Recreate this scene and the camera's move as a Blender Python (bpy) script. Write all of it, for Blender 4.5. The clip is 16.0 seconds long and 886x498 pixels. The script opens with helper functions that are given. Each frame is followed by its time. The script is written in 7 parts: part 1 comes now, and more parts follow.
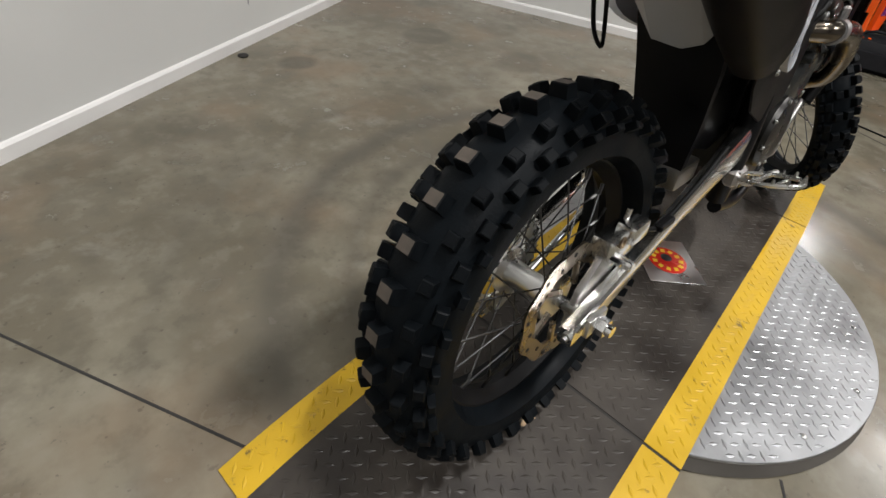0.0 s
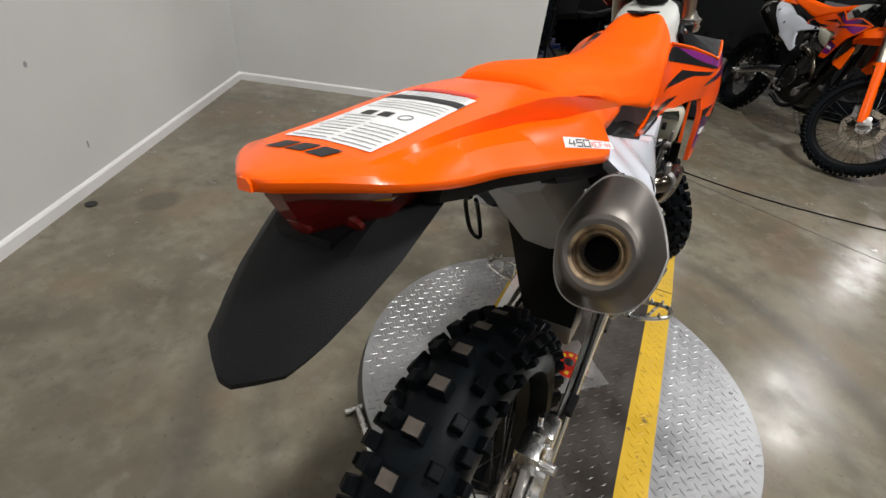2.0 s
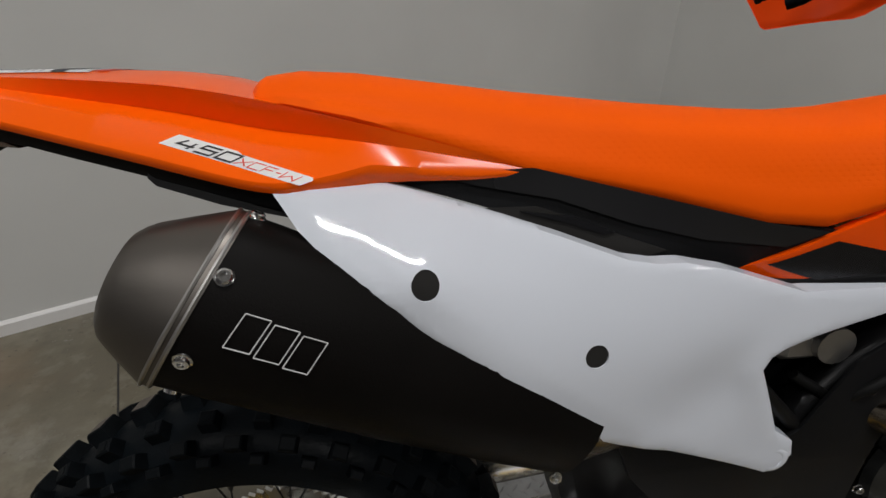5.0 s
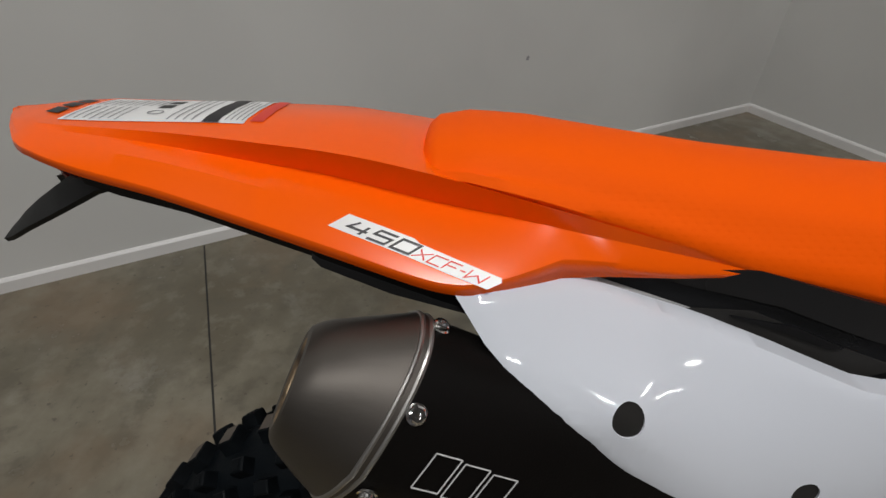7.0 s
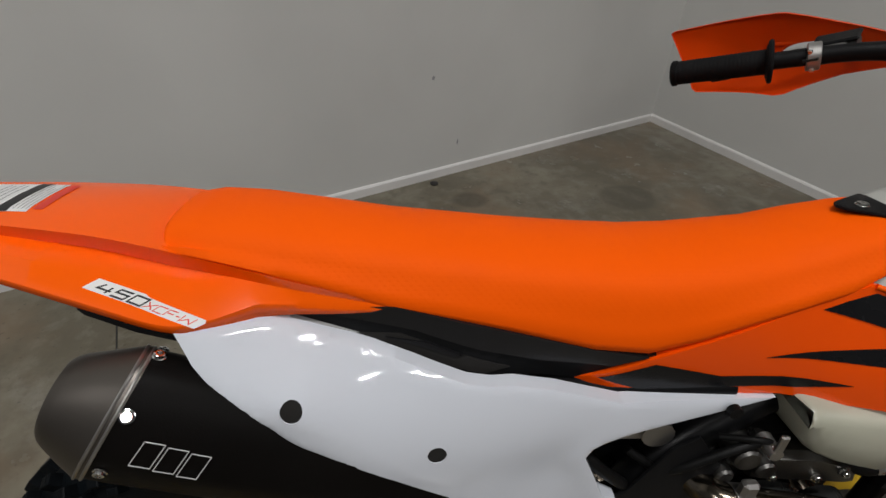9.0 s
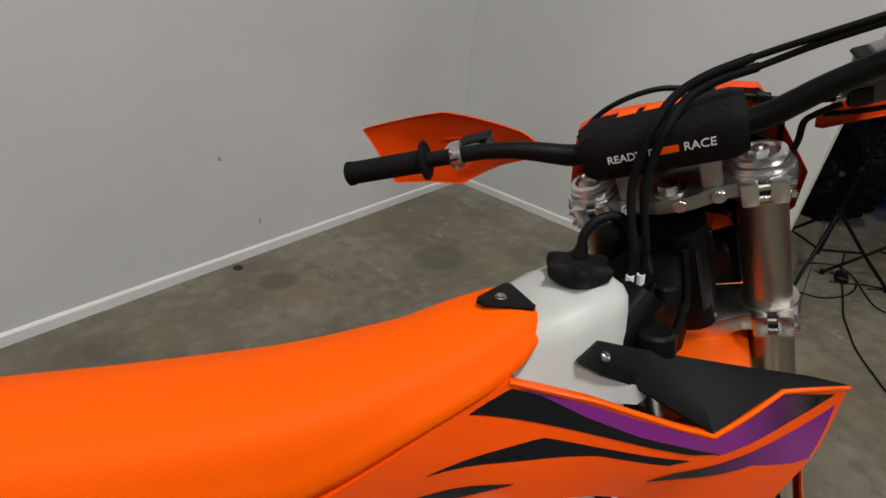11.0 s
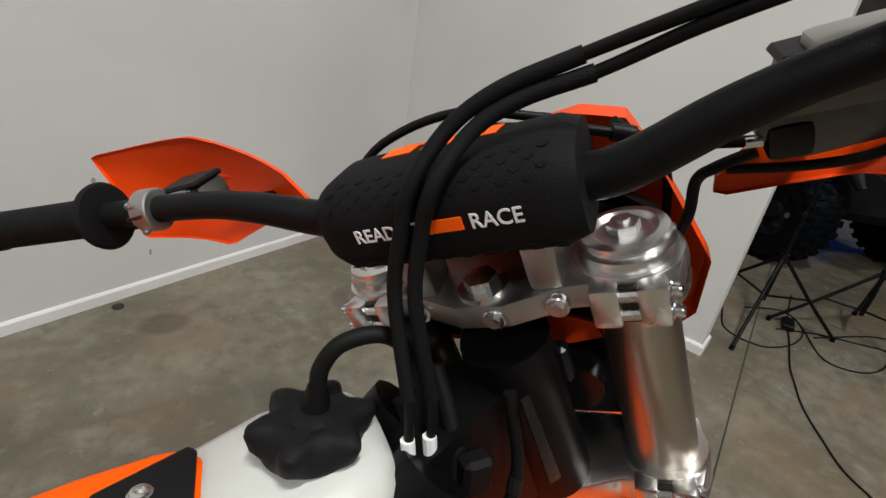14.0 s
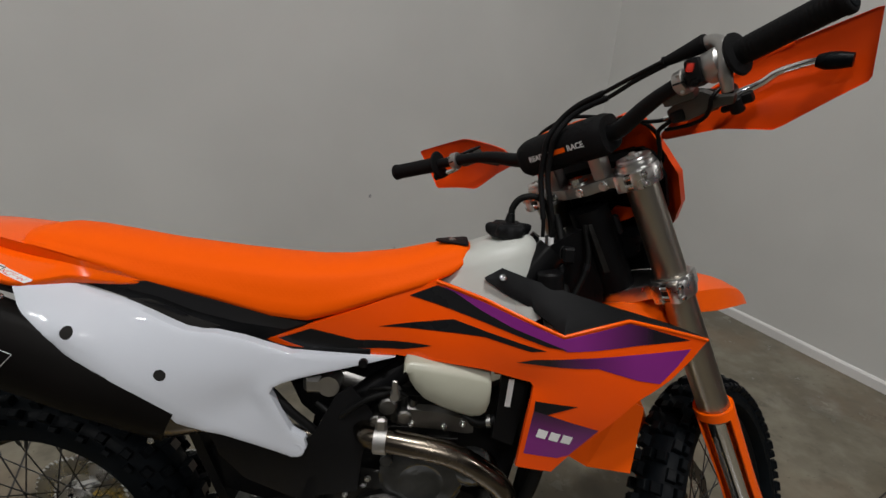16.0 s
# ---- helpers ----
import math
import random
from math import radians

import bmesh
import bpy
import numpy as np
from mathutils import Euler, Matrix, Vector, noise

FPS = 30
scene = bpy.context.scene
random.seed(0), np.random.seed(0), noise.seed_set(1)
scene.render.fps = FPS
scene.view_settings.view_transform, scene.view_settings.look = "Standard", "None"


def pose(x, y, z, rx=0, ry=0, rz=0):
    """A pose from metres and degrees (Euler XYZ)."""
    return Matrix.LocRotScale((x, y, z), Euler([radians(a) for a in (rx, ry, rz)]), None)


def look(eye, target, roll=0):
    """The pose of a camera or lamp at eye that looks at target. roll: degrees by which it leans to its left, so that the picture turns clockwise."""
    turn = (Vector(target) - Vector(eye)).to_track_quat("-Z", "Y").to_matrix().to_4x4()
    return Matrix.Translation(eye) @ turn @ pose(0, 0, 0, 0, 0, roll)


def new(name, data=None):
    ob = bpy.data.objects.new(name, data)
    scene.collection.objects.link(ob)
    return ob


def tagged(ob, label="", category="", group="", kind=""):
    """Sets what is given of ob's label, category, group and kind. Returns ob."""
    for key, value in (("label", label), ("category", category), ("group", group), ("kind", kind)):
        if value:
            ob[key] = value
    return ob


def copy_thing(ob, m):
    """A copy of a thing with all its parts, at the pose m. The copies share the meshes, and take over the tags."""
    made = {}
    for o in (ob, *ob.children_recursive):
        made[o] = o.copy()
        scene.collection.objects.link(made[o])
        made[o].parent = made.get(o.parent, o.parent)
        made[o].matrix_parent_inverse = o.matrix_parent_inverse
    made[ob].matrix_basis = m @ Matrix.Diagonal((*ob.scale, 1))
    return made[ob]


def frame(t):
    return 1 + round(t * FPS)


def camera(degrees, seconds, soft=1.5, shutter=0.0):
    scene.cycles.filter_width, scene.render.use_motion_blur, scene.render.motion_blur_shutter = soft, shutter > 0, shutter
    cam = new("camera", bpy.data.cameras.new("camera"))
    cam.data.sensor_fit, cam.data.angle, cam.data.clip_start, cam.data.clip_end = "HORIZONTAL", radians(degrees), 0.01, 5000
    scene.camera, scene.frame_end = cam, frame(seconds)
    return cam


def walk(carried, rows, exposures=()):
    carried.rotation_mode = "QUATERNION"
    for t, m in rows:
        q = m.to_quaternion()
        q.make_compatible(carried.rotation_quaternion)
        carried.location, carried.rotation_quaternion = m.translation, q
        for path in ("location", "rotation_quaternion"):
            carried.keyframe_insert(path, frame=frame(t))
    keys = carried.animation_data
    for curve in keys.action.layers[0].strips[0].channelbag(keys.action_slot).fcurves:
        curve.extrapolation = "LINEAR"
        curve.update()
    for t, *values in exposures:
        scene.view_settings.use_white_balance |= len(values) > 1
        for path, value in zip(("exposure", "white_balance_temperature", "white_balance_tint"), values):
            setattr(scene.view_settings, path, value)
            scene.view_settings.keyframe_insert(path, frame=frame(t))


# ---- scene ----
cam = camera(86.9, 16.0, soft=1.5)

PATH = [
    (0, (-0.534, -0.246, 0.909), (0.64, 0.691, -0.411), 9.4),
    (0.5, (-0.551, -0.17, 0.999), (0.762, 0.572, -0.314), 10.3),
    (1, (-0.538, -0.118, 1.07), (0.9, 0.491, -0.18), 9.9),
    (1.5, (-0.5, -0.086, 1.128), (1.01, 0.467, -0.062), 9.1),
    (2, (-0.401, -0.098, 1.147), (1.102, 0.572, 0.009), 7.4),
    (2.5, (-0.293, -0.157, 1.15), (1.101, 0.738, 0.03), 5.8),
    (3, (-0.197, -0.262, 1.154), (0.988, 0.938, 0.08), 3.5),
    (5.5, (0.22, -0.392, 1.08), (0.265, 1.367, 0.13), -0.0),
    (6, (0.172, -0.337, 1.11), (0.125, 1.397, 0.114), -0.0),
    (6.5, (0.13, -0.296, 1.135), (0.064, 1.383, 0.05), 0.4),
    (7, (0.098, -0.276, 1.163), (0.085, 1.326, -0.034), 0.5),
    (7.5, (0.108, -0.29, 1.206), (0.15, 1.266, -0.049), 1.0),
    (8, (0.162, -0.344, 1.257), (0.249, 1.208, -0.001), 1.5),
    (10.5, (0.54, -0.38, 1.317), (1.036, 1.271, 0.303), 4.7),
    (11, (0.581, -0.341, 1.342), (1.319, 1.252, 0.384), 5.2),
    (11.5, (0.641, -0.321, 1.363), (1.568, 1.217, 0.482), 5.7),
    (12, (0.705, -0.296, 1.383), (1.771, 1.19, 0.572), 6.1),
    (12.5, (0.761, -0.27, 1.386), (1.917, 1.17, 0.619), 6.7),
    (13, (0.819, -0.213, 1.369), (1.993, 1.215, 0.606), 7.1),
    (13.5, (0.868, -0.173, 1.337), (1.943, 1.305, 0.525), 7.8),
    (14, (0.896, -0.191, 1.313), (1.767, 1.394, 0.459), 8.3),
    (14.5, (0.91, -0.275, 1.299), (1.561, 1.419, 0.459), 7.8),
    (15, (0.889, -0.424, 1.305), (1.302, 1.359, 0.5), 6.9),
    (15.5, (0.851, -0.606, 1.319), (1.078, 1.228, 0.556), 5.4),
    (16, (0.778, -0.781, 1.337), (0.885, 1.078, 0.608), 3.2),
]
EXPOSURE = ((0.0, 0.52), (1.5, 0.50), (2.5, 0.17), (3.0, -0.06), (5.5, -0.50), (8.0, -0.48), (10.5, -0.24), (11.5, 0.12), (12.5, 0.40), (13.5, 0.43), (14.5, 0.10), (15.0, -0.22), (15.5, -0.36), (16.0, -0.42))
walk(cam, [(t, look(eye, target, roll)) for t, eye, target, roll in PATH], exposures=EXPOSURE)

# ---------------------------------------------------------------- light
# A closed hall at night: only the ceiling lamps give light.
world = bpy.data.worlds.new("hall_dark")
scene.world = world
world.use_nodes = True
world.node_tree.nodes["Background"].inputs[0].default_value = (0.5, 0.55, 0.6, 1)
world.node_tree.nodes["Background"].inputs[1].default_value = 0.02
CEILING = 6.4
LAMPS = [(8.3, -4.0), (15.2, -6.5), (13.1, -1.0), (8.6, 5.6), (0.8, -1.2), (-3.2, -3.4), (1.5, -6.2)]
LAMP_POWER = (140, 120, 120, 120, 195, 115, 265)


# ---------------------------------------------------------------- materials
def mat(name, color, rough=0.5, metal=0.0, vary=0.12, scale=6.0, bump=0.0, bump_scale=300.0, coat=0.0, rough_vary=0.1, emit=0.0, spec=0.5, stretch=None, dark=None):
    m = bpy.data.materials.new(name)
    m.use_nodes = True
    nt = m.node_tree
    b = nt.nodes["Principled BSDF"]
    b.inputs["Metallic"].default_value = metal
    b.inputs["Coat Weight"].default_value = coat
    b.inputs["Coat Roughness"].default_value = 0.05
    b.inputs["Specular IOR Level"].default_value = spec
    if emit:
        b.inputs["Emission Color"].default_value = (*color, 1)
        b.inputs["Emission Strength"].default_value = emit
    co = nt.nodes.new("ShaderNodeTexCoord")
    mp = nt.nodes.new("ShaderNodeMapping")
    if stretch:
        mp.inputs["Scale"].default_value = stretch
    nt.links.new(co.outputs["Object"], mp.inputs[0])
    big = nt.nodes.new("ShaderNodeTexNoise")
    big.inputs["Scale"].default_value = scale
    big.inputs["Detail"].default_value = 5
    nt.links.new(mp.outputs[0], big.inputs[0])
    fine = nt.nodes.new("ShaderNodeTexNoise")
    fine.inputs["Scale"].default_value = bump_scale
    fine.inputs["Detail"].default_value = 3
    nt.links.new(mp.outputs[0], fine.inputs[0])
    ramp = nt.nodes.new("ShaderNodeValToRGB")
    lo = dark or tuple(c * (1 - vary) for c in color)
    ramp.color_ramp.elements[0].position, ramp.color_ramp.elements[1].position = 0.35, 0.68
    ramp.color_ramp.elements[0].color = (*lo, 1)
    ramp.color_ramp.elements[1].color = (*[min(1, c * (1 + vary * 0.5)) for c in color], 1)
    nt.links.new(big.outputs[0], ramp.inputs[0])
    nt.links.new(ramp.outputs[0], b.inputs["Base Color"])
    rr = nt.nodes.new("ShaderNodeMapRange")
    rr.inputs["To Min"].default_value = max(0.02, rough - rough_vary)
    rr.inputs["To Max"].default_value = min(1, rough + rough_vary)
    rr.inputs["From Min"].default_value, rr.inputs["From Max"].default_value = 0.3, 0.7
    nt.links.new(big.outputs[0], rr.inputs[0])
    nt.links.new(rr.outputs[0], b.inputs["Roughness"])
    if bump:
        bp = nt.nodes.new("ShaderNodeBump")
        bp.inputs["Strength"].default_value = bump
        bp.inputs["Distance"].default_value = 0.001
        nt.links.new(fine.outputs[0], bp.inputs["Height"])
        nt.links.new(bp.outputs[0], b.inputs["Normal"])
    return m


def math_node(nt, op, a, b=None, c=None):
    n = nt.nodes.new("ShaderNodeMath")
    n.operation = op
    for i, v in enumerate((a, b, c)):
        if v is None:
            continue
        if isinstance(v, (int, float)):
            n.inputs[i].default_value = v
        else:
            nt.links.new(v, n.inputs[i])
    return n.outputs[0]


TURN = (0.685, -0.045)  # centre of the turntable


def floor_material():
    m = bpy.data.materials.new("sealed_concrete")
    m.use_nodes = True
    nt = m.node_tree
    b = nt.nodes["Principled BSDF"]
    co = nt.nodes.new("ShaderNodeTexCoord").outputs["Object"]

    def noise_tex(scale, detail, rough=0.55, dist=0.0):
        n = nt.nodes.new("ShaderNodeTexNoise")
        n.inputs["Scale"].default_value, n.inputs["Detail"].default_value = scale, detail
        n.inputs["Roughness"].default_value, n.inputs["Distortion"].default_value = rough, dist
        nt.links.new(co, n.inputs[0])
        return n.outputs[0]

    def mix(fac, a, c):
        n = nt.nodes.new("ShaderNodeMix")
        n.data_type = "RGBA"
        nt.links.new(fac, n.inputs[0])
        for s, v in ((6, a), (7, c)):
            if isinstance(v, tuple):
                n.inputs[s].default_value = (*v, 1)
            else:
                nt.links.new(v, n.inputs[s])
        return n.outputs[2]

    def ramped(v, lo, hi):
        n = nt.nodes.new("ShaderNodeMapRange")
        n.interpolation_type = "SMOOTHSTEP" if hi > lo else "LINEAR"
        nt.links.new(v, n.inputs[0])
        n.inputs["From Min"].default_value, n.inputs["From Max"].default_value = lo, hi
        return n.outputs[0]

    cloud, mid, grain = noise_tex(1.5, 5, 0.55, 0.0), noise_tex(5.5, 6, 0.6, 0.0), noise_tex(160, 3)
    col = mix(ramped(cloud, 0.36, 0.66), (0.119, 0.104, 0.074), (0.198, 0.180, 0.136))
    col = mix(math_node(nt, "MULTIPLY", ramped(mid, 0.44, 0.66), 0.6), col, (0.150, 0.135, 0.104))
    blotch = noise_tex(11, 5, 0.6, 0.0)
    col = mix(math_node(nt, "MULTIPLY", ramped(blotch, 0.50, 0.66), 0.44), col, (0.096, 0.088, 0.066))
    col = mix(math_node(nt, "MULTIPLY", ramped(blotch, 0.48, 0.36), 0.30), col, (0.255, 0.235, 0.190))
    pale = noise_tex(2.7, 6, 0.66, 0.25)
    col = mix(math_node(nt, "MULTIPLY", ramped(pale, 0.56, 0.70), 0.50), col, (0.27, 0.253, 0.215))
    rust = noise_tex(1.9, 4, 0.55, 0.0)
    col = mix(math_node(nt, "MULTIPLY", ramped(rust, 0.48, 0.70), 0.60), col, (0.188, 0.136, 0.088))
    sep = nt.nodes.new("ShaderNodeSeparateXYZ")
    nt.links.new(co, sep.inputs[0])
    X, Y = sep.outputs[0], sep.outputs[1]
    wob = math_node(nt, "MULTIPLY_ADD", mid, 0.5, -0.25)

    def dist_to(x, y, ax=1.0):
        dx = math_node(nt, "MULTIPLY", math_node(nt, "SUBTRACT", X, x), ax)
        dy = math_node(nt, "SUBTRACT", Y, y)
        return math_node(nt, "SQRT", math_node(nt, "ADD", math_node(nt, "MULTIPLY", dx, dx), math_node(nt, "MULTIPLY", dy, dy)))

    # spilled-oil stains and dark blots, each with a ragged edge
    for x, y, r, k in ((0.672, 1.785, 0.075, 0.5), (1.545, 1.80, 0.13, 0.45), (1.75, 1.26, 0.13, 0.32), (-0.06, 1.46, 0.10, 0.3), (0.07, 1.35, 0.06, 0.3),
                       (-0.05, 1.06, 0.14, 0.2), (1.02, 1.23, 0.10, 0.22), (0.385, 0.783, 0.05, 0.4), (-0.35, 0.9, 0.12, 0.22), (2.1, 1.7, 0.12, 0.3), (1.25, 1.02, 0.07, 0.3)):
        d = math_node(nt, "SUBTRACT", math_node(nt, "ADD", dist_to(x, y, 0.8), math_node(nt, "MULTIPLY", wob, r * 2.6)), r)
        k2 = math_node(nt, "MULTIPLY", ramped(math_node(nt, "MULTIPLY", d, -1.0), -0.02, 0.02), k)
        col = mix(k2, col, (0.058, 0.052, 0.040))
    # rubber rings worn round the turntable
    ring = dist_to(*TURN)
    for r, w, k in ((1.05, 0.085, 0.60), (0.86, 0.05, 0.35), (1.32, 0.04, 0.18)):
        d = math_node(nt, "ABSOLUTE", math_node(nt, "SUBTRACT", math_node(nt, "ADD", ring, math_node(nt, "MULTIPLY", wob, 0.12)), r))
        k2 = math_node(nt, "MULTIPLY", ramped(math_node(nt, "MULTIPLY", d, -1.0), -w, 0.0), k)
        col = mix(k2, col, (0.075, 0.068, 0.056))
    speck = ramped(noise_tex(40, 3, 0.6), 0.64, 0.70)
    col = mix(math_node(nt, "MULTIPLY", speck, 0.45), col, (0.07, 0.06, 0.05))
    b.inputs["Specular IOR Level"].default_value = 0.28
    nt.links.new(col, b.inputs["Base Color"])
    rg = nt.nodes.new("ShaderNodeMapRange")
    nt.links.new(mid, rg.inputs[0])
    rg.inputs["From Min"].default_value, rg.inputs["From Max"].default_value = 0.3, 0.7
    rg.inputs["To Min"].default_value, rg.inputs["To Max"].default_value = 0.14, 0.30
    nt.links.new(rg.outputs[0], b.inputs["Roughness"])
    bp = nt.nodes.new("ShaderNodeBump")
    bp.inputs["Strength"].default_value, bp.inputs["Distance"].default_value = 0.12, 0.002
    nt.links.new(math_node(nt, "ADD", math_node(nt, "MULTIPLY", grain, 0.3), mid), bp.inputs["Height"])
    nt.links.new(bp.outputs[0], b.inputs["Normal"])
    return m


def worn_paint_material(name, paint, worn, amount):
    m = mat(name, paint, 0.42, 0, 0.14, 9, 0.25, 140)
    nt = m.node_tree
    b = nt.nodes["Principled BSDF"]
    co = nt.nodes.new("ShaderNodeTexCoord").outputs["Object"]
    n = nt.nodes.new("ShaderNodeTexNoise")
    n.inputs["Scale"].default_value, n.inputs["Detail"].default_value, n.inputs["Roughness"].default_value = 30, 8, 0.75
    nt.links.new(co, n.inputs[0])
    r = nt.nodes.new("ShaderNodeMapRange")
    r.interpolation_type = "SMOOTHSTEP"
    r.inputs["From Min"].default_value, r.inputs["From Max"].default_value = amount, amount + 0.08
    nt.links.new(n.outputs[0], r.inputs[0])
    mx = nt.nodes.new("ShaderNodeMix")
    mx.data_type = "RGBA"
    nt.links.new(r.outputs[0], mx.inputs[0])
    nt.links.new(b.inputs["Base Color"].links[0].from_socket, mx.inputs[6])
    mx.inputs[7].default_value = (*worn, 1)
    nt.links.new(mx.outputs[2], b.inputs["Base Color"])
    return m


def fading_film_material(name, axis, at_black, at_purple):
    """Printed film that runs from black to purple along one axis of its thing."""
    m = mat(name, (0.19, 0.018, 0.18), 0.13, 0, 0.15, 5, coat=0.5)
    nt = m.node_tree
    b = nt.nodes["Principled BSDF"]
    sep = nt.nodes.new("ShaderNodeSeparateXYZ")
    nt.links.new(nt.nodes.new("ShaderNodeTexCoord").outputs["Object"], sep.inputs[0])
    run = nt.nodes.new("ShaderNodeMapRange")
    nt.links.new(sep.outputs[axis], run.inputs[0])
    for socket, value in zip(("From Min", "From Max", "To Min", "To Max"), (at_black, at_purple, 0.0, 1.0)):
        run.inputs[socket].default_value = value
    blend = nt.nodes.new("ShaderNodeMix")
    blend.data_type = "RGBA"
    nt.links.new(run.outputs[0], blend.inputs[0])
    blend.inputs[6].default_value = (0.010, 0.008, 0.011, 1)
    blend.inputs[7].default_value = (0.19, 0.018, 0.18, 1)
    nt.links.new(blend.outputs[2], b.inputs["Base Color"])
    return m


def scaled_vinyl_material():
    """Orange seat cover with a fish-scale relief on its flanks and rear."""
    m = mat("seat_vinyl", (1.0, 0.112, 0.0006), 0.6, 0, 0.04, 5, 0.0, spec=0.06)
    nt = m.node_tree
    b = nt.nodes["Principled BSDF"]
    co = nt.nodes.new("ShaderNodeTexCoord").outputs["Object"]
    sep = nt.nodes.new("ShaderNodeSeparateXYZ")
    nt.links.new(co, sep.inputs[0])
    x, y, z = sep.outputs
    u = math_node(nt, "MULTIPLY", x, 112.0)
    v = math_node(nt, "MULTIPLY", math_node(nt, "ADD", z, math_node(nt, "MULTIPLY", math_node(nt, "ABSOLUTE", y), -0.6)), 190.0)
    row = math_node(nt, "FLOOR", v)
    shift = math_node(nt, "MULTIPLY", math_node(nt, "MODULO", row, 2.0), 0.5)
    fu = math_node(nt, "ABSOLUTE", math_node(nt, "SUBTRACT", math_node(nt, "FRACT", math_node(nt, "ADD", u, shift)), 0.5))
    fv = math_node(nt, "FRACT", v)
    scale = math_node(nt, "SMOOTH_MIN", math_node(nt, "ADD", fv, math_node(nt, "MULTIPLY", fu, 1.2)), 0.55, 0.2)
    side = nt.nodes.new("ShaderNodeMapRange")
    side.interpolation_type = "SMOOTHSTEP"
    nt.links.new(math_node(nt, "ABSOLUTE", y), side.inputs[0])
    side.inputs["From Min"].default_value, side.inputs["From Max"].default_value = 0.05, 0.066
    fine = nt.nodes.new("ShaderNodeTexNoise")
    fine.inputs["Scale"].default_value = 700
    nt.links.new(co, fine.inputs[0])
    crest = math_node(nt, "MAXIMUM", math_node(nt, "MULTIPLY_ADD", x, -0.085, 0.997), 0.948)
    band = nt.nodes.new("ShaderNodeMapRange")
    band.interpolation_type = "SMOOTHSTEP"
    nt.links.new(math_node(nt, "SUBTRACT", z, crest), band.inputs[0])
    band.inputs["From Min"].default_value, band.inputs["From Max"].default_value = -0.070, -0.045
    h = math_node(nt, "ADD", math_node(nt, "MULTIPLY", math_node(nt, "MULTIPLY", scale, side.outputs[0]), band.outputs[0]), math_node(nt, "MULTIPLY", fine.outputs[0], 0.15))
    bp = nt.nodes.new("ShaderNodeBump")
    bp.inputs["Strength"].default_value, bp.inputs["Distance"].default_value = 0.38, 0.0016
    nt.links.new(h, bp.inputs["Height"])
    nt.links.new(bp.outputs[0], b.inputs["Normal"])
    return m


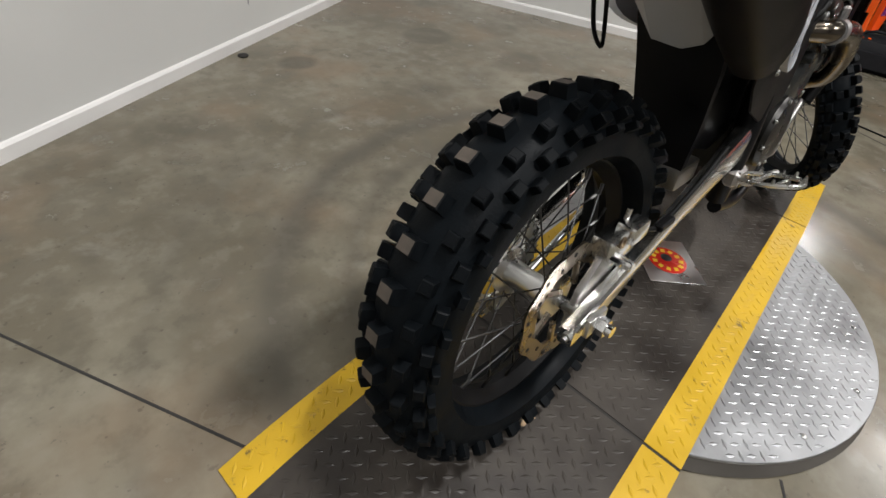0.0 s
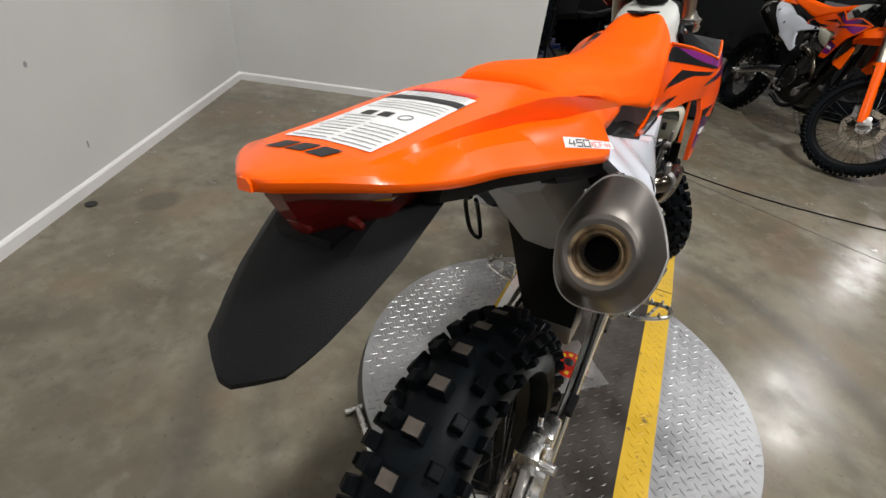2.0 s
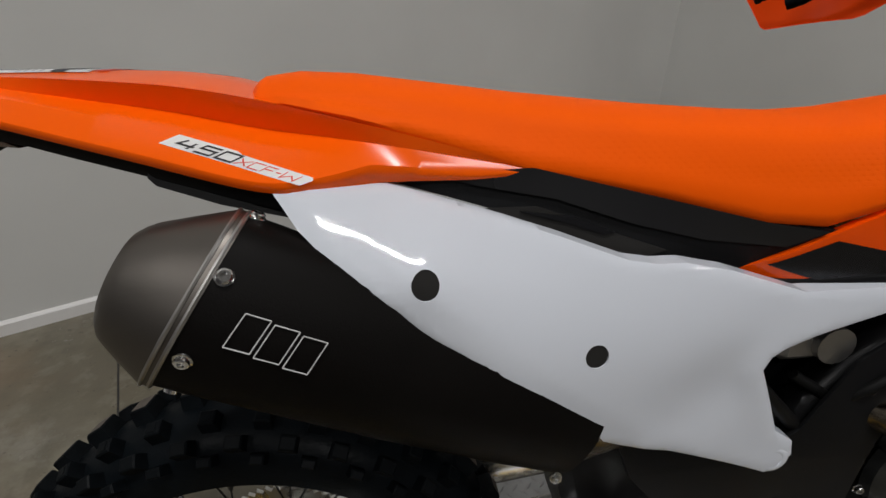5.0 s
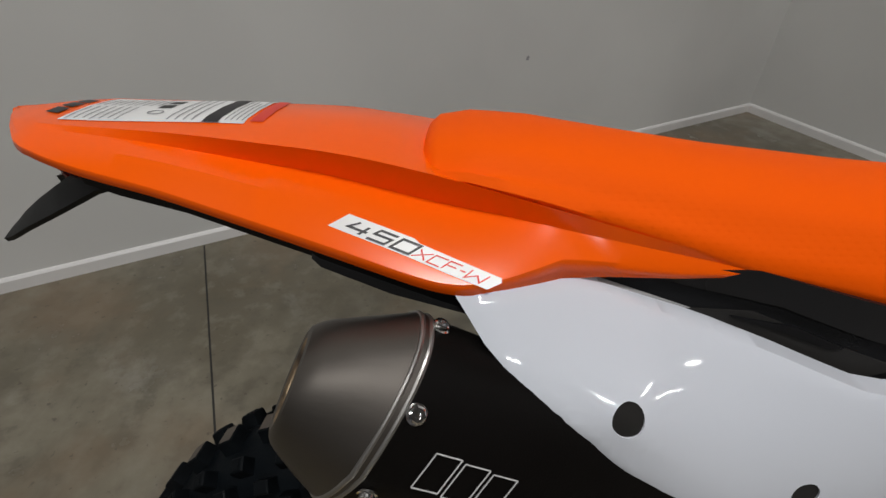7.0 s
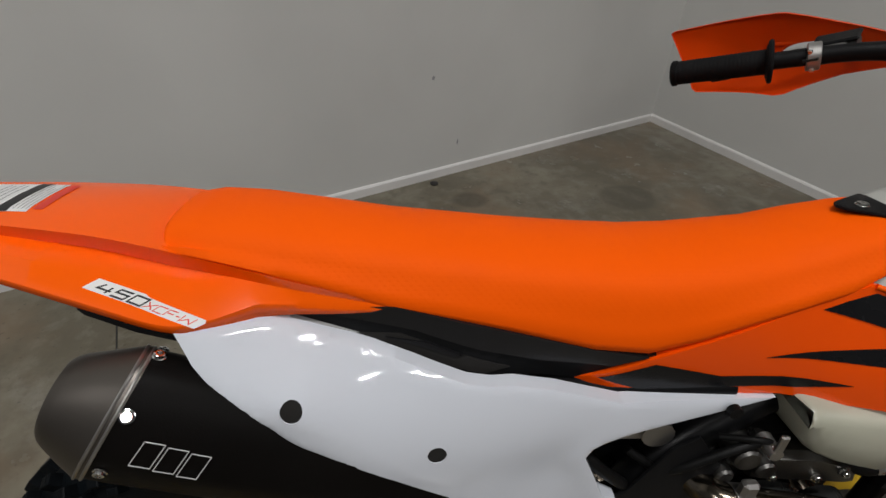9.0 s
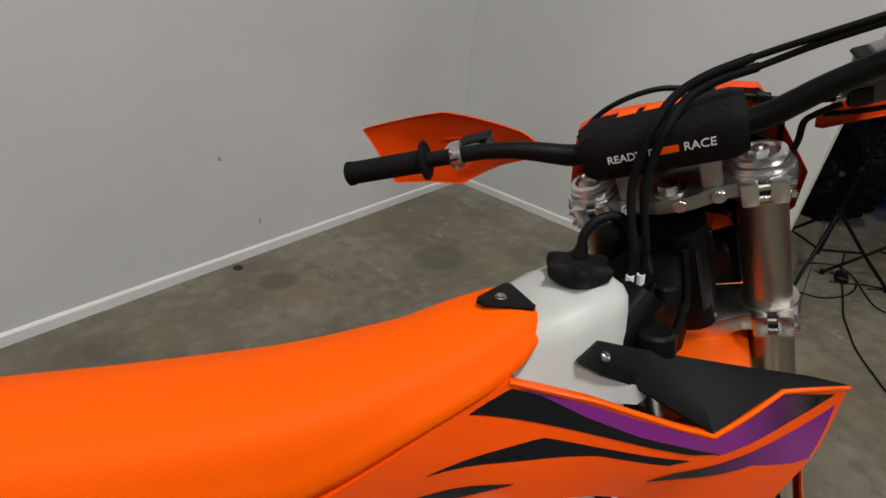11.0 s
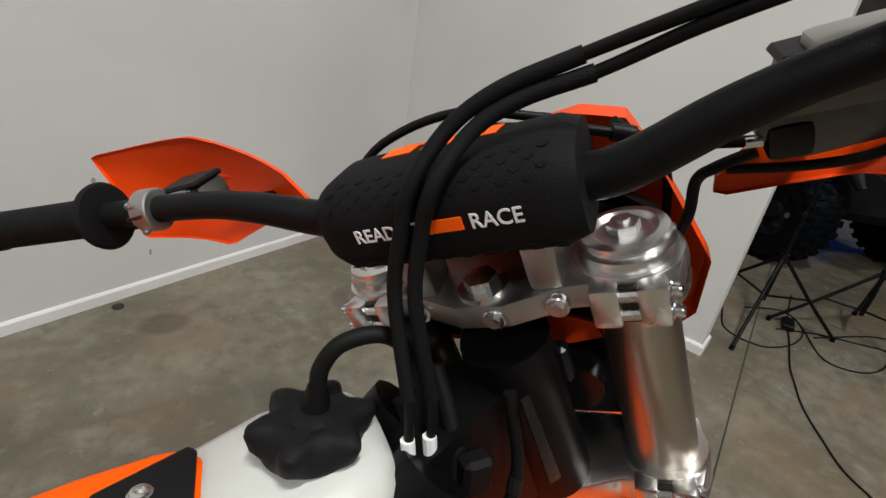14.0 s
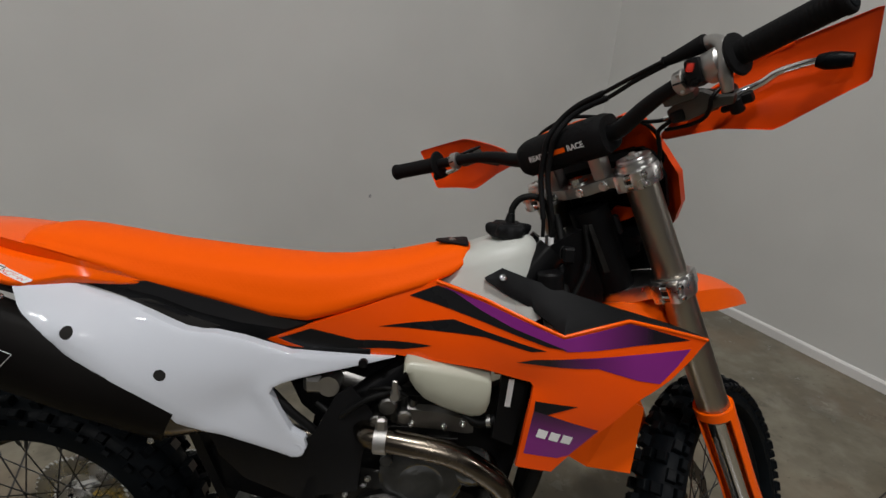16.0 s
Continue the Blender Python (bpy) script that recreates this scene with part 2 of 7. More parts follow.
ORANGE = (1.0, 0.118, 0.0008)
M = {
    "floor": floor_material(),
    "wall": mat("painted_drywall", (0.595, 0.595, 0.575), 0.75, 0, 0.06, 1.2, 0.12, 220),
    "far_wall": mat("grey_far_wall", (0.17, 0.17, 0.175), 0.8, 0, 0.1, 1.2, 0.1, 200),
    "trim": mat("white_gloss_trim", (0.72, 0.71, 0.695), 0.4, 0, 0.06, 4),
    "ceiling": mat("dark_roof_deck", (0.30, 0.30, 0.30), 0.8, 0, 0.1, 1),
    "joint": mat("joint_sealant", (0.022, 0.02, 0.018), 0.8, 0, 0.3, 30),
    "steel_plate": mat("galvanised_tread_plate", (0.42, 0.425, 0.435), 0.42, 1.0, 0.25, 7, 0.2, 180, rough_vary=0.09),
    "dark_plate": mat("scuffed_dark_tread_plate", (0.050, 0.043, 0.036), 0.42, 0.0, 0.35, 9, 0.3, 120, rough_vary=0.14, spec=0.3, dark=(0.024, 0.020, 0.017)),
    "yellow": worn_paint_material("yellow_floor_paint", (0.58, 0.36, 0.010), (0.13, 0.085, 0.02), 0.59),
    "plate_edge": mat("shaded_turntable_skirt", (0.085, 0.078, 0.070), 0.55, 0.0, 0.2, 8),
    "orange": mat("orange_plastic", ORANGE, 0.22, 0, 0.03, 4, 0.0, coat=0.0, rough_vary=0.03, spec=0.3),
    # reddish shroud film, deepened further for the weaker light on upright faces
    "orange_film_shaded": mat("shaded_orange_printed_film", (0.86, 0.080, 0.0008), 0.2, 0, 0.03, 4, 0.0, rough_vary=0.04, spec=0.45),
    "orange_matt": mat("orange_moulded_plastic", ORANGE, 0.42, 0, 0.05, 5, 0.05, 500, rough_vary=0.05, spec=0.2),
    "seat": scaled_vinyl_material(),
    "white": mat("white_plastic", (0.64, 0.67, 0.73), 0.05, 0, 0.02, 3, 0.0, rough_vary=0.01),
    "tank": mat("translucent_tank_plastic", (0.50, 0.515, 0.48), 0.36, 0, 0.05, 9, 0.05, 300),
    "tank_low": mat("fuel_tinted_tank_plastic", (0.44, 0.44, 0.355), 0.36, 0, 0.08, 9, 0.05, 300),
    "black": mat("black_plastic", (0.0055, 0.0055, 0.006), 0.45, 0, 0.2, 8, 0.25, 900, rough_vary=0.08, spec=0.13),
    "black_gloss": mat("black_graphic_film", (0.008, 0.008, 0.009), 0.28, 0, 0.1, 4, spec=0.25),
    "grain": mat("grained_black_plastic", (0.0075, 0.0078, 0.0085), 0.5, 0, 0.12, 12, 0.5, 1200, rough_vary=0.06, spec=0.12),
    "cover_gloss": mat("smooth_black_plastic", (0.012, 0.012, 0.013), 0.3, 0, 0.15, 8, 0.1, 700, rough_vary=0.06, spec=0.35),
    "rubber": mat("tyre_rubber", (0.0035, 0.0050, 0.0065), 0.5, 0, 0.3, 14, 0.4, 260, rough_vary=0.14, spec=0.07),
    "knob": mat("knob_rubber", (0.0040, 0.0052, 0.0064), 0.5, 0, 0.4, 26, 0.3, 300, rough_vary=0.14, spec=0.07),
    "knob_top": mat("scuffed_knob_face", (0.085, 0.068, 0.054), 0.6, 0, 0.35, 40, 0.3, 300),
    "grip": mat("grip_rubber", (0.0055, 0.0055, 0.006), 0.7, 0, 0.2, 20, 0.5, 700, spec=0.13),
    "alu": mat("brushed_aluminium", (0.74, 0.735, 0.72), 0.30, 1.0, 0.1, 12, 0.15, 220, rough_vary=0.07),
    "cast_dark": mat("dull_cast_metal", (0.16, 0.157, 0.15), 0.38, 1.0, 0.2, 24, 0.3, 300, rough_vary=0.1),
    "swing": mat("polished_swingarm_aluminium", (0.80, 0.80, 0.79), 0.2, 1.0, 0.08, 10, 0.08, 200, rough_vary=0.06),
    "cast": mat("cast_aluminium", (0.42, 0.41, 0.395), 0.42, 1.0, 0.12, 20, 0.15, 420, rough_vary=0.08),
    "cast_dull": mat("dull_grey_casting", (0.115, 0.110, 0.103), 0.45, 1.0, 0.15, 24, 0.2, 400, rough_vary=0.08),
    "chrome": mat("polished_steel", (0.80, 0.80, 0.80), 0.12, 1.0, 0.04, 10, rough_vary=0.05),
    "spoke": mat("dull_spoke_steel", (0.085, 0.085, 0.085), 0.35, 1.0, 0.1, 40),
    "steel": mat("zinc_plated_steel", (0.62, 0.62, 0.60), 0.28, 1.0, 0.1, 40, rough_vary=0.08),
    "anod": mat("fork_tube_anodised", (0.44, 0.405, 0.345), 0.33, 1.0, 0.06, 10, 0.08, 500, stretch=(1, 1, 0.1), rough_vary=0.05),
    "can": mat("silencer_black_coating", (0.0042, 0.0036, 0.0033), 0.45, 0.0, 0.15, 8, 0.2, 700, rough_vary=0.06, spec=0.07),
    "cap_metal": mat("brushed_titanium_cap", (0.155, 0.141, 0.127), 0.42, 1.0, 0.14, 9, 0.08, 300, stretch=(0.3, 1, 1), rough_vary=0.07),
    "burnt": mat("heat_stained_outlet", (0.34, 0.25, 0.15), 0.5, 0.8, 0.4, 40, dark=(0.07, 0.05, 0.035)),
    # real soot in the bore; elsewhere black for shaded holes and the tinted windscreen
    "soot_hole_black": mat("black_for_bore_and_shaded_holes", (0.008, 0.007, 0.006), 0.9),
    "header": mat("heat_tinted_header", (0.17, 0.145, 0.115), 0.25, 1.0, 0.2, 14, rough_vary=0.1),
    "wrap": mat("clear_film_on_casting", (0.055, 0.057, 0.056), 0.12, 0.4, 0.4, 25, 1.0, 70, rough_vary=0.08),
    "engine": mat("engine_casting", (0.045, 0.044, 0.042), 0.34, 0.85, 0.25, 18, 0.5, 260),
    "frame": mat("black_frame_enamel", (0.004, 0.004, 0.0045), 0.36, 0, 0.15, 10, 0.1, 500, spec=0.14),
    "grey_plastic": mat("grey_airbox_plastic", (0.35, 0.35, 0.35), 0.45, 0, 0.08, 6, 0.15, 500),
    "red_lens": mat("red_tail_lens", (0.11, 0.004, 0.003), 0.12, 0, 0.3, 20, coat=0.6),
    "purple_rise": fading_film_material("purple_film_dark_ahead", 0, 1.165, 1.045),
    "purple_fall": fading_film_material("purple_film_dark_behind", 0, 1.000, 1.135),
    "purple_foot": fading_film_material("purple_film_dark_above", 2, 0.752, 0.690),
    # deeper copy of the moulded orange, with the guards' shade in its colour
    "orange_shade": mat("shaded_orange_moulded_plastic", (0.74, 0.060, 0.0008), 0.36, 0, 0.05, 5, 0.05, 500, rough_vary=0.05, spec=0.22),
    "sticker": mat("white_label_film", (0.80, 0.80, 0.79), 0.35, 0, 0.03, 10),
    "ink": mat("black_ink", (0.012, 0.012, 0.014), 0.4, 0, 0.1),
    "grey_ink": mat("small_print_ink", (0.28, 0.28, 0.29), 0.5, 0, 0.1),
    "red_ink": mat("red_ink", (0.72, 0.04, 0.02), 0.4, 0, 0.1),
    "white_ink": mat("white_print", (0.80, 0.80, 0.80), 0.5, 0, 0.03),
    "etch": mat("etched_line", (0.62, 0.62, 0.62), 0.5, 0.2, 0.05),
    "disc": mat("brake_disc_steel", (0.36, 0.31, 0.25), 0.3, 1.0, 0.15, 30, 0.2, 300),
    "red": mat("printed_red", (0.50, 0.02, 0.012), 0.25, 0, 0.2, 20, coat=0.5),
    "gold": mat("printed_gold", (0.75, 0.48, 0.03), 0.3, 0, 0.2, 20, coat=0.4),
    "cable": mat("cable_sheath", (0.005, 0.005, 0.005), 0.5, 0, 0.1, 20, spec=0.14),
    "lamp": mat("lamp_diffuser", (1.0, 0.97, 0.9), 0.5, emit=6.0),
    "utv": mat("dark_vehicle_plastic", (0.010, 0.010, 0.011), 0.45, 0, 0.3, 5, 0.2, 400, spec=0.15),
    "utv_paint": mat("black_vehicle_paint", (0.008, 0.009, 0.010), 0.36, 0, 0.2, 5, spec=0.15),
    "rack_orange": mat("rack_orange_enamel", (0.50, 0.075, 0.012), 0.45, 0, 0.15, 5),
    "rack_blue": mat("blue_tarpaulin", (0.01, 0.07, 0.42), 0.4, 0, 0.2, 4),
    "cardboard": mat("brown_cardboard", (0.42, 0.29, 0.17), 0.8, 0, 0.12, 7, 0.1, 120),
    "bag": mat("black_nylon", (0.010, 0.010, 0.012), 0.6, 0, 0.3, 30, 0.6, 600, spec=0.2),
    "spring": mat("yellow_green_spring", (0.30, 0.48, 0.03), 0.35, 0, 0.1, 10),
    "tumbler": mat("tan_powder_coat", (0.46, 0.33, 0.19), 0.4, 0, 0.1, 20),
}


# ---------------------------------------------------------------- mesh tools
def finish(name, bm, material, parent=None, label="", sharp=35.0, smooth=True):
    bm.normal_update()
    me = bpy.data.meshes.new(name)
    bm.to_mesh(me)
    bm.free()
    me.materials.append(material if not isinstance(material, str) else M[material])
    if smooth:
        me.shade_smooth()
        me.set_sharp_from_angle(angle=radians(sharp))
    ob = new(name, me)
    ob.parent = parent
    if label:
        ob["label"] = label
    return ob


def part(name, bm, material, parent, label="", sharp=35.0):
    return finish(name, bm, material, parent, label, sharp)


def thing(name, m, label, category, group=""):
    ob = new(name)
    ob.empty_display_size = 0.1
    ob.matrix_basis = m
    return tagged(ob, label, category, group)


def move(bm, m):
    bmesh.ops.transform(bm, matrix=m, verts=bm.verts)
    return bm


def join(*bms):
    out = bms[0]
    for b in bms[1:]:
        me = bpy.data.meshes.new("tmp")
        b.to_mesh(me)
        b.free()
        out.from_mesh(me)
        bpy.data.meshes.remove(me)
    return out


def box(cx, cy, cz, sx, sy, sz, bevel=0.0, seg=1):
    bm = bmesh.new()
    bmesh.ops.create_cube(bm, size=1.0)
    bmesh.ops.transform(bm, matrix=Matrix.Translation((cx, cy, cz)) @ Matrix.Diagonal((sx, sy, sz, 1)), verts=bm.verts)
    if bevel:
        bmesh.ops.bevel(bm, geom=bm.edges[:], offset=bevel, segments=seg, profile=0.6, affect="EDGES")
    return bm


def smooth_path(pts, n=6):
    """A curve through the points."""
    p = [Vector(q) for q in pts]
    if len(p) < 3:
        return p
    p = [2 * p[0] - p[1]] + p + [2 * p[-1] - p[-2]]
    out = []
    for a, b, c, d in zip(p, p[1:], p[2:], p[3:]):
        for k in range(n):
            t = k / n
            out.append(0.5 * (2 * b + (c - a) * t + (2 * a - 5 * b + 4 * c - d) * t * t + (3 * b - a - 3 * c + d) * t**3))
    return out + [p[-2]]


def tube(pts, radius, seg=10, n=6, caps=True):
    """A round bar along a curve; radius: one number, or one for each point."""
    path, seg = smooth_path(pts, n), max(seg, 12)
    radii = [radius] * len(path) if isinstance(radius, (int, float)) else [float(v) for v in np.interp(np.linspace(0, 1, len(path)), np.linspace(0, 1, len(radius)), radius)]
    bm = bmesh.new()
    rings, up = [], None
    for i, p in enumerate(path):
        d = (path[min(i + 1, len(path) - 1)] - path[max(i - 1, 0)]).normalized()
        if up is None:
            up = d.orthogonal().normalized()
        up = (up - d * up.dot(d)).normalized()
        side = d.cross(up)
        rings.append([bm.verts.new(p + radii[i] * (math.cos(a) * up + math.sin(a) * side)) for a in (2 * math.pi * k / seg for k in range(seg))])
    skin_rings(bm, rings, caps)
    return bm


def skin_rings(bm, rings, caps=True, closed=True):
    n = len(rings[0])
    for r, s in zip(rings, rings[1:]):
        for k in range(n if closed else n - 1):
            bm.faces.new((r[k], r[(k + 1) % n], s[(k + 1) % n], s[k]))
    if caps and closed:
        bm.faces.new(rings[0][::-1])
        bm.faces.new(rings[-1])
    bmesh.ops.recalc_face_normals(bm, faces=bm.faces)


def loft(rings, caps=True):
    bm = bmesh.new()
    skin_rings(bm, [[bm.verts.new(p) for p in r] for r in rings], caps)
    return bm


def cyl(p, q, r, r2=None, seg=16, bevel=0.0):
    p, q = Vector(p), Vector(q)
    d = q - p
    l = d.length
    prof = [(0, r), (l, r if r2 is None else r2)]
    if bevel:
        r1 = prof[1][1]
        prof = [(0, r - bevel), (bevel, r), (l - bevel, r1), (l, r1 - bevel)]
    return turned(prof, p, d, seg)


def turned(profile, origin, axis, seg=24, caps=True):
    """A body turned about an axis; profile: rows of (along, radius)."""
    d = Vector(axis).normalized()
    u = d.orthogonal().normalized()
    v = d.cross(u)
    o = Vector(origin)
    return loft([[o + d * a + max(r, 1e-5) * (math.cos(t) * u + math.sin(t) * v) for t in (2 * math.pi * k / seg for k in range(seg))] for a, r in profile], caps)


def hoop(profile, origin, axis, seg=64):
    """A closed ring turned about an axis: its profile is a closed loop of (along, radius)."""
    d = Vector(axis).normalized()
    u = d.orthogonal().normalized()
    v = d.cross(u)
    o = Vector(origin)
    bm = bmesh.new()
    rings = [[bm.verts.new(o + d * a + r * (math.cos(t) * u + math.sin(t) * v)) for a, r in profile] for t in (2 * math.pi * k / seg for k in range(seg))]
    skin_rings(bm, rings + [rings[0]], caps=False)
    return bm


def spline_surface(rows, ease=1e-4):
    """A smooth function y(x, z) through rows of (x, z, y)."""
    p = np.array(rows, float)
    xy, n = p[:, :2], len(p)

    def u(r):
        return np.where(r > 1e-9, r * r * np.log(r + 1e-12), 0)

    k = u(np.linalg.norm(xy[:, None] - xy[None], axis=-1)) + ease * np.eye(n)
    a = np.c_[np.ones(n), xy]
    w = np.linalg.solve(np.block([[k, a], [a.T, np.zeros((3, 3))]]), np.r_[p[:, 2], 0, 0, 0])
    return lambda x, z: float(u(np.hypot(xy[:, 0] - x, xy[:, 1] - z)) @ w[:n] + w[n] + w[n + 1] * x + w[n + 2] * z)


def inside(x, z, poly):
    hit = False
    for (a, b), (c, d) in zip(poly, poly[1:] + poly[:1]):
        if (b > z) != (d > z) and x < (c - a) * (z - b) / (d - b) + a:
            hit = not hit
    return hit


def panel(outline, surface, thick=0.003, cell=0.02, lift=0.0, holes=(), side=-1):
    """A moulded panel: an outline in x and z, bent onto y = surface(x, z), with real thickness and an inward lip."""
    xs, zs = [p[0] for p in outline], [p[1] for p in outline]
    bm = bmesh.new()
    nx, nz = max(1, round((max(xs) - min(xs)) / cell)), max(1, round((max(zs) - min(zs)) / cell))
    gx, gz = np.linspace(min(xs), max(xs), nx + 1), np.linspace(min(zs), max(zs), nz + 1)
    grid = [[bm.verts.new((x, 0, z)) for z in gz] for x in gx]
    for i in range(nx):
        for j in range(nz):
            bm.faces.new((grid[i][j], grid[i + 1][j], grid[i + 1][j + 1], grid[i][j + 1]))
    loops = [list(outline)] + [list(h) for h in holes]
    for loop in loops:
        for (a, b), (c, d) in zip(loop, loop[1:] + loop[:1]):
            if abs(a - c) + abs(b - d) < 1e-6:
                continue
            reach = max(abs(a - c), abs(b - d)) * 0.5 + 0.03
            mx, mz = (a + c) / 2, (b + d) / 2
            near = [f for f in bm.faces if any(abs(v.co.x - mx) < reach + cell and abs(v.co.z - mz) < reach + cell for v in f.verts)]
            geom = list({v for f in near for v in f.verts}) + list({e for f in near for e in f.edges}) + near
            bmesh.ops.bisect_plane(bm, geom=geom, dist=1e-6, plane_co=(a, 0, b), plane_no=(d - b, 0, -(c - a)))
    gone = []
    for f in bm.faces:
        c = f.calc_center_median()
        if not inside(c.x, c.z, loops[0]) or any(inside(c.x, c.z, h) for h in loops[1:]):
            gone.append(f)
    bmesh.ops.delete(bm, geom=gone, context="FACES")
    bmesh.ops.remove_doubles(bm, verts=bm.verts, dist=2e-4)
    for v in bm.verts:
        v.co.y = surface(v.co.x, v.co.z) + side * lift
    bm.normal_update()
    if thick:
        edge = [e for e in bm.edges if e.is_boundary]
        ret = bmesh.ops.extrude_edge_only(bm, edges=edge)
        for v in (g for g in ret["geom"] if isinstance(g, bmesh.types.BMVert)):
            v.co.y -= side * thick
    bmesh.ops.recalc_face_normals(bm, faces=bm.faces)
    if bm.faces and sum(f.normal.y * f.calc_area() for f in bm.faces) * side < 0:
        bmesh.ops.reverse_faces(bm, faces=bm.faces)
    return bm


def prism(outline, origin, ex, ey, depth, bevel=0.0):
    """A flat plate: outline in the axes ex, ey at origin, extruded by depth along ex x ey."""
    ex, ey, o = Vector(ex), Vector(ey), Vector(origin)
    n = ex.cross(ey).normalized()
    bm = bmesh.new()
    lo = [bm.verts.new(o + ex * a + ey * b) for a, b in outline]
    hi = [bm.verts.new(o + ex * a + ey * b + n * depth) for a, b in outline]
    bm.faces.new(lo[::-1])
    bm.faces.new(hi)
    for k in range(len(lo)):
        j = (k + 1) % len(lo)
        bm.faces.new((lo[k], lo[j], hi[j], hi[k]))
    bmesh.ops.recalc_face_normals(bm, faces=bm.faces)
    if bevel:
        bmesh.ops.bevel(bm, geom=bm.edges[:], offset=bevel, segments=2, profile=0.6, affect="EDGES")
    return bm


def mirrored(bm):
    out = bm.copy()
    bmesh.ops.transform(out, matrix=Matrix.Diagonal((1, -1, 1, 1)), verts=out.verts)
    bmesh.ops.reverse_faces(out, faces=out.faces)
    return out


def lettering(text, size, depth=0.0004, bold=0.0):
    """Letters as a mesh in the xy plane, left-aligned at the origin."""
    cu = bpy.data.curves.new("letters", "FONT")
    cu.body, cu.size, cu.extrude, cu.offset, cu.resolution_u = text, size, depth, bold, 3
    ob = bpy.data.objects.new("letters", cu)
    me = bpy.data.meshes.new_from_object(ob)
    bm = bmesh.new()
    bm.from_mesh(me)
    bpy.data.objects.remove(ob)
    bpy.data.curves.remove(cu)
    bpy.data.meshes.remove(me)
    return bm


# ---------------------------------------------------------------- the hall
A0, CORNER, END_B = Vector((-5.516, -1.125, 0)), Vector((2.178, 2.936, 0)), Vector((3.038, 0.903, 0))


def wall(name, a, b, height, thick, label, side=1, paint="wall"):
    """A wall along a to b whose face on the room's side is the line a-b; side 1: its body lies to the left of a to b."""
    d = (b - a).normalized()
    n = Vector((-d.y, d.x, 0)) * side
    bm = bmesh.new()
    lo = [bm.verts.new(p) for p in (a, b, b + n * thick, a + n * thick)]
    hi = [bm.verts.new(v.co + Vector((0, 0, height))) for v in lo]
    bm.faces.new(lo), bm.faces.new(hi)
    for k in range(4):
        bm.faces.new((lo[k], lo[(k + 1) % 4], hi[(k + 1) % 4], hi[k]))
    bmesh.ops.recalc_face_normals(bm, faces=bm.faces)
    return tagged(finish(name, bm, paint, smooth=False), label, "wall", kind="structure")


def baseboard(a, b, side=1, height=0.057, thick=0.014):
    d = (b - a).normalized()
    n = Vector((-d.y, d.x, 0)) * -side
    prof = [(0.001, 0.0), (thick, 0.0), (thick, height - 0.012), (thick * 0.55, height - 0.003), (0.001, height)]
    bm = loft([[p + n * u + Vector((0, 0, w)) for u, w in prof] for p in (a, b)])
    return tagged(finish("baseboard", bm, "trim", smooth=False), "white painted wooden baseboard along the wall", "baseboard", kind="structure")


floor_bm = bmesh.new()
bmesh.ops.create_grid(floor_bm, x_segments=2, y_segments=2, size=1.0)
move(floor_bm, Matrix.Translation((5.0, -1.5, 0)) @ Matrix.Diagonal((12.5, 11.0, 1, 1)))
tagged(finish("floor", floor_bm, "floor", smooth=False), "sealed grey-brown concrete floor with stains and rubber marks", "floor", kind="structure")

dirB = (END_B - CORNER).normalized()
dirA = (CORNER - A0).normalized()
wall("wall_north", A0, CORNER + dirA * 0.14, CEILING, 0.14, "off-white painted drywall beside the turntable")
wall("wall_east", CORNER, END_B, CEILING, 0.14, "off-white painted drywall that ends in a free edge")
baseboard(A0, CORNER - dirA * 0.014)
baseboard(CORNER, END_B + dirB * 0.013)
baseboard(END_B, END_B + Vector((-dirB.y, dirB.x, 0)) * 0.14)
# plain far walls close the hall round and behind
for k, (a, b) in enumerate((((-5.516, -1.125), (-5.516, -11.5)), ((-5.516, -11.5), (16.5, -11.5)), ((16.5, -11.5), (16.5, 8.5)), ((16.5, 8.5), (2.2, 8.5)), ((2.2, 8.5), (2.2, 3.1)))):
    wall("wall_far_%d" % (k + 1), Vector((*a, 0)), Vector((*b, 0)), CEILING, 0.15, "plain grey wall that closes the hall", side=-1, paint="far_wall")
tagged(finish("ceiling", box(5.5, -1.5, CEILING + 0.05, 23, 21, 0.1), "ceiling", smooth=False), "grey roof deck of the hall", "ceiling", kind="structure")


def groove(a, b, width=0.006):
    a, b = Vector((*a, 0)), Vector((*b, 0))
    d = (b - a).normalized()
    n = Vector((-d.y, d.x, 0)) * width / 2
    bm = loft([[p + n * s + Vector((0, 0, h)) for s, h in ((-1, -0.002), (1, -0.002), (1, 0.0008), (-1, 0.0008))] for p in (a, b)])
    tagged(finish("floor_joint", bm, "joint", smooth=False), "dark sealed saw-cut joint in the concrete", "joint", kind="structure")


groove((-0.911, 1.282), (-0.434, 0.243))
groove((-0.434, 0.243), (0.75, -2.34))
groove((0.33, -0.54), (-3.0, -2.2))
groove((3.386, 0.863), (1.2, -0.265))
groove((3.386, 0.863), (7.5, 2.95))
groove((2.76, -0.2), (1.6, -3.2))


def ceiling_lamp():
    lamp = thing("ceiling_light", pose(0, 0, CEILING - 0.28), "long white strip light hung under the roof", "ceiling light", "strip lights of the hall")
    part("housing", prism([(-0.65, 0.0), (0.65, 0.0), (0.60, 0.07), (-0.60, 0.07)], (0, 0.09, 0), (1, 0, 0), (0, 0, 1), 0.18), "trim", lamp)
    part("diffuser", box(0, 0, -0.012, 1.24, 0.15, 0.02, 0.006), "lamp", lamp, "glowing white diffuser")
    for x in (-0.45, 0.45):
        part("hanger", cyl((x, 0, 0.06), (x, 0, 0.3), 0.004, seg=6), "steel", lamp)
    return lamp


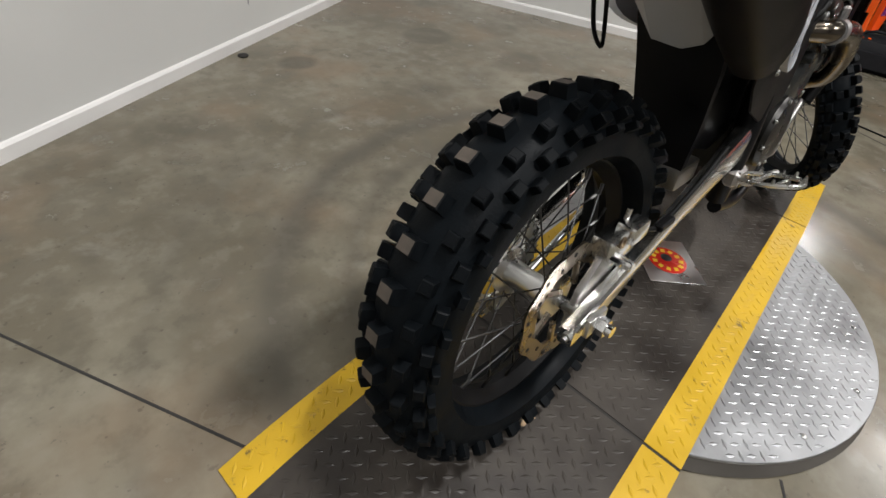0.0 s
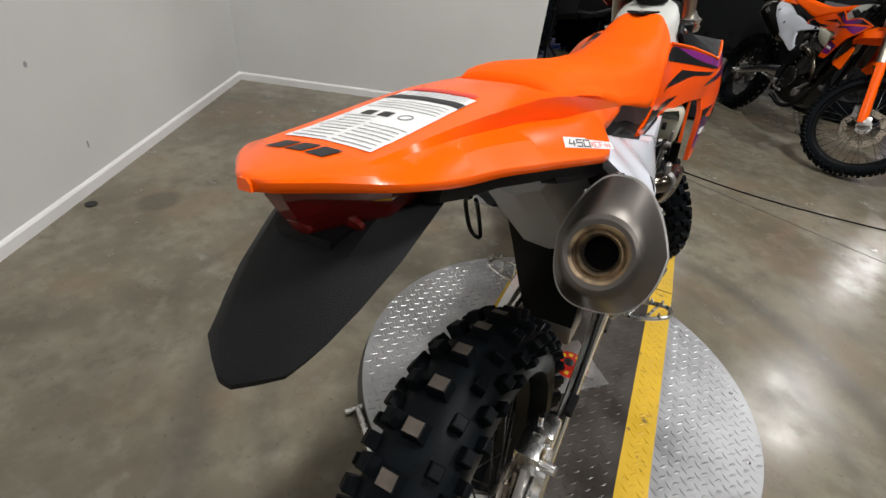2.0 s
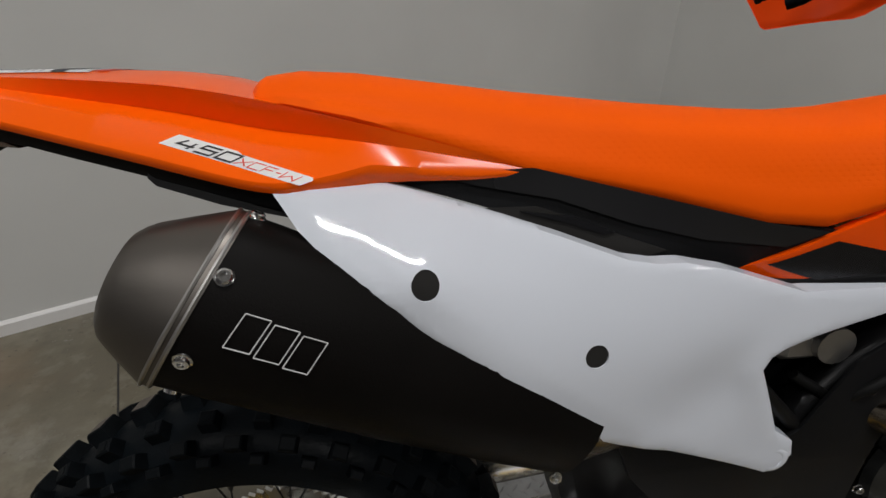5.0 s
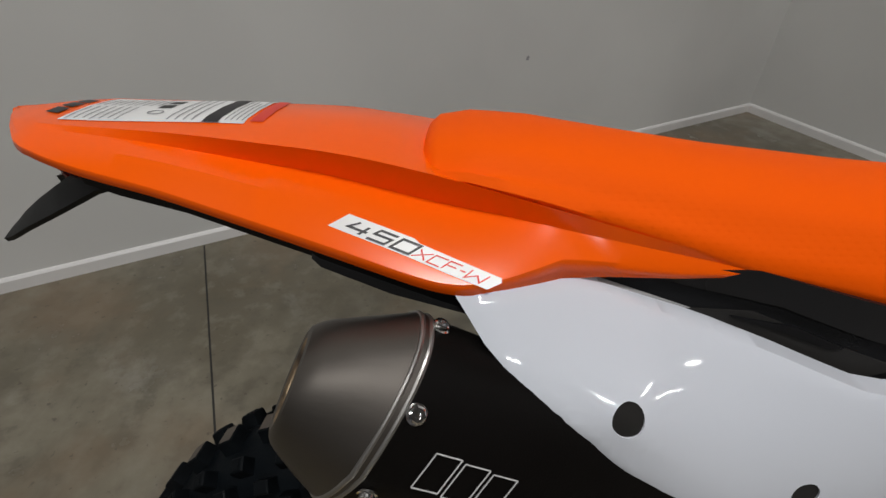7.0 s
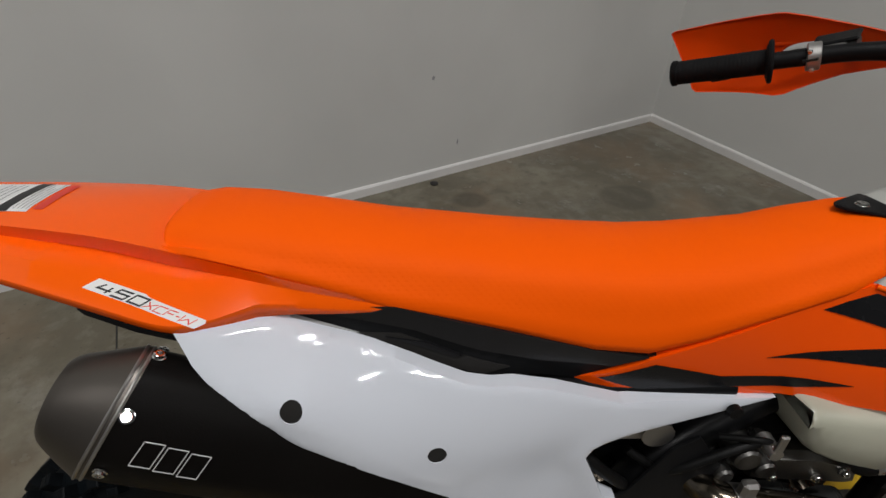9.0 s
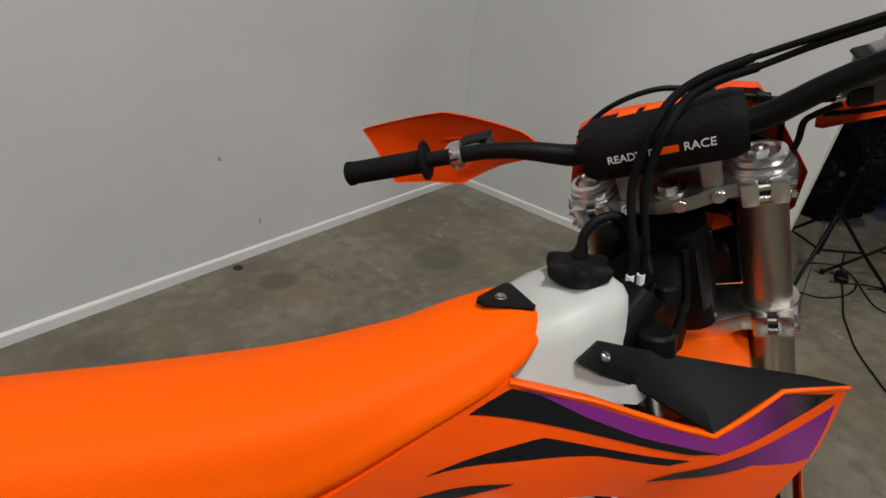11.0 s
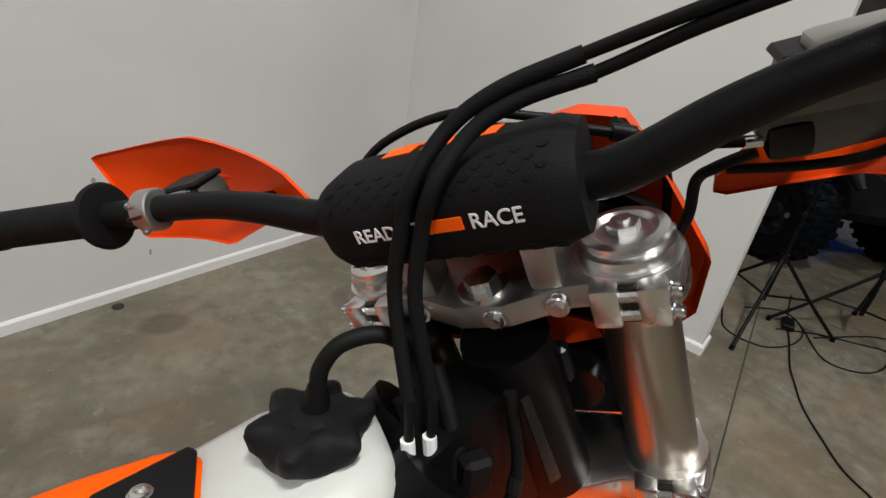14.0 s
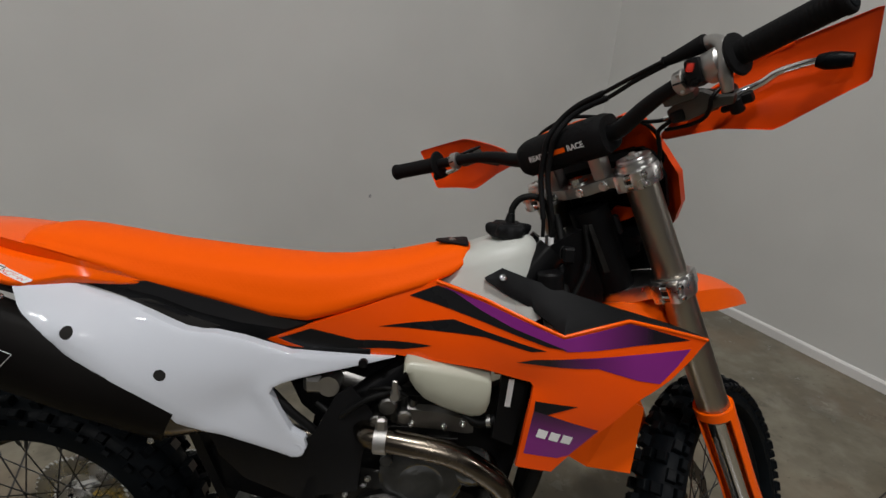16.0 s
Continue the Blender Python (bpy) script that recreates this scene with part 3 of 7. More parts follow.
first_lamp = ceiling_lamp()
first_lamp.matrix_basis = pose(LAMPS[0][0], LAMPS[0][1], CEILING - 0.28, 0, 0, 20)
for k, (x, y) in enumerate(LAMPS):
    if k:
        copy_thing(first_lamp, pose(x, y, CEILING - 0.28, 0, 0, 20))
    ld = bpy.data.lights.new("strip_lamp", "AREA")
    ld.shape, ld.size, ld.size_y, ld.energy, ld.color = "RECTANGLE", 1.25, 0.2, LAMP_POWER[k], (1.0, 0.985, 0.975)
    new("strip_lamp", ld).matrix_basis = pose(x, y, CEILING - 0.32, 0, 0, 20)

# ---------------------------------------------------------------- the turntable
HIGH = 0.047
turntable = thing("turntable", pose(TURN[0], TURN[1], 0, 0, 0, 2.0), "low round motorcycle turntable of silver tread plate with a drive-on lane", "turntable")


def tread_bars(test, size_x, size_y, z, pitch=0.034, long=0.0135, wide=0.0045, high=0.0016):
    """Raised lozenges of tread plate where test(x, y) holds, turned to and fro."""
    verts, faces = [], []
    for i in range(-int(size_x / pitch), int(size_x / pitch) + 1):
        for j in range(-int(size_y / pitch), int(size_y / pitch) + 1):
            for k in (0, 1):
                x, y = (i + 0.5 * k) * pitch, (j + 0.5 * k) * pitch
                if not test(x, y):
                    continue
                a = radians(45 if k else -45)
                c, s = math.cos(a), math.sin(a)
                zz = z(x) if callable(z) else z
                slope = (z(x + 0.01) - zz) / 0.01 if callable(z) else 0.0
                o = len(verts)
                for u, v, h in ((-long, 0, 0), (0, -wide, 0), (long, 0, 0), (0, wide, 0), (-long * 0.55, 0, high), (0, -wide * 0.3, high), (long * 0.55, 0, high), (0, wide * 0.3, high)):
                    dx = u * c - v * s
                    verts.append((x + dx, y + u * s + v * c, zz + slope * dx + h))
                faces += [(o + 4, o + 5, o + 6, o + 7)] + [(o + q, o + (q + 1) % 4, o + 4 + (q + 1) % 4, o + 4 + q) for q in range(4)]
    me = bpy.data.meshes.new("tread")
    me.from_pydata(verts, [], faces)
    bm = bmesh.new()
    bm.from_mesh(me)
    bpy.data.meshes.remove(me)
    return bm


RADIUS, LANE_L, LANE_R, PAINT = 0.592, 0.272, -0.310, 0.078
# the skirt's dark colour holds the shade under the plate's edge
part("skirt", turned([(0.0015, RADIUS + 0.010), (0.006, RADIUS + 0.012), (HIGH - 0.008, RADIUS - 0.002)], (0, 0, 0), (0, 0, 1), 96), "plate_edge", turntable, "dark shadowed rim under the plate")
part("deck", turned([(HIGH - 0.008, RADIUS), (HIGH - 0.0015, RADIUS), (HIGH, RADIUS - 0.0015)], (0, 0, 0), (0, 0, 1), 128), "steel_plate", turntable, "shiny silver tread plate", sharp=20)
deck_tread = part("tread", tread_bars(lambda x, y: math.hypot(x, y) < RADIUS - 0.012 and not (LANE_R - 0.006 < y < LANE_L + 0.006), 0.62, 0.62, HIGH), "steel_plate", turntable, sharp=20)
tagged(deck_tread, kind="stuff")
for k in range(14):
    a = 2 * math.pi * (k + 0.35) / 14
    x, y = (RADIUS - 0.04) * math.cos(a), (RADIUS - 0.04) * math.sin(a)
    if not LANE_R - 0.02 < y < LANE_L + 0.02:
        part("screw", turned([(0, 0.007), (0.0015, 0.007), (0.0025, 0.004)], (x, y, HIGH), (0, 0, 1), 10), "steel", turntable)
# the lane: a level plate between two ramps, with painted edges
SEAM1, SEAM2, FOOT, TIP = -0.555, 0.625, -1.16, 1.16


def lane_z(x):
    if x < SEAM1:
        return 0.006 + HIGH * (1 - min(1.0, (SEAM1 - x) / (SEAM1 - FOOT)) ** 3)
    if x > SEAM2:
        return 0.006 + (HIGH + 0.006 - 0.006) * max(0.0, (TIP - x) / (TIP - SEAM2))
    return HIGH + 0.006


def lane_strip(x0, x1, y0, y1, thick=0.005):
    return loft([[Vector((x, y, lane_z(x) + h)) for y, h in ((y0, -thick), (y1, -thick), (y1, 0.0), (y0, 0.0))] for x in np.linspace(x0, x1, 13)])


# the rear ramp is a little wider on its left
for name, a, b, left in (("rear_ramp", FOOT, SEAM1 - 0.004, LANE_L + 0.036), ("lane_plate", SEAM1 + 0.004, SEAM2 - 0.004, LANE_L), ("front_ramp", SEAM2 + 0.004, TIP, LANE_L)):
    plate = part(name, lane_strip(a, b, LANE_R + PAINT, left - PAINT), "dark_plate", turntable, "scuffed dark tread plate", sharp=20)
    bars = part("tread", tread_bars(lambda x, y: a + 0.012 < x < b - 0.012 and LANE_R + PAINT + 0.012 < y < left - PAINT - 0.012, 1.2, 0.4, lane_z, high=0.0012), "dark_plate", plate, sharp=20)
    tagged(bars, kind="stuff")
    for y0 in (LANE_R, left - PAINT):
        part("edge_stripe", lane_strip(a, b, y0, y0 + PAINT), "yellow", plate, "worn yellow painted edge", sharp=20)
    bars = part("tread", tread_bars(lambda x, y: a + 0.01 < x < b - 0.01 and (LANE_R + 0.01 < y < LANE_R + PAINT - 0.01 or left - PAINT + 0.01 < y < left - 0.01), 1.2, 0.4, lane_z), "yellow", plate, "yellow raised tread", sharp=20)
    tagged(bars, kind="stuff")
for x in (SEAM1, SEAM2):
    part("seam", box(x, (LANE_L + LANE_R) / 2, HIGH - 0.002, 0.009, LANE_L - LANE_R, 0.012), "joint", turntable, "dark hinge gap across the lane")


def lying_sticker(m):
    s = thing("floor_sticker", m, "square silvery sticker with red and gold round print", "sticker")
    part("film", box(0, 0, 0.0008, 0.185, 0.165, 0.0012, 0.0004), "alu", s, "silvery film")
    part("print", turned([(0.0, 0.056), (0.0018, 0.056), (0.0022, 0.054)], (0, 0, 0.0008), (0, 0, 1), 40), "red", s, "red round print")
    for k in range(11):
        a = 2 * math.pi * k / 11
        part("gold_mark", prism([(-0.007, -0.006), (0.006, -0.008), (0.008, 0.005), (-0.004, 0.008)], (0.040 * math.cos(a), 0.040 * math.sin(a), 0.0030), (-math.sin(a), math.cos(a), 0), (-math.cos(a), -math.sin(a), 0), 0.0005), "gold", s)
    part("badge", turned([(0.0024, 0.017), (0.0030, 0.016)], (0.01, 0.0, 0.0006), (0, 0, 1), 16), "ink", s)
    return s


lying_sticker(pose(0.722, -0.083, HIGH + 0.0088, 0, 0, 45))
chip = thing("paper_scrap", pose(-0.005, -0.115, 0.0475, 4.4, -4.5, 20), "crumpled pale scrap of paper on the lane", "scrap")
part("sheet", prism([(-0.02, -0.012), (0.005, -0.018), (0.022, -0.004), (0.016, 0.014), (-0.012, 0.016)], (0, 0, 0.003), (1, 0, 0.05), (0, 1, 0.12), 0.0015), "cardboard", chip)

lever = thing("turntable_lever", pose(0, 0, 0), "short steel locking lever on the turntable's rim", "lever")
part("bar", tube([(0.135, 0.255, 0.055), (0.20, 0.325, 0.050), (0.262, 0.392, 0.018)], 0.0085, 10), "steel", lever)
part("crosspiece", tube([(0.235, 0.415, 0.012), (0.290, 0.372, 0.018)], 0.009, 10), "steel", lever)

# ---------------------------------------------------------------- the motorcycle
# Its own frame: x ahead, y to its left, z up from the rear tyre's foot; it leans on its side stand.
BIKE = pose(0, -0.051, HIGH, -7.6, 0, -2.2)
bike = thing("motorcycle", BIKE, "orange and white enduro motorcycle leaning on its side stand", "motorcycle", "motorcycles in the hall")
# The steering, turned to its left stop: z along the steering axis, x ahead of the bars, origin amid the handlebar.
STEER = pose(1.034, 0, 1.175, 0, -26.1, 0) @ pose(0, 0, 0, 0, 0, 45)


def hexbolt(p, axis, r=0.006, h=0.005):
    """A flanged bolt with a hex socket, standing on p."""
    d = Vector(axis).normalized()
    return turned([(0, r), (h * 0.25, r), (h * 0.35, r * 0.8), (h * 0.85, r * 0.78), (h, r * 0.62), (h, r * 0.38), (h * 0.45, r * 0.36)], p, d, 12)


# -- wheels
def wheel(centre, m, tyre_r, tyre_w, rim_r, rows, tag, knob):
    """Tyre with knobs, rim with spokes and a hub, about the y axis, then placed by m."""
    o = (0, 0, 0)
    h = tyre_w / 2
    carc = tyre_r - knob
    prof = []
    for k in range(17):
        a = radians(-105 + 210 * k / 16)
        depth = (carc - rim_r) * 0.55
        prof.append((h * 0.94 * math.sin(a), carc - depth + depth * max(-0.82, math.cos(a)) if abs(math.degrees(a)) < 80 else carc - depth - (abs(math.degrees(a)) - 80) / 25 * depth * 0.75 + 0.17 * depth))
    prof += [(h * 0.55, rim_r - 0.002), (-h * 0.55, rim_r - 0.002)]
    tyre = part(tag + "_tyre", move(hoop(prof, o, (0, 1, 0), 96), m), "rubber", bike, "knobbly black off-road tyre", sharp=50)
    part("bead", move(hoop([(s * h * 0.70, rim_r + 0.004 + q) for s, q in ((1, 0), (1.05, 0.006), (1, 0.012), (0.9, 0.006))], o, (0, 1, 0), 72), m), "rubber", tyre)
    # knobs: rows of (sideways angle, phase, width, length), all round
    for angle, phase, kw, kl, cup in rows:
        a = radians(angle)
        depth = (carc - rim_r) * 0.55
        base_y, base_r = h * 0.94 * math.sin(a), carc - depth + depth * math.cos(a)
        lean = a * 0.72
        mesh = None
        count = 34 if tag == "rear" else 34
        for k in range(count):
            turn = 2 * math.pi * (k + phase) / count
            if mesh is None:
                bm = box(0, 0, (knob - 0.004) / 2, kl, kw, knob + 0.004)
                for v in bm.verts:
                    if v.co.z > 0:
                        v.co.x *= 0.86
                        v.co.y *= 0.86
                bmesh.ops.bevel(bm, geom=[e for e in bm.edges if all(v.co.z > 0 for v in e.verts)], offset=0.0016, segments=1, affect="EDGES")
                if cup:
                    bm2 = box(0, 0, knob * 0.98, kl * 0.4, kw * 0.5, 0.002)
                    join(bm, bm2)
                mesh = bpy.data.meshes.new("knob")
                bm.to_mesh(mesh)
                bm.free()
                mesh.materials.append(M["knob"])
                if angle == 4 and tag == "rear":
                    mesh.materials.append(M["knob_top"])
                    for f in mesh.polygons:
                        if f.normal.z > 0.9 and f.area > 0.3 * kw * kl:
                            f.material_index = 1
            ob = new("knob", mesh)
            ob.parent = tyre
            place = Matrix.Rotation(turn, 4, "Y") @ Matrix.Translation((0, base_y, base_r)) @ Matrix.Rotation(-lean, 4, "X")
            ob.matrix_basis = m @ place
    b = 0.030 if tag == "rear" else 0.024
    rim = part(tag + "_rim", move(hoop([(-b, rim_r + 0.006), (-b * 0.9, rim_r - 0.006), (-b * 0.55, rim_r - 0.014), (-b * 0.25, rim_r - 0.022), (b * 0.25, rim_r - 0.022), (b * 0.55, rim_r - 0.014), (b * 0.9, rim_r - 0.006), (b, rim_r + 0.006)], o, (0, 1, 0), 80), m), "black", bike, "black anodised rim")
    hw = 0.052 if tag == "rear" else 0.045
    hub = part(tag + "_hub", move(turned([(-hw, 0.030), (-hw, 0.042), (-hw + 0.007, 0.043), (-hw + 0.012, 0.026), (-0.014, 0.021), (0.014, 0.021), (hw - 0.012, 0.026), (hw - 0.007, 0.043), (hw, 0.042), (hw, 0.030)], o, (0, 1, 0), 32), m), "alu", bike, "machined silver hub")
    # laced spokes, 36 to a wheel, with nipples at the rim
    for k in range(36):
        side = 1 if k % 2 else -1
        lead = radians(38) * (1 if (k // 2) % 2 else -1)
        a = 2 * math.pi * k / 36
        p = Vector((0.040 * math.cos(a + lead), side * (hw - 0.004), 0.040 * math.sin(a + lead)))
        q = Vector(((rim_r - 0.020) * math.cos(a), side * b * 0.18, (rim_r - 0.020) * math.sin(a)))
        part("spoke", move(join(cyl(p, q, 0.0015, seg=5), cyl(q + (p - q).normalized() * 0.022, q, 0.0032, seg=6)), m), "spoke", rim)
    return tyre, rim, hub


REAR = (0.010, 0, 0.318)
rear_m = Matrix.Translation(REAR)
rear_rows = [(4, 0.0, 0.030, 0.025, False), (-33, 0.5, 0.019, 0.020, True), (40, 0.06, 0.022, 0.024, True), (-58, 0.04, 0.017, 0.021, False), (64, 0.5, 0.018, 0.022, False), (-75, 0.5, 0.012, 0.018, False), (77, 0.0, 0.012, 0.018, False)]
rear_tyre, rear_rim, rear_hub = wheel(REAR, rear_m, 0.334, 0.131, 0.232, rear_rows, "rear", 0.0175)
front_m = STEER @ Matrix.Translation((0.053, 0, -0.952))
front_rows = [(-15, 0.0, 0.021, 0.024, False), (15, 0.0, 0.021, 0.024, False), (-42, 0.5, 0.019, 0.026, False), (42, 0.5, 0.019, 0.026, False), (-66, 0.0, 0.014, 0.024, False), (66, 0.0, 0.014, 0.024, False), (-64, 0.5, 0.012, 0.018, False), (64, 0.5, 0.012, 0.018, False)]
front_tyre, front_rim, front_hub = wheel((0, 0, 0), front_m, 0.345, 0.098, 0.272, front_rows, "front", 0.014)


def brake_disc(r, y, m, name, parent):
    """A wave-edged, drilled disc."""
    n = 72
    outer = [((r + 0.0035 * math.cos(9 * 2 * math.pi * k / n)) * math.cos(2 * math.pi * k / n), (r + 0.0035 * math.cos(9 * 2 * math.pi * k / n)) * math.sin(2 * math.pi * k / n)) for k in range(n)]
    inner = [(x * 0.70, z * 0.70) for x, z in outer]
    bm = bmesh.new()
    rings = [[bm.verts.new((x, yy, z)) for x, z in loop] for loop, yy in ((outer, y - 0.002), (outer, y + 0.002), (inner, y + 0.002), (inner, y - 0.002))]
    skin_rings(bm, rings + [rings[0]], caps=False)
    disc = part(name, move(bm, m), "disc", parent, "wave-edged steel brake disc")
    for k in range(6):
        a = 2 * math.pi * k / 6
        part("disc_arm", move(cyl((0.038 * math.cos(a), y, 0.038 * math.sin(a)), (r * 0.74 * math.cos(a + 0.35), y, r * 0.74 * math.sin(a + 0.35)), 0.006, 0.005, seg=6), m), "disc", disc)
    for k in range(18):
        a = 2 * math.pi * (k + 0.5) / 18
        rr = r * (0.80 if k % 2 else 0.90)
        # black plugs stand in for the shade inside the drilled holes
        part("vent_hole_shade", move(cyl((rr * math.cos(a), y - 0.0028, rr * math.sin(a)), (rr * math.cos(a), y + 0.0028, rr * math.sin(a)), 0.0042, seg=8), m), "soot_hole_black", disc)
    return disc


brake_disc(0.108, -0.066, rear_m, "rear_disc", bike)
brake_disc(0.128, 0.058, front_m, "front_disc", bike)
# sprocket and chain on the left
sprocket = bmesh.new()
teeth = [((0.108 if k % 2 else 0.100) * math.cos(math.pi * k / 50), (0.108 if k % 2 else 0.100) * math.sin(math.pi * k / 50)) for k in range(100)]
rings = [[sprocket.verts.new((x * s, yy, z * s)) for x, z in teeth] for s, yy in ((1, 0.064), (1, 0.070), (0.62, 0.070), (0.62, 0.064))]
skin_rings(sprocket, rings + [rings[0]], caps=False)
part("sprocket", move(sprocket, rear_m), "steel", bike, "toothed rear sprocket")
part("chain", join(tube([(0.01, 0.067, 0.424), (0.3, 0.067, 0.452), (0.57, 0.067, 0.462)], 0.007, 6), tube([(0.01, 0.067, 0.212), (0.3, 0.067, 0.33), (0.57, 0.067, 0.40)], 0.007, 6)), "steel", bike, "drive chain")
# swingarm: two tapered box arms
for s in (-1, 1):
    path = [(-0.035, 0.300, 0.016, 0.013), (0.03, 0.316, 0.023, 0.013), (0.14, 0.342, 0.022, 0.011), (0.30, 0.392, 0.026, 0.011), (0.43, 0.425, 0.030, 0.014), (0.56, 0.445, 0.038, 0.020)]
    ys = [0.104, 0.104, 0.102, 0.100, 0.098, 0.090]
    rings = []
    for (x, z, hh, ww), y in zip(path, ys):
        rings.append([Vector((x, s * y + dy * ww, z + dz * hh)) for dy, dz in ((-1, -0.7), (-0.7, -1), (0.7, -1), (1, -0.7), (1, 0.0), (0.82, 0.08), (1, 0.16), (1, 0.7), (0.7, 1), (-0.7, 1), (-1, 0.7))])
    arm = part("swingarm", loft(rings), "swing", bike, "polished silver swingarm", sharp=28)
    part("axle_block", box(0.012, s * 0.124, 0.316, 0.052, 0.010, 0.036, 0.004, 2), "alu", arm)
    part("chain_adjuster", join(cyl((-0.055, s * 0.112, 0.312), (-0.03, s * 0.112, 0.314), 0.005, seg=8), cyl((-0.048, s * 0.112, 0.3125), (-0.040, s * 0.112, 0.313), 0.009, seg=6)), "steel", arm)
part("axle_nut", join(cyl((0.010, -0.120, 0.318), (0.010, -0.146, 0.318), 0.016, 0.0155, seg=6), cyl((0.010, -0.140, 0.318), (0.010, -0.155, 0.318), 0.010, seg=16)), "chrome", bike, "polished axle nut")
part("axle", cyl((0.010, -0.12, 0.318), (0.010, 0.13, 0.318), 0.011), "steel", bike)
# rear caliper and its carrier above the disc
cal = part("rear_caliper", join(box(0.100, -0.082, 0.405, 0.082, 0.044, 0.046, 0.010, 2), box(0.120, -0.096, 0.428, 0.05, 0.036, 0.034, 0.008, 2), cyl((0.085, -0.10, 0.388), (0.085, -0.128, 0.388), 0.011, 0.009, seg=12, bevel=0.002)), "swing", bike, "cast brake caliper")
part("bleed_nipple", cyl((0.112, -0.085, 0.44), (0.116, -0.085, 0.462), 0.0045, seg=8), "chrome", cal)
part("pad_pin", cyl((0.062, -0.10, 0.40), (0.062, -0.118, 0.40), 0.006, seg=6), "chrome", cal)
part("copper_seal", hoop([(0, 0.006), (0.003, 0.006), (0.003, 0.010), (0, 0.010)], (0.078, -0.106, 0.425), (0, 1, 0), 14), "burnt", cal)
part("caliper_carrier", prism([(-0.02, -0.03), (0.05, -0.035), (0.115, 0.06), (0.10, 0.085), (0.045, 0.075), (0.0, 0.03)], (0.012, -0.078, 0.320), (1, 0, 0), (0, 0, 1), 0.012, 0.003), "cast", bike)
part("brake_hose", tube([(0.14, -0.10, 0.425), (0.20, -0.108, 0.405), (0.33, -0.105, 0.43), (0.46, -0.10, 0.47)], 0.0045, 8), "cable", bike)
part("hose_guide", box(0.21, -0.112, 0.408, 0.05, 0.016, 0.014, 0.003), "black", bike)

# -- tail: orange rear mudguard with its raised spine and two flank creases
TAIL = [
    (-0.253, 0.9885, [(0.003, 0.9885), (0.0035, 0.988), (0.004, 0.9875), (0.005, 0.986), (0.005, 0.981)]),
    (-0.248, 0.989, [(0.009, 0.9885), (0.010, 0.988), (0.012, 0.9875), (0.014, 0.986), (0.014, 0.980)]),
    (-0.228, 0.990, [(0.027, 0.9885), (0.030, 0.9875), (0.035, 0.9865), (0.039, 0.984), (0.0395, 0.978)]),
    (-0.209, 0.990, [(0.040, 0.988), (0.044, 0.986), (0.054, 0.984), (0.060, 0.980), (0.0605, 0.975)]),
    (-0.194, 0.990, [(0.045, 0.988), (0.049, 0.985), (0.062, 0.982), (0.0695, 0.977), (0.070, 0.972)]),
    (-0.175, 0.990, [(0.046, 0.987), (0.050, 0.984), (0.064, 0.980), (0.075, 0.972), (0.0755, 0.967)]),
    (-0.150, 0.990, [(0.047, 0.987), (0.050, 0.982), (0.065, 0.977), (0.077, 0.966), (0.078, 0.960)]),
    (-0.100, 0.991, [(0.052, 0.986), (0.052, 0.976), (0.069, 0.971), (0.083, 0.957), (0.084, 0.951)]),
    (-0.070, 0.991, [(0.056, 0.985), (0.052, 0.971), (0.072, 0.965), (0.087, 0.949), (0.088, 0.943)]),
    (0.016, 0.989, [(0.065, 0.980), (0.055, 0.959), (0.082, 0.949), (0.103, 0.930), (0.104, 0.923)]),
    (0.060, 0.982, [(0.070, 0.974), (0.060, 0.950), (0.087, 0.940), (0.111, 0.919), (0.112, 0.912)]),
    (0.102, 0.964, [(0.075, 0.966), (0.065, 0.9425), (0.092, 0.931), (0.1195, 0.910), (0.1205, 0.903)]),
    (0.132, 0.953, [(0.0775, 0.959), (0.069, 0.940), (0.0935, 0.9262), (0.1130, 0.9115), (0.1138, 0.902)]),
    (0.176, 0.937, [(0.081, 0.9485), (0.0770, 0.934), (0.0835, 0.9262), (0.0920, 0.9192), (0.0930, 0.9045)]),
    (0.210, 0.926, [(0.083, 0.940), (0.0815, 0.929), (0.0842, 0.9225), (0.0882, 0.9160), (0.0890, 0.9045)]),
    (0.260, 0.912, [(0.085, 0.927), (0.083, 0.920), (0.085, 0.915), (0.087, 0.909), (0.087, 0.904)]),
    (0.312, 0.915, [(0.0865, 0.913), (0.0862, 0.912), (0.0866, 0.911), (0.087, 0.910), (0.087, 0.908)]),
]


def tail_rows():
    full = []
    for x, zc, half in TAIL:
        right = [(-y, z) for y, z in half]
        full.append([x] + [c for p in (right[::-1] + [(-half[0][0] * 0.5, zc), (0, zc + 0.001), (half[0][0] * 0.5, zc)] + half) for c in p])
    full = np.array(full)
    xs = np.linspace(-0.253, 0.312, 96)
    dense = np.array([[np.interp(x, full[:, 0], full[:, c]) for c in range(full.shape[1])] for x in xs])
    for _ in range(14):
        dense[10:70, 1:] += 0.25 * (dense[9:69, 1:] - 2 * dense[10:70, 1:] + dense[11:71, 1:])
    full = dense
    return [[Vector((x, *(np.interp(x, full[:, 0], full[:, c]) for c in (1 + 2 * k, 2 + 2 * k)))) for k in range((full.shape[1] - 1) // 2)] for x in xs]


bm = bmesh.new()
skin_rings(bm, [[bm.verts.new(p) for p in r] for r in tail_rows()], caps=False, closed=False)
if sum(f.normal.z for f in bm.faces) < 0:
    bmesh.ops.reverse_faces(bm, faces=bm.faces)
tail = part("rear_mudguard", bm, "orange", bike, "glossy orange tail section", sharp=26)
sol = tail.modifiers.new("thickness", "SOLIDIFY")
sol.thickness, sol.offset = 0.003, -1
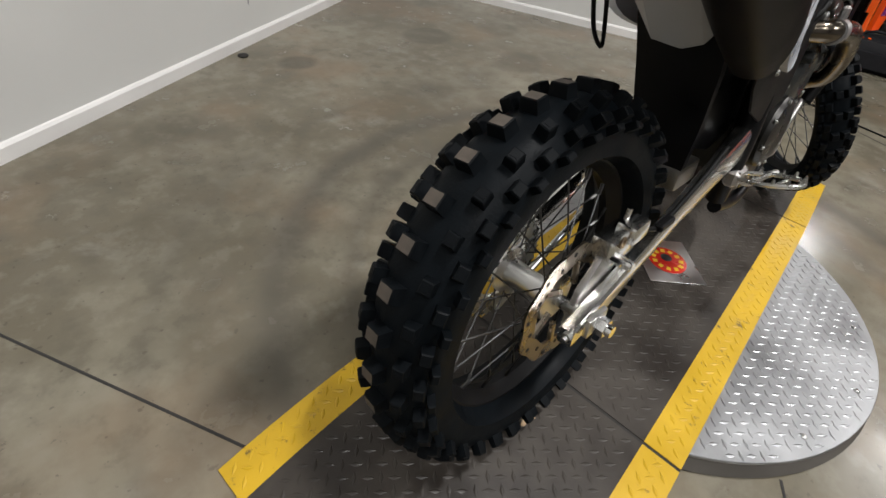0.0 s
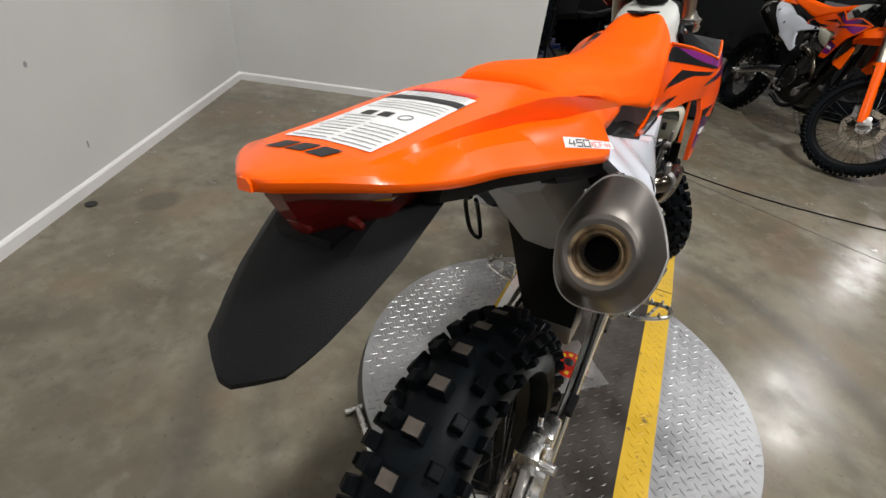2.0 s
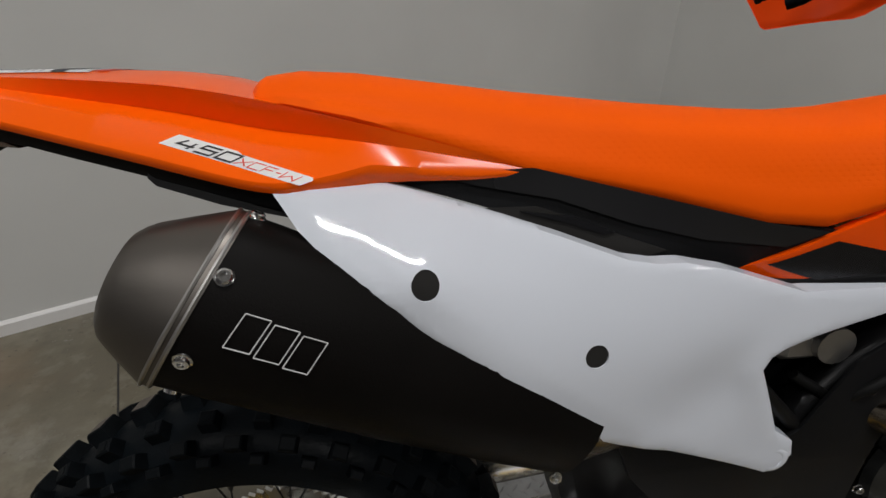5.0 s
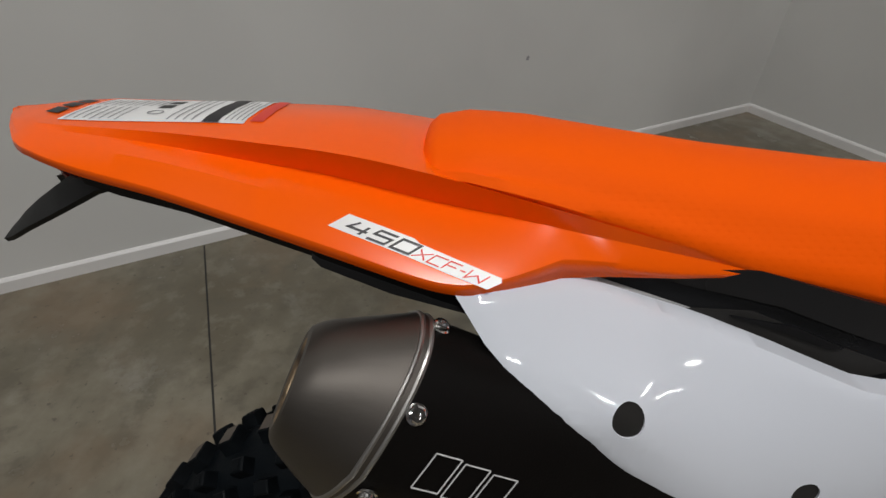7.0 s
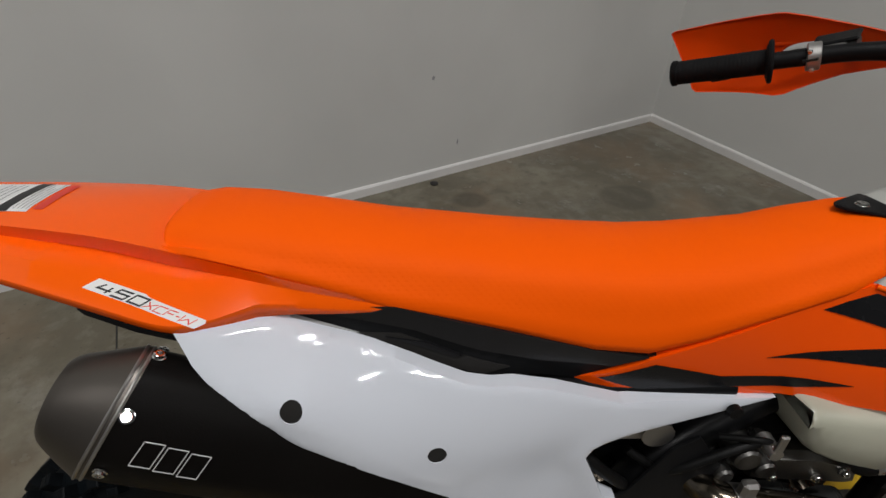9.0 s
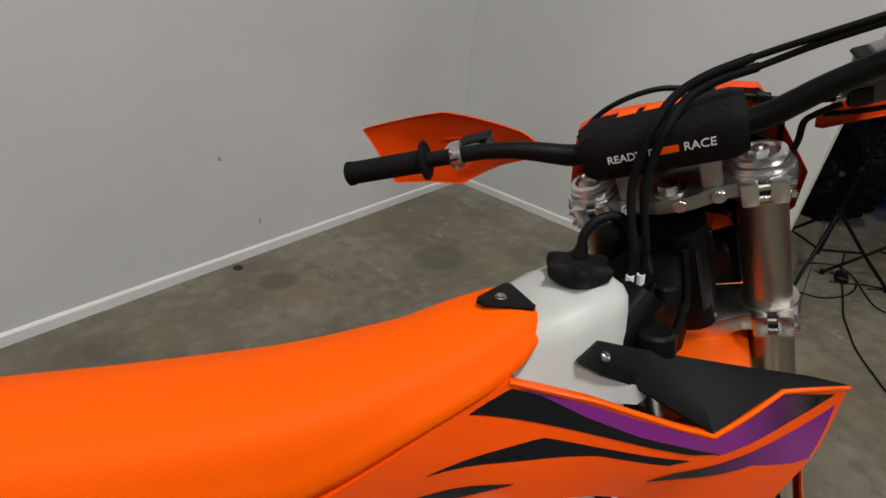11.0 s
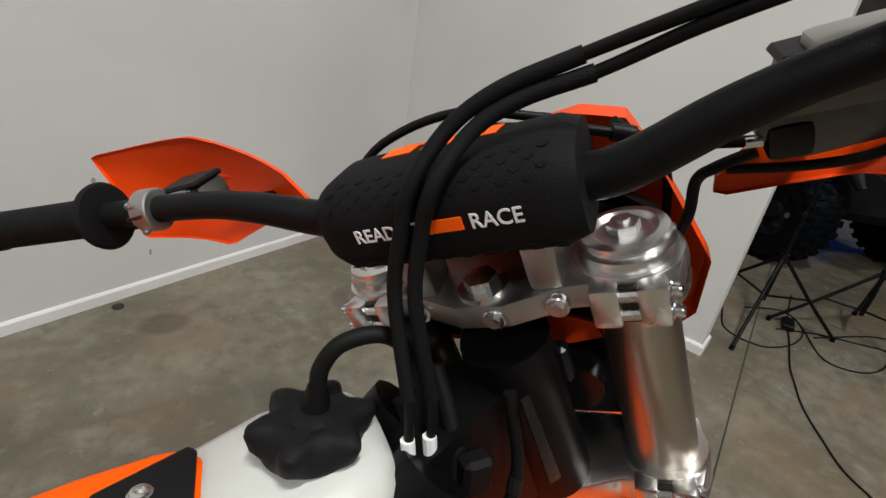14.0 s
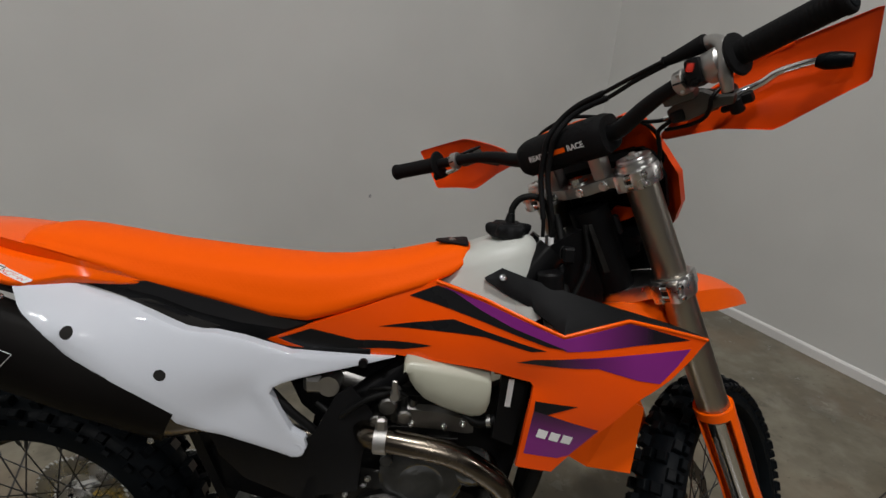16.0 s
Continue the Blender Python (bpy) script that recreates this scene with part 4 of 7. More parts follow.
rear_face = prism([(-0.005, 0.981), (0.005, 0.981), (0.005, 0.986), (0.003, 0.9886), (-0.003, 0.9886), (-0.005, 0.986)], (-0.2546, 0, 0), (0, 1, 0), (0, 0, 1), 0.002)
part("tail_lip", rear_face, "orange", tail)
# black under-tray
tray = []
for x, zc, half in TAIL[5:12]:
    y, z = half[-1]
    y2 = y - 0.006
    tray.append([Vector((x + 0.012, s * q, zz)) for s, q, zz in ((-1, y2, z + 0.004), (-1, y2 - 0.004, z - 0.016), (-1, y2 * 0.6, z - 0.022), (1, y2 * 0.6, z - 0.022), (1, y2 - 0.004, z - 0.016), (1, y2, z + 0.004))])
part("under_tray", loft(tray), "black", bike, "black inner mudguard")
for side in (-1, 1):
    step = loft([[Vector((x, side * y, z)) for y, z in ((y0, z0 + 0.008), (y0 + 0.004, z0), (y0 - 0.012, z0 - 0.003), (y0 - 0.016, z0 + 0.006))] for x, y0, z0 in ((0.004, 0.088, 0.912), (0.010, 0.089, 0.906), (0.060, 0.098, 0.892), (0.120, 0.104, 0.880))])
    part("tray_step", step, "black", bike, sharp=30)
# red tail lamp and number-plate flap
lens_rows = []
for x, z, w in ((-0.242, 0.980, 0.057), (-0.240, 0.970, 0.056), (-0.233, 0.955, 0.050), (-0.225, 0.942, 0.040), (-0.216, 0.932, 0.028)):
    lens_rows.append([Vector((x + 0.085, -w, z - 0.004)), Vector((x + 0.040, -w, z)), Vector((x + 0.022, -w * 0.62, z)), Vector((x + 0.003, -w * 0.14, z)), Vector((x + 0.003, w * 0.14, z)), Vector((x + 0.022, w * 0.62, z)), Vector((x + 0.040, w, z)), Vector((x + 0.085, w, z - 0.004))])
lamp = part("tail_lamp", loft(lens_rows), "red_lens", bike, "dark red tail lamp lens", sharp=25)
for y in (-0.026, 0.0, 0.026):
    part("reflector", turned([(0, 0.010), (0.003, 0.009), (0.005, 0.004)], (-0.221 + abs(y) * 0.7, y, 0.946), (-1, 0, -0.6), 12), "red_lens", lamp)
part("lamp_housing", loft([[Vector((x, s * w, z)) for s, w, z in ((-1, 0.034 * k, z0), (1, 0.034 * k, z0), (1, 0.026 * k, z0 - 0.016), (-1, 0.026 * k, z0 - 0.016))] for x, z0, k in ((-0.222, 0.940, 0.7), (-0.18, 0.952, 1.2))]), "black", bike)
FLAP = [(-0.12, 0.958, 0.966, 0.064), (-0.16, 0.945, 0.960, 0.064), (-0.20, 0.925, 0.946, 0.060), (-0.235, 0.908, 0.925, 0.053), (-0.256, 0.897, 0.911, 0.046), (-0.268, 0.891, 0.902, 0.0405), (-0.281, 0.886, 0.893, 0.0345), (-0.291, 0.882, 0.886, 0.019), (-0.298, 0.879, 0.881, 0.006)]
rows = []
for x, ze, zc, w in FLAP:
    rows.append([Vector((x, y, z)) for y, z in ((-w, ze), (-w * 0.64, zc - 0.001), (-w * 0.3, zc), (w * 0.3, zc), (w * 0.64, zc - 0.001), (w, ze), (w * 0.94, ze - 0.004), (w * 0.6, zc - 0.007), (-w * 0.6, zc - 0.007), (-w * 0.94, ze - 0.004))])
part("plate_flap", loft(rows), "grain", bike, "grained black number-plate flap", sharp=30)
# warning label on the tail, laid on the curved skin; its small print cannot be read
tail_xs = [r[0] for r in TAIL]


def tail_top(x, y):
    """Height of the tail's upper skin."""
    ridge, zr, zc = (float(np.interp(x, tail_xs, [c(r) for r in TAIL])) for c in (lambda r: r[2][0][0], lambda r: r[2][0][1], lambda r: r[1]))
    return float(np.interp(abs(y), [0, ridge * 0.5, ridge], [zc + 0.001, zc, zr]))


def tail_film(x0, x1, y0, y1, lift, material, name, skew=0.0, label=""):
    """A thin film laid on the tail."""
    bm = bmesh.new()
    grid = [[bm.verts.new((x, y + skew * (x - x0), tail_top(x, y) + lift)) for y in np.linspace(y0, y1, 9)] for x in np.linspace(x0, x1, 7)]
    skin_rings(bm, grid, caps=False, closed=False)
    if sum(f.normal.z for f in bm.faces) < 0:
        bmesh.ops.reverse_faces(bm, faces=bm.faces)
    return part(name, bm, material, tail, label)


tail_film(-0.192, -0.053, -0.036, 0.034, 0.0006, "sticker", "warning_label", label="white printed label")
tail_film(-0.084, -0.072, -0.036, 0.034, 0.0010, "ink", "heading_bar")
tail_film(-0.050, -0.040, -0.032, 0.030, 0.0007, "red_ink", "logo_block")
for k in range(9):
    x = -0.1885 + 0.0063 * k
    for y0, y1 in ((-0.034 + 0.001 * (k * 7 % 3), -0.003), (0.001, 0.031 - 0.002 * (k * 5 % 4))):
        if k >= 7 and y0 < 0:
            continue
        tail_film(x, x + 0.0013, y0, y1, 0.0010, "grey_ink", "print_line")
for k in range(4):
    tail_film(-0.112 + 0.0063 * k, -0.1107 + 0.0063 * k, -0.033, 0.028 - 0.004 * (k % 2), 0.0010, "grey_ink", "print_line")
    tail_film(-0.0685 + 0.0042 * k, -0.0675 + 0.0042 * k, -0.032, 0.030 - 0.006 * (k % 3), 0.0010, "grey_ink", "print_line")
tail_film(-0.1335, -0.1225, -0.006, 0.004, 0.0010, "ink", "pictogram")
tail_film(-0.1335, -0.1225, 0.009, 0.019, 0.0010, "ink", "pictogram")
part("pictogram", hoop([(0, 0.0048), (0.0004, 0.0048), (0.0004, 0.0058), (0, 0.0058)], (-0.128, -0.018, tail_top(-0.128, -0.018) + 0.0009), (0, 0, 1), 18), "grey_ink", tail)
# maker's mark behind the label, as plain slanted blocks
for k in range(3):
    tail_film(-0.214, -0.201, 0.014 - 0.0165 * k, 0.0275 - 0.0165 * k, 0.0007, "ink", "maker_mark", skew=-0.35)
# model name on the right flank
FLANK = spline_surface([(x, half[3][1], -half[3][0]) for x, _, half in TAIL[6:13]] + [(x, half[2][1], -half[2][0]) for x, _, half in TAIL[6:13]])


def flank_label(pts, lift, thick, mat_name, name):
    return part(name, panel(pts, FLANK, thick, 0.008, lift), mat_name, tail)


tl, tr, bl, br = (0.0316, 0.9443), (0.1334, 0.9137), (0.0185, 0.939), (0.1247, 0.9093)
flank_label([tl, (0.0769, 0.9318), (0.0801, 0.9296), tr, (0.1339, 0.9117), br, bl], 0.0008, 0.0006, "sticker", "model_label")
text_dir = Vector((br[0] - bl[0], 0, br[1] - bl[1])).normalized()


STROKES = {  # slab-sided strokes in a unit box
    "4": [[(0.22, 1.0), (0.0, 0.36), (1.0, 0.36)], [(0.80, 0.86), (0.80, 0.0)]],
    "5": [[(1.0, 1.0), (0.08, 1.0), (0.04, 0.56), (0.96, 0.56), (0.92, 0.0), (0.0, 0.0)]],
    "0": [[(0.02, 0.0), (0.02, 1.0), (0.98, 1.0), (0.98, 0.0), (0.02, 0.0)]],
    "X": [[(0.0, 0.0), (1.0, 1.0)], [(0.0, 1.0), (0.42, 0.56)], [(0.58, 0.44), (1.0, 0.0)]],
    "C": [[(1.0, 1.0), (0.0, 1.0), (0.0, 0.0), (1.0, 0.0)]],
    "F": [[(1.0, 1.0), (0.0, 1.0), (0.0, 0.0)], [(0.10, 0.52), (0.85, 0.52)]],
    "-": [[(0.1, 0.5), (0.9, 0.5)]],
    "W": [[(0.0, 1.0), (0.06, 0.0), (0.50, 0.62), (0.94, 0.0), (1.0, 1.0)]],
}


def ribbon(pts, wide, high):
    """A mitred flat stroke along a polyline, width wide."""
    p = [Vector((a, b, 0)) for a, b in pts]
    loop = (p[0] - p[-1]).length < 1e-6
    left, right = [], []
    for k in range(len(p)):
        a = p[k] - p[k - 1] if k else (p[0] - p[-2] if loop else p[1] - p[0])
        b = p[k + 1] - p[k] if k + 1 < len(p) else (p[1] - p[0] if loop else a)
        a, b = a.normalized(), b.normalized()
        na, nb = Vector((-a.y, a.x, 0)), Vector((-b.y, b.x, 0))
        m = (na + nb).normalized()
        m *= wide / 2 / max(0.45, m.dot(na))
        left.append(p[k] + m)
        right.append(p[k] - m)
    bm = bmesh.new()
    skin_rings(bm, [[bm.verts.new(q + Vector((0, 0, h))) for q, h in ((l, 0), (l, high), (r, high), (r, 0))] for l, r in zip(left, right)])
    return bm


def flank_glyph(ch, start, wide, high, stroke, mat_name, name):
    """One character of the model name, laid on the flank."""
    tall = (Vector(tl) - Vector(bl)).length
    bm = join(*[ribbon([(a * wide, b * high * tall) for a, b in line], stroke, 0.0003) for line in STROKES[ch]])
    for v in bm.verts:
        v.co.y = v.co.y / tall + 0.16
        u, w = start + v.co.x, v.co.y
        x, z = bl[0] + text_dir.x * u + (tl[0] - bl[0]) * w, bl[1] + text_dir.z * u + (tl[1] - bl[1]) * w
        v.co = Vector((x, FLANK(x, z) - 0.0010 - v.co.z, z))
    bmesh.ops.recalc_face_normals(bm, faces=bm.faces)
    part(name, bm, mat_name, tail, sharp=20)


size = math.hypot(br[0] - bl[0], br[1] - bl[1]) / 0.115
for k, ch in enumerate("450"):
    flank_glyph(ch, size * (0.0090 + 0.0170 * k), size * 0.0136, 0.64, 0.0018, "ink", "numeral")
for u, w, ch in ((0.0585, 0.0090, "X"), (0.0695, 0.0086, "C"), (0.0800, 0.0082, "F"), (0.0895, 0.0046, "-"), (0.0955, 0.0120, "W")):
    flank_glyph(ch, size * u, size * w, 0.50, 0.0009, "red_ink", "letter")

# -- seat
SEAT = [  # x, half width, top, lower edge, width there
    (0.075, 0.040, 0.972, 0.963, 0.046), (0.078, 0.052, 0.9805, 0.961, 0.059), (0.085, 0.061, 0.9860, 0.961, 0.069), (0.110, 0.067, 0.9895, 0.961, 0.076), (0.159, 0.070, 0.9875, 0.950, 0.081), (0.230, 0.073, 0.979, 0.930, 0.0845),
    (0.305, 0.075, 0.970, 0.906, 0.088), (0.432, 0.079, 0.958, 0.880, 0.092), (0.523, 0.082, 0.952, 0.857, 0.095), (0.584, 0.082, 0.950, 0.852, 0.096), (0.640, 0.080, 0.953, 0.868, 0.094),
    (0.731, 0.072, 0.966, 0.902, 0.088), (0.790, 0.066, 0.980, 0.922, 0.082), (0.838, 0.057, 0.990, 0.942, 0.069), (0.852, 0.053, 0.992, 0.952, 0.0615), (0.864, 0.049, 0.991, 0.962, 0.0545), (0.871, 0.043, 0.988, 0.971, 0.0470),
]
seat_a = np.array(SEAT)
rows = []
for x in np.unique(np.r_[np.linspace(0.075, 0.871, 60), seat_a[:, 0]]):
    w, top, low, wl = (np.interp(x, seat_a[:, 0], seat_a[:, c]) for c in range(1, 5))
    ease = float(np.interp(x, (0.13, 0.30, 0.74, 0.85), (0.3, 1.0, 1.0, 0.25)))
    half = [(0.0, top), (0.35 * w, top - 0.0004 - 0.0016 * ease), (0.68 * w, top - 0.002 - 0.0062 * ease), (0.86 * w, top - 0.006 - 0.0105 * ease), (0.97 * w, top - 0.014 - 0.0115 * ease), (w + 0.15 * (wl - w), top - 0.014 - 0.0115 * ease - 0.28 * (top - low - 0.014 - 0.0115 * ease)), (w + 0.6 * (wl - w), low + 0.35 * (top - low)), (wl, low + 0.16 * (top - low)), (wl - 0.003, low + 0.04 * (top - low)), (wl - 0.014, low - 0.002)]
    rows.append([Vector((x, -y, z)) for y, z in half[::-1]] + [Vector((x, y, z)) for y, z in half[1:]])
part("seat", loft(rows), "seat", bike, "orange vinyl seat with fish-scale grip pattern", sharp=60)
plate_out = [(0.806, 0.0), (0.812, -0.010), (0.862, -0.036), (0.868, -0.030), (0.868, 0.030), (0.862, 0.036), (0.812, 0.010)]
seat_plate = part("seat_nose_plate", prism([(x, y) for x, y in plate_out[::-1]], (0, 0, 0.9900), (1, 0, 0), (0, -1, 0), -0.0035, 0.001), "grain", bike, "black plate at the seat's nose")
part("plate_bolt", hexbolt((0.838, 0.001, 0.9925), (0, 0, 1), 0.0075, 0.004), "steel", seat_plate)

# -- right and left white side panels
PANEL = [(0.103, 0.905), (0.187, 0.904), (0.263, 0.881), (0.33, 0.861), (0.385, 0.842), (0.41, 0.838), (0.436, 0.837), (0.481, 0.827), (0.561, 0.800), (0.65, 0.798), (0.745, 0.796), (0.70, 0.785), (0.647, 0.772), (0.575, 0.755), (0.548, 0.747),
         (0.534, 0.740), (0.527, 0.728), (0.545, 0.690), (0.562, 0.652), (0.585, 0.636), (0.589, 0.618), (0.579, 0.602), (0.563, 0.598), (0.50, 0.626), (0.443, 0.651), (0.391, 0.667), (0.367, 0.678), (0.346, 0.692), (0.33, 0.708), (0.245, 0.780), (0.195, 0.820), (0.145, 0.862), (0.124, 0.880)]
PANEL_Y = spline_surface([(.103, .905, -.12), (.187, .904, -.092), (.263, .881, -.102), (.33, .861, -.115), (.405, .838, -.124), (.481, .827, -.118), (.561, .80, -.112), (.745, .795, -.10), (.145, .862, -.153), (.195, .82, -.163), (.245, .78, -.165),
                          (.33, .709, -.156), (.391, .665, -.146), (.443, .648, -.137), (.559, .598, -.122), (.589, .636, -.120), (.527, .733, -.126), (.217, .844, -.158), (.356, .769, -.150), (.45, .74, -.141), (.64, .785, -.108)])


def disc_loop(x, z, r, n=12):
    return [(x + r * math.cos(2 * math.pi * k / n), z + r * math.sin(2 * math.pi * k / n)) for k in range(n)]


def edge_distance(x, z, loop):
    """Distance of a point from a closed outline."""
    best = 1.0
    for (a, b), (c, d) in zip(loop, loop[1:] + loop[:1]):
        ux, uz = c - a, d - b
        t = max(0.0, min(1.0, ((x - a) * ux + (z - b) * uz) / (ux * ux + uz * uz + 1e-12)))
        best = min(best, math.hypot(x - a - t * ux, z - b - t * uz))
    return best


def panel_skin(x, z):
    """The panel's face: a bevelled rear edge, a dished fore part and a rolled rim."""
    e = edge_distance(x, z, PANEL)
    roll = 0.0016 * max(0.0, 1 - e / 0.006) ** 2
    bevel = 0.0035 * max(0.0, 1 - edge_distance(x, z, REAR_EDGE) / 0.026)
    dish = 0.007 * math.exp(-(((x - 0.475) / 0.055) ** 2 + ((z - 0.715) / 0.045) ** 2)) * min(1.0, e / 0.03)
    return PANEL_Y(x, z) + roll + bevel + dish - 0.0015


REAR_EDGE = [(0.103, 0.905), (0.124, 0.880), (0.145, 0.862), (0.195, 0.820), (0.245, 0.780), (0.330, 0.709), (0.391, 0.664), (0.330, 0.7091), (0.245, 0.7801), (0.195, 0.8201), (0.145, 0.8621), (0.124, 0.8801)]
HOLES = [disc_loop(0.2155, 0.842, 0.0105, 20), disc_loop(0.355, 0.769, 0.0102, 20)]
right_panel_bm = panel(PANEL, panel_skin, 0.018, 0.0075, holes=HOLES)
left_panel_bm = mirrored(right_panel_bm)
right_panel = part("side_panel", right_panel_bm, "white", bike, "glossy white side panel", sharp=42)
part("side_panel", left_panel_bm, "white", bike, "glossy white side panel", sharp=42)
for (x, z), r in (((0.2155, 0.842), 0.0110), ((0.355, 0.769), 0.0107)):
    # black discs close the panel holes in place of their inner shade
    part("grommet_hole_shade", panel(disc_loop(x, z, r), lambda u, v: panel_skin(u, v) + 0.0012, 0.010, 0.004), "soot_hole_black", right_panel)
part("panel_boss", hoop([(0.0, 0.0085), (0.0012, 0.0088), (0.0016, 0.0100), (0.0012, 0.0140), (0.0, 0.0160)], (0.570, -0.1210, 0.614), (0, -1, 0), 22), "white", right_panel)
part("panel_bolt", hexbolt((0.570, -0.1195, 0.614), (0, -1, 0), 0.0085, 0.002), "engine", right_panel)
part("panel_clip", join(cyl((0.690, -0.110, 0.789), (0.690, -0.118, 0.789), 0.008, seg=12)), "black", right_panel)

# -- black subframe cover between seat and panel
COVER = [(0.170, 0.908), (0.31, 0.914), (0.523, 0.862), (0.60, 0.850), (0.51, 0.812), (0.47, 0.822), (0.40, 0.832), (0.33, 0.855), (0.26, 0.876), (0.187, 0.899)]
cover_y = spline_surface([(.17, .90, -.078), (.31, .91, -.083), (.523, .86, -.089), (.6, .85, -.09), (.51, .81, -.083), (.33, .855, -.092), (.4, .832, -.098), (.42, .865, -.09)])
cover = panel(COVER, cover_y, 0.02, 0.02)
cover_l = mirrored(cover)
part("subframe_cover", cover, "grain", bike, "black subframe cover")
part("subframe_cover", cover_l, "grain", bike, "black subframe cover")
# black sheet laid on the closed cover paints the slot's dark recess
part("slot_shade", panel([(0.262, 0.879), (0.315, 0.880), (0.372, 0.860), (0.434, 0.838), (0.405, 0.833), (0.365, 0.844), (0.31, 0.864)], cover_y, 0.004, 0.015, 0.0015), "soot_hole_black", bike, "black sheet in place of the shade in the air intake slot")
part("slot_lip", panel([(0.300, 0.8765), (0.345, 0.8715), (0.382, 0.8575), (0.372, 0.8560), (0.340, 0.8665)], cover_y, 0.003, 0.01, 0.0035), "black_gloss", bike, "glossy black lip of the slot")
for flip in (False, True):
    rail = panel([(0.222, 0.909), (0.31, 0.913), (0.523, 0.861), (0.585, 0.850), (0.548, 0.836), (0.470, 0.846), (0.400, 0.864), (0.330, 0.887), (0.262, 0.899)], cover_y, 0.005, 0.012, 0.0045)
    part("cover_rail", mirrored(rail) if flip else rail, "cover_gloss", bike, "smooth black rail under the seat", sharp=30)

# -- silencer
S_AX = Vector((0.897, 0.085, -0.440)).normalized()
S_U = (Vector((0.44, 0, 0.897)) - S_AX * Vector((0.44, 0, 0.897)).dot(S_AX)).normalized()
S_V = S_AX.cross(S_U).normalized() * -1
S_0 = Vector((0.072, -0.137, 0.824))
if S_V.y > 0:
    S_V = -S_V


def can_ring(along, hu, hv, n=48, power=2.7, pinch=0.36, rake=0.0, slim=0.76, sink=0.0):
    """A rounded-triangular section of the silencer, full above and drawn in below."""
    out = []
    for k in range(n):
        a = 2 * math.pi * k / n
        c, s = math.cos(a), math.sin(a)
        u = math.copysign(abs(s) ** (2 / power), s) * hu
        v = math.copysign(abs(c) ** (2 / power), c) * hv
        v *= 1 - pinch * max(0.0, u / hu) + 0.06 * min(0.0, u / hu)
        v *= slim if c < 0 else 0.97
        out.append(S_0 - S_U * sink + S_AX * (along + rake * u / hu) + S_U * u + S_V * v)
    return out


part("silencer", loft([can_ring(a, hu, hv, rake=q) for a, hu, hv, q in ((-0.024, 0.0695, 0.0620, 0.010), (0.0, 0.0700, 0.0625, 0.010), (0.14, 0.0695, 0.0590, 0.0), (0.25, 0.067, 0.053, 0.0), (0.322, 0.064, 0.046, 0.0))]), "can", bike, "matt black silencer body", sharp=40)
CAP = (  # along, half height, half width, power, pinch, rake, slim, sink
    (-0.022, 0.0710, 0.0635, 2.7, 0.36, 0.010, 0.76, 0.0), (-0.030, 0.0706, 0.0630, 2.7, 0.36, 0.010, 0.76, 0.0), (-0.033, 0.0692, 0.0615, 2.7, 0.36, 0.010, 0.765, 0.0005), (-0.052, 0.0580, 0.0525, 2.6, 0.30, 0.006, 0.82, 0.004),
    (-0.069, 0.0475, 0.0435, 2.4, 0.18, 0.002, 0.90, 0.0075), (-0.0745, 0.0430, 0.0400, 2.3, 0.12, 0.001, 0.94, 0.009), (-0.0780, 0.0385, 0.0365, 2.15, 0.06, 0.0, 0.97, 0.010), (-0.0792, 0.0340, 0.0335, 2.0, 0.0, 0.0, 1.0, 0.0105), (-0.0780, 0.0290, 0.0290, 2.0, 0.0, 0.0, 1.0, 0.0105))
cap = part("end_cap", loft([can_ring(a, hu, hv, power=p, pinch=c, rake=q, slim=m, sink=k) for a, hu, hv, p, c, q, m, k in CAP], caps=False), "cap_metal", bike, "brushed titanium-grey end cap", sharp=24)
part("cap_band", loft([can_ring(a, 0.0710 + d, 0.0635 + d, rake=0.010) for a, d in ((-0.0315, -0.002), (-0.0312, 0.0002), (-0.0300, 0.0010), (-0.0285, 0.0004), (-0.0280, -0.0012), (-0.0258, -0.0012), (-0.0252, 0.0004), (-0.0238, 0.0010), (-0.0224, 0.0002), (-0.0220, -0.002))], caps=False), "cast", cap, "bright rolled rim of the end cap")
part("outlet", turned([(-0.0777, 0.0295), (-0.0783, 0.0290), (-0.0765, 0.0255), (-0.0705, 0.0235), (-0.0720, 0.0205), (-0.0675, 0.0180), (-0.045, 0.017)], S_0 - S_U * 0.0105, S_AX, 32, caps=False), "burnt", cap, "heat-stained outlet ring")
part("bore", turned([(-0.066, 0.0178), (-0.04, 0.0172), (-0.01, 0.0172), (-0.01, 0.001)], S_0 - S_U * 0.0105, S_AX, 24, caps=False), "soot_hole_black", cap)
for spot in ((0.094, -0.133, 0.892), (0.084, -0.180, 0.864), (0.055, -0.197, 0.813), (0.030, -0.165, 0.770), (0.092, -0.100, 0.880)):
    q = Vector(spot) - S_0
    n = (S_U * q.dot(S_U) + S_V * q.dot(S_V)).normalized()
    hit = max(can_ring(-0.0135, 0.0700, 0.0625, n=96, rake=0.006), key=lambda w: (w - S_0 - S_AX * -0.0135).normalized().dot(n))
    part("cap_bolt", hexbolt(hit - n * 0.0005, n, 0.0066, 0.0048), "chrome", cap)
part("front_cone", loft([can_ring(a, hu, hv, power=2.4) for a, hu, hv in ((0.316, 0.061, 0.044), (0.330, 0.056, 0.040), (0.372, 0.027, 0.024), (0.392, 0.020, 0.019))]), "header", bike, "bare metal cone at the silencer's mouth")
part("cone_bolt", hexbolt(S_0 + S_AX * 0.308 + S_U * -0.048 + S_V * 0.042, S_V, 0.006, 0.004), "steel", bike)
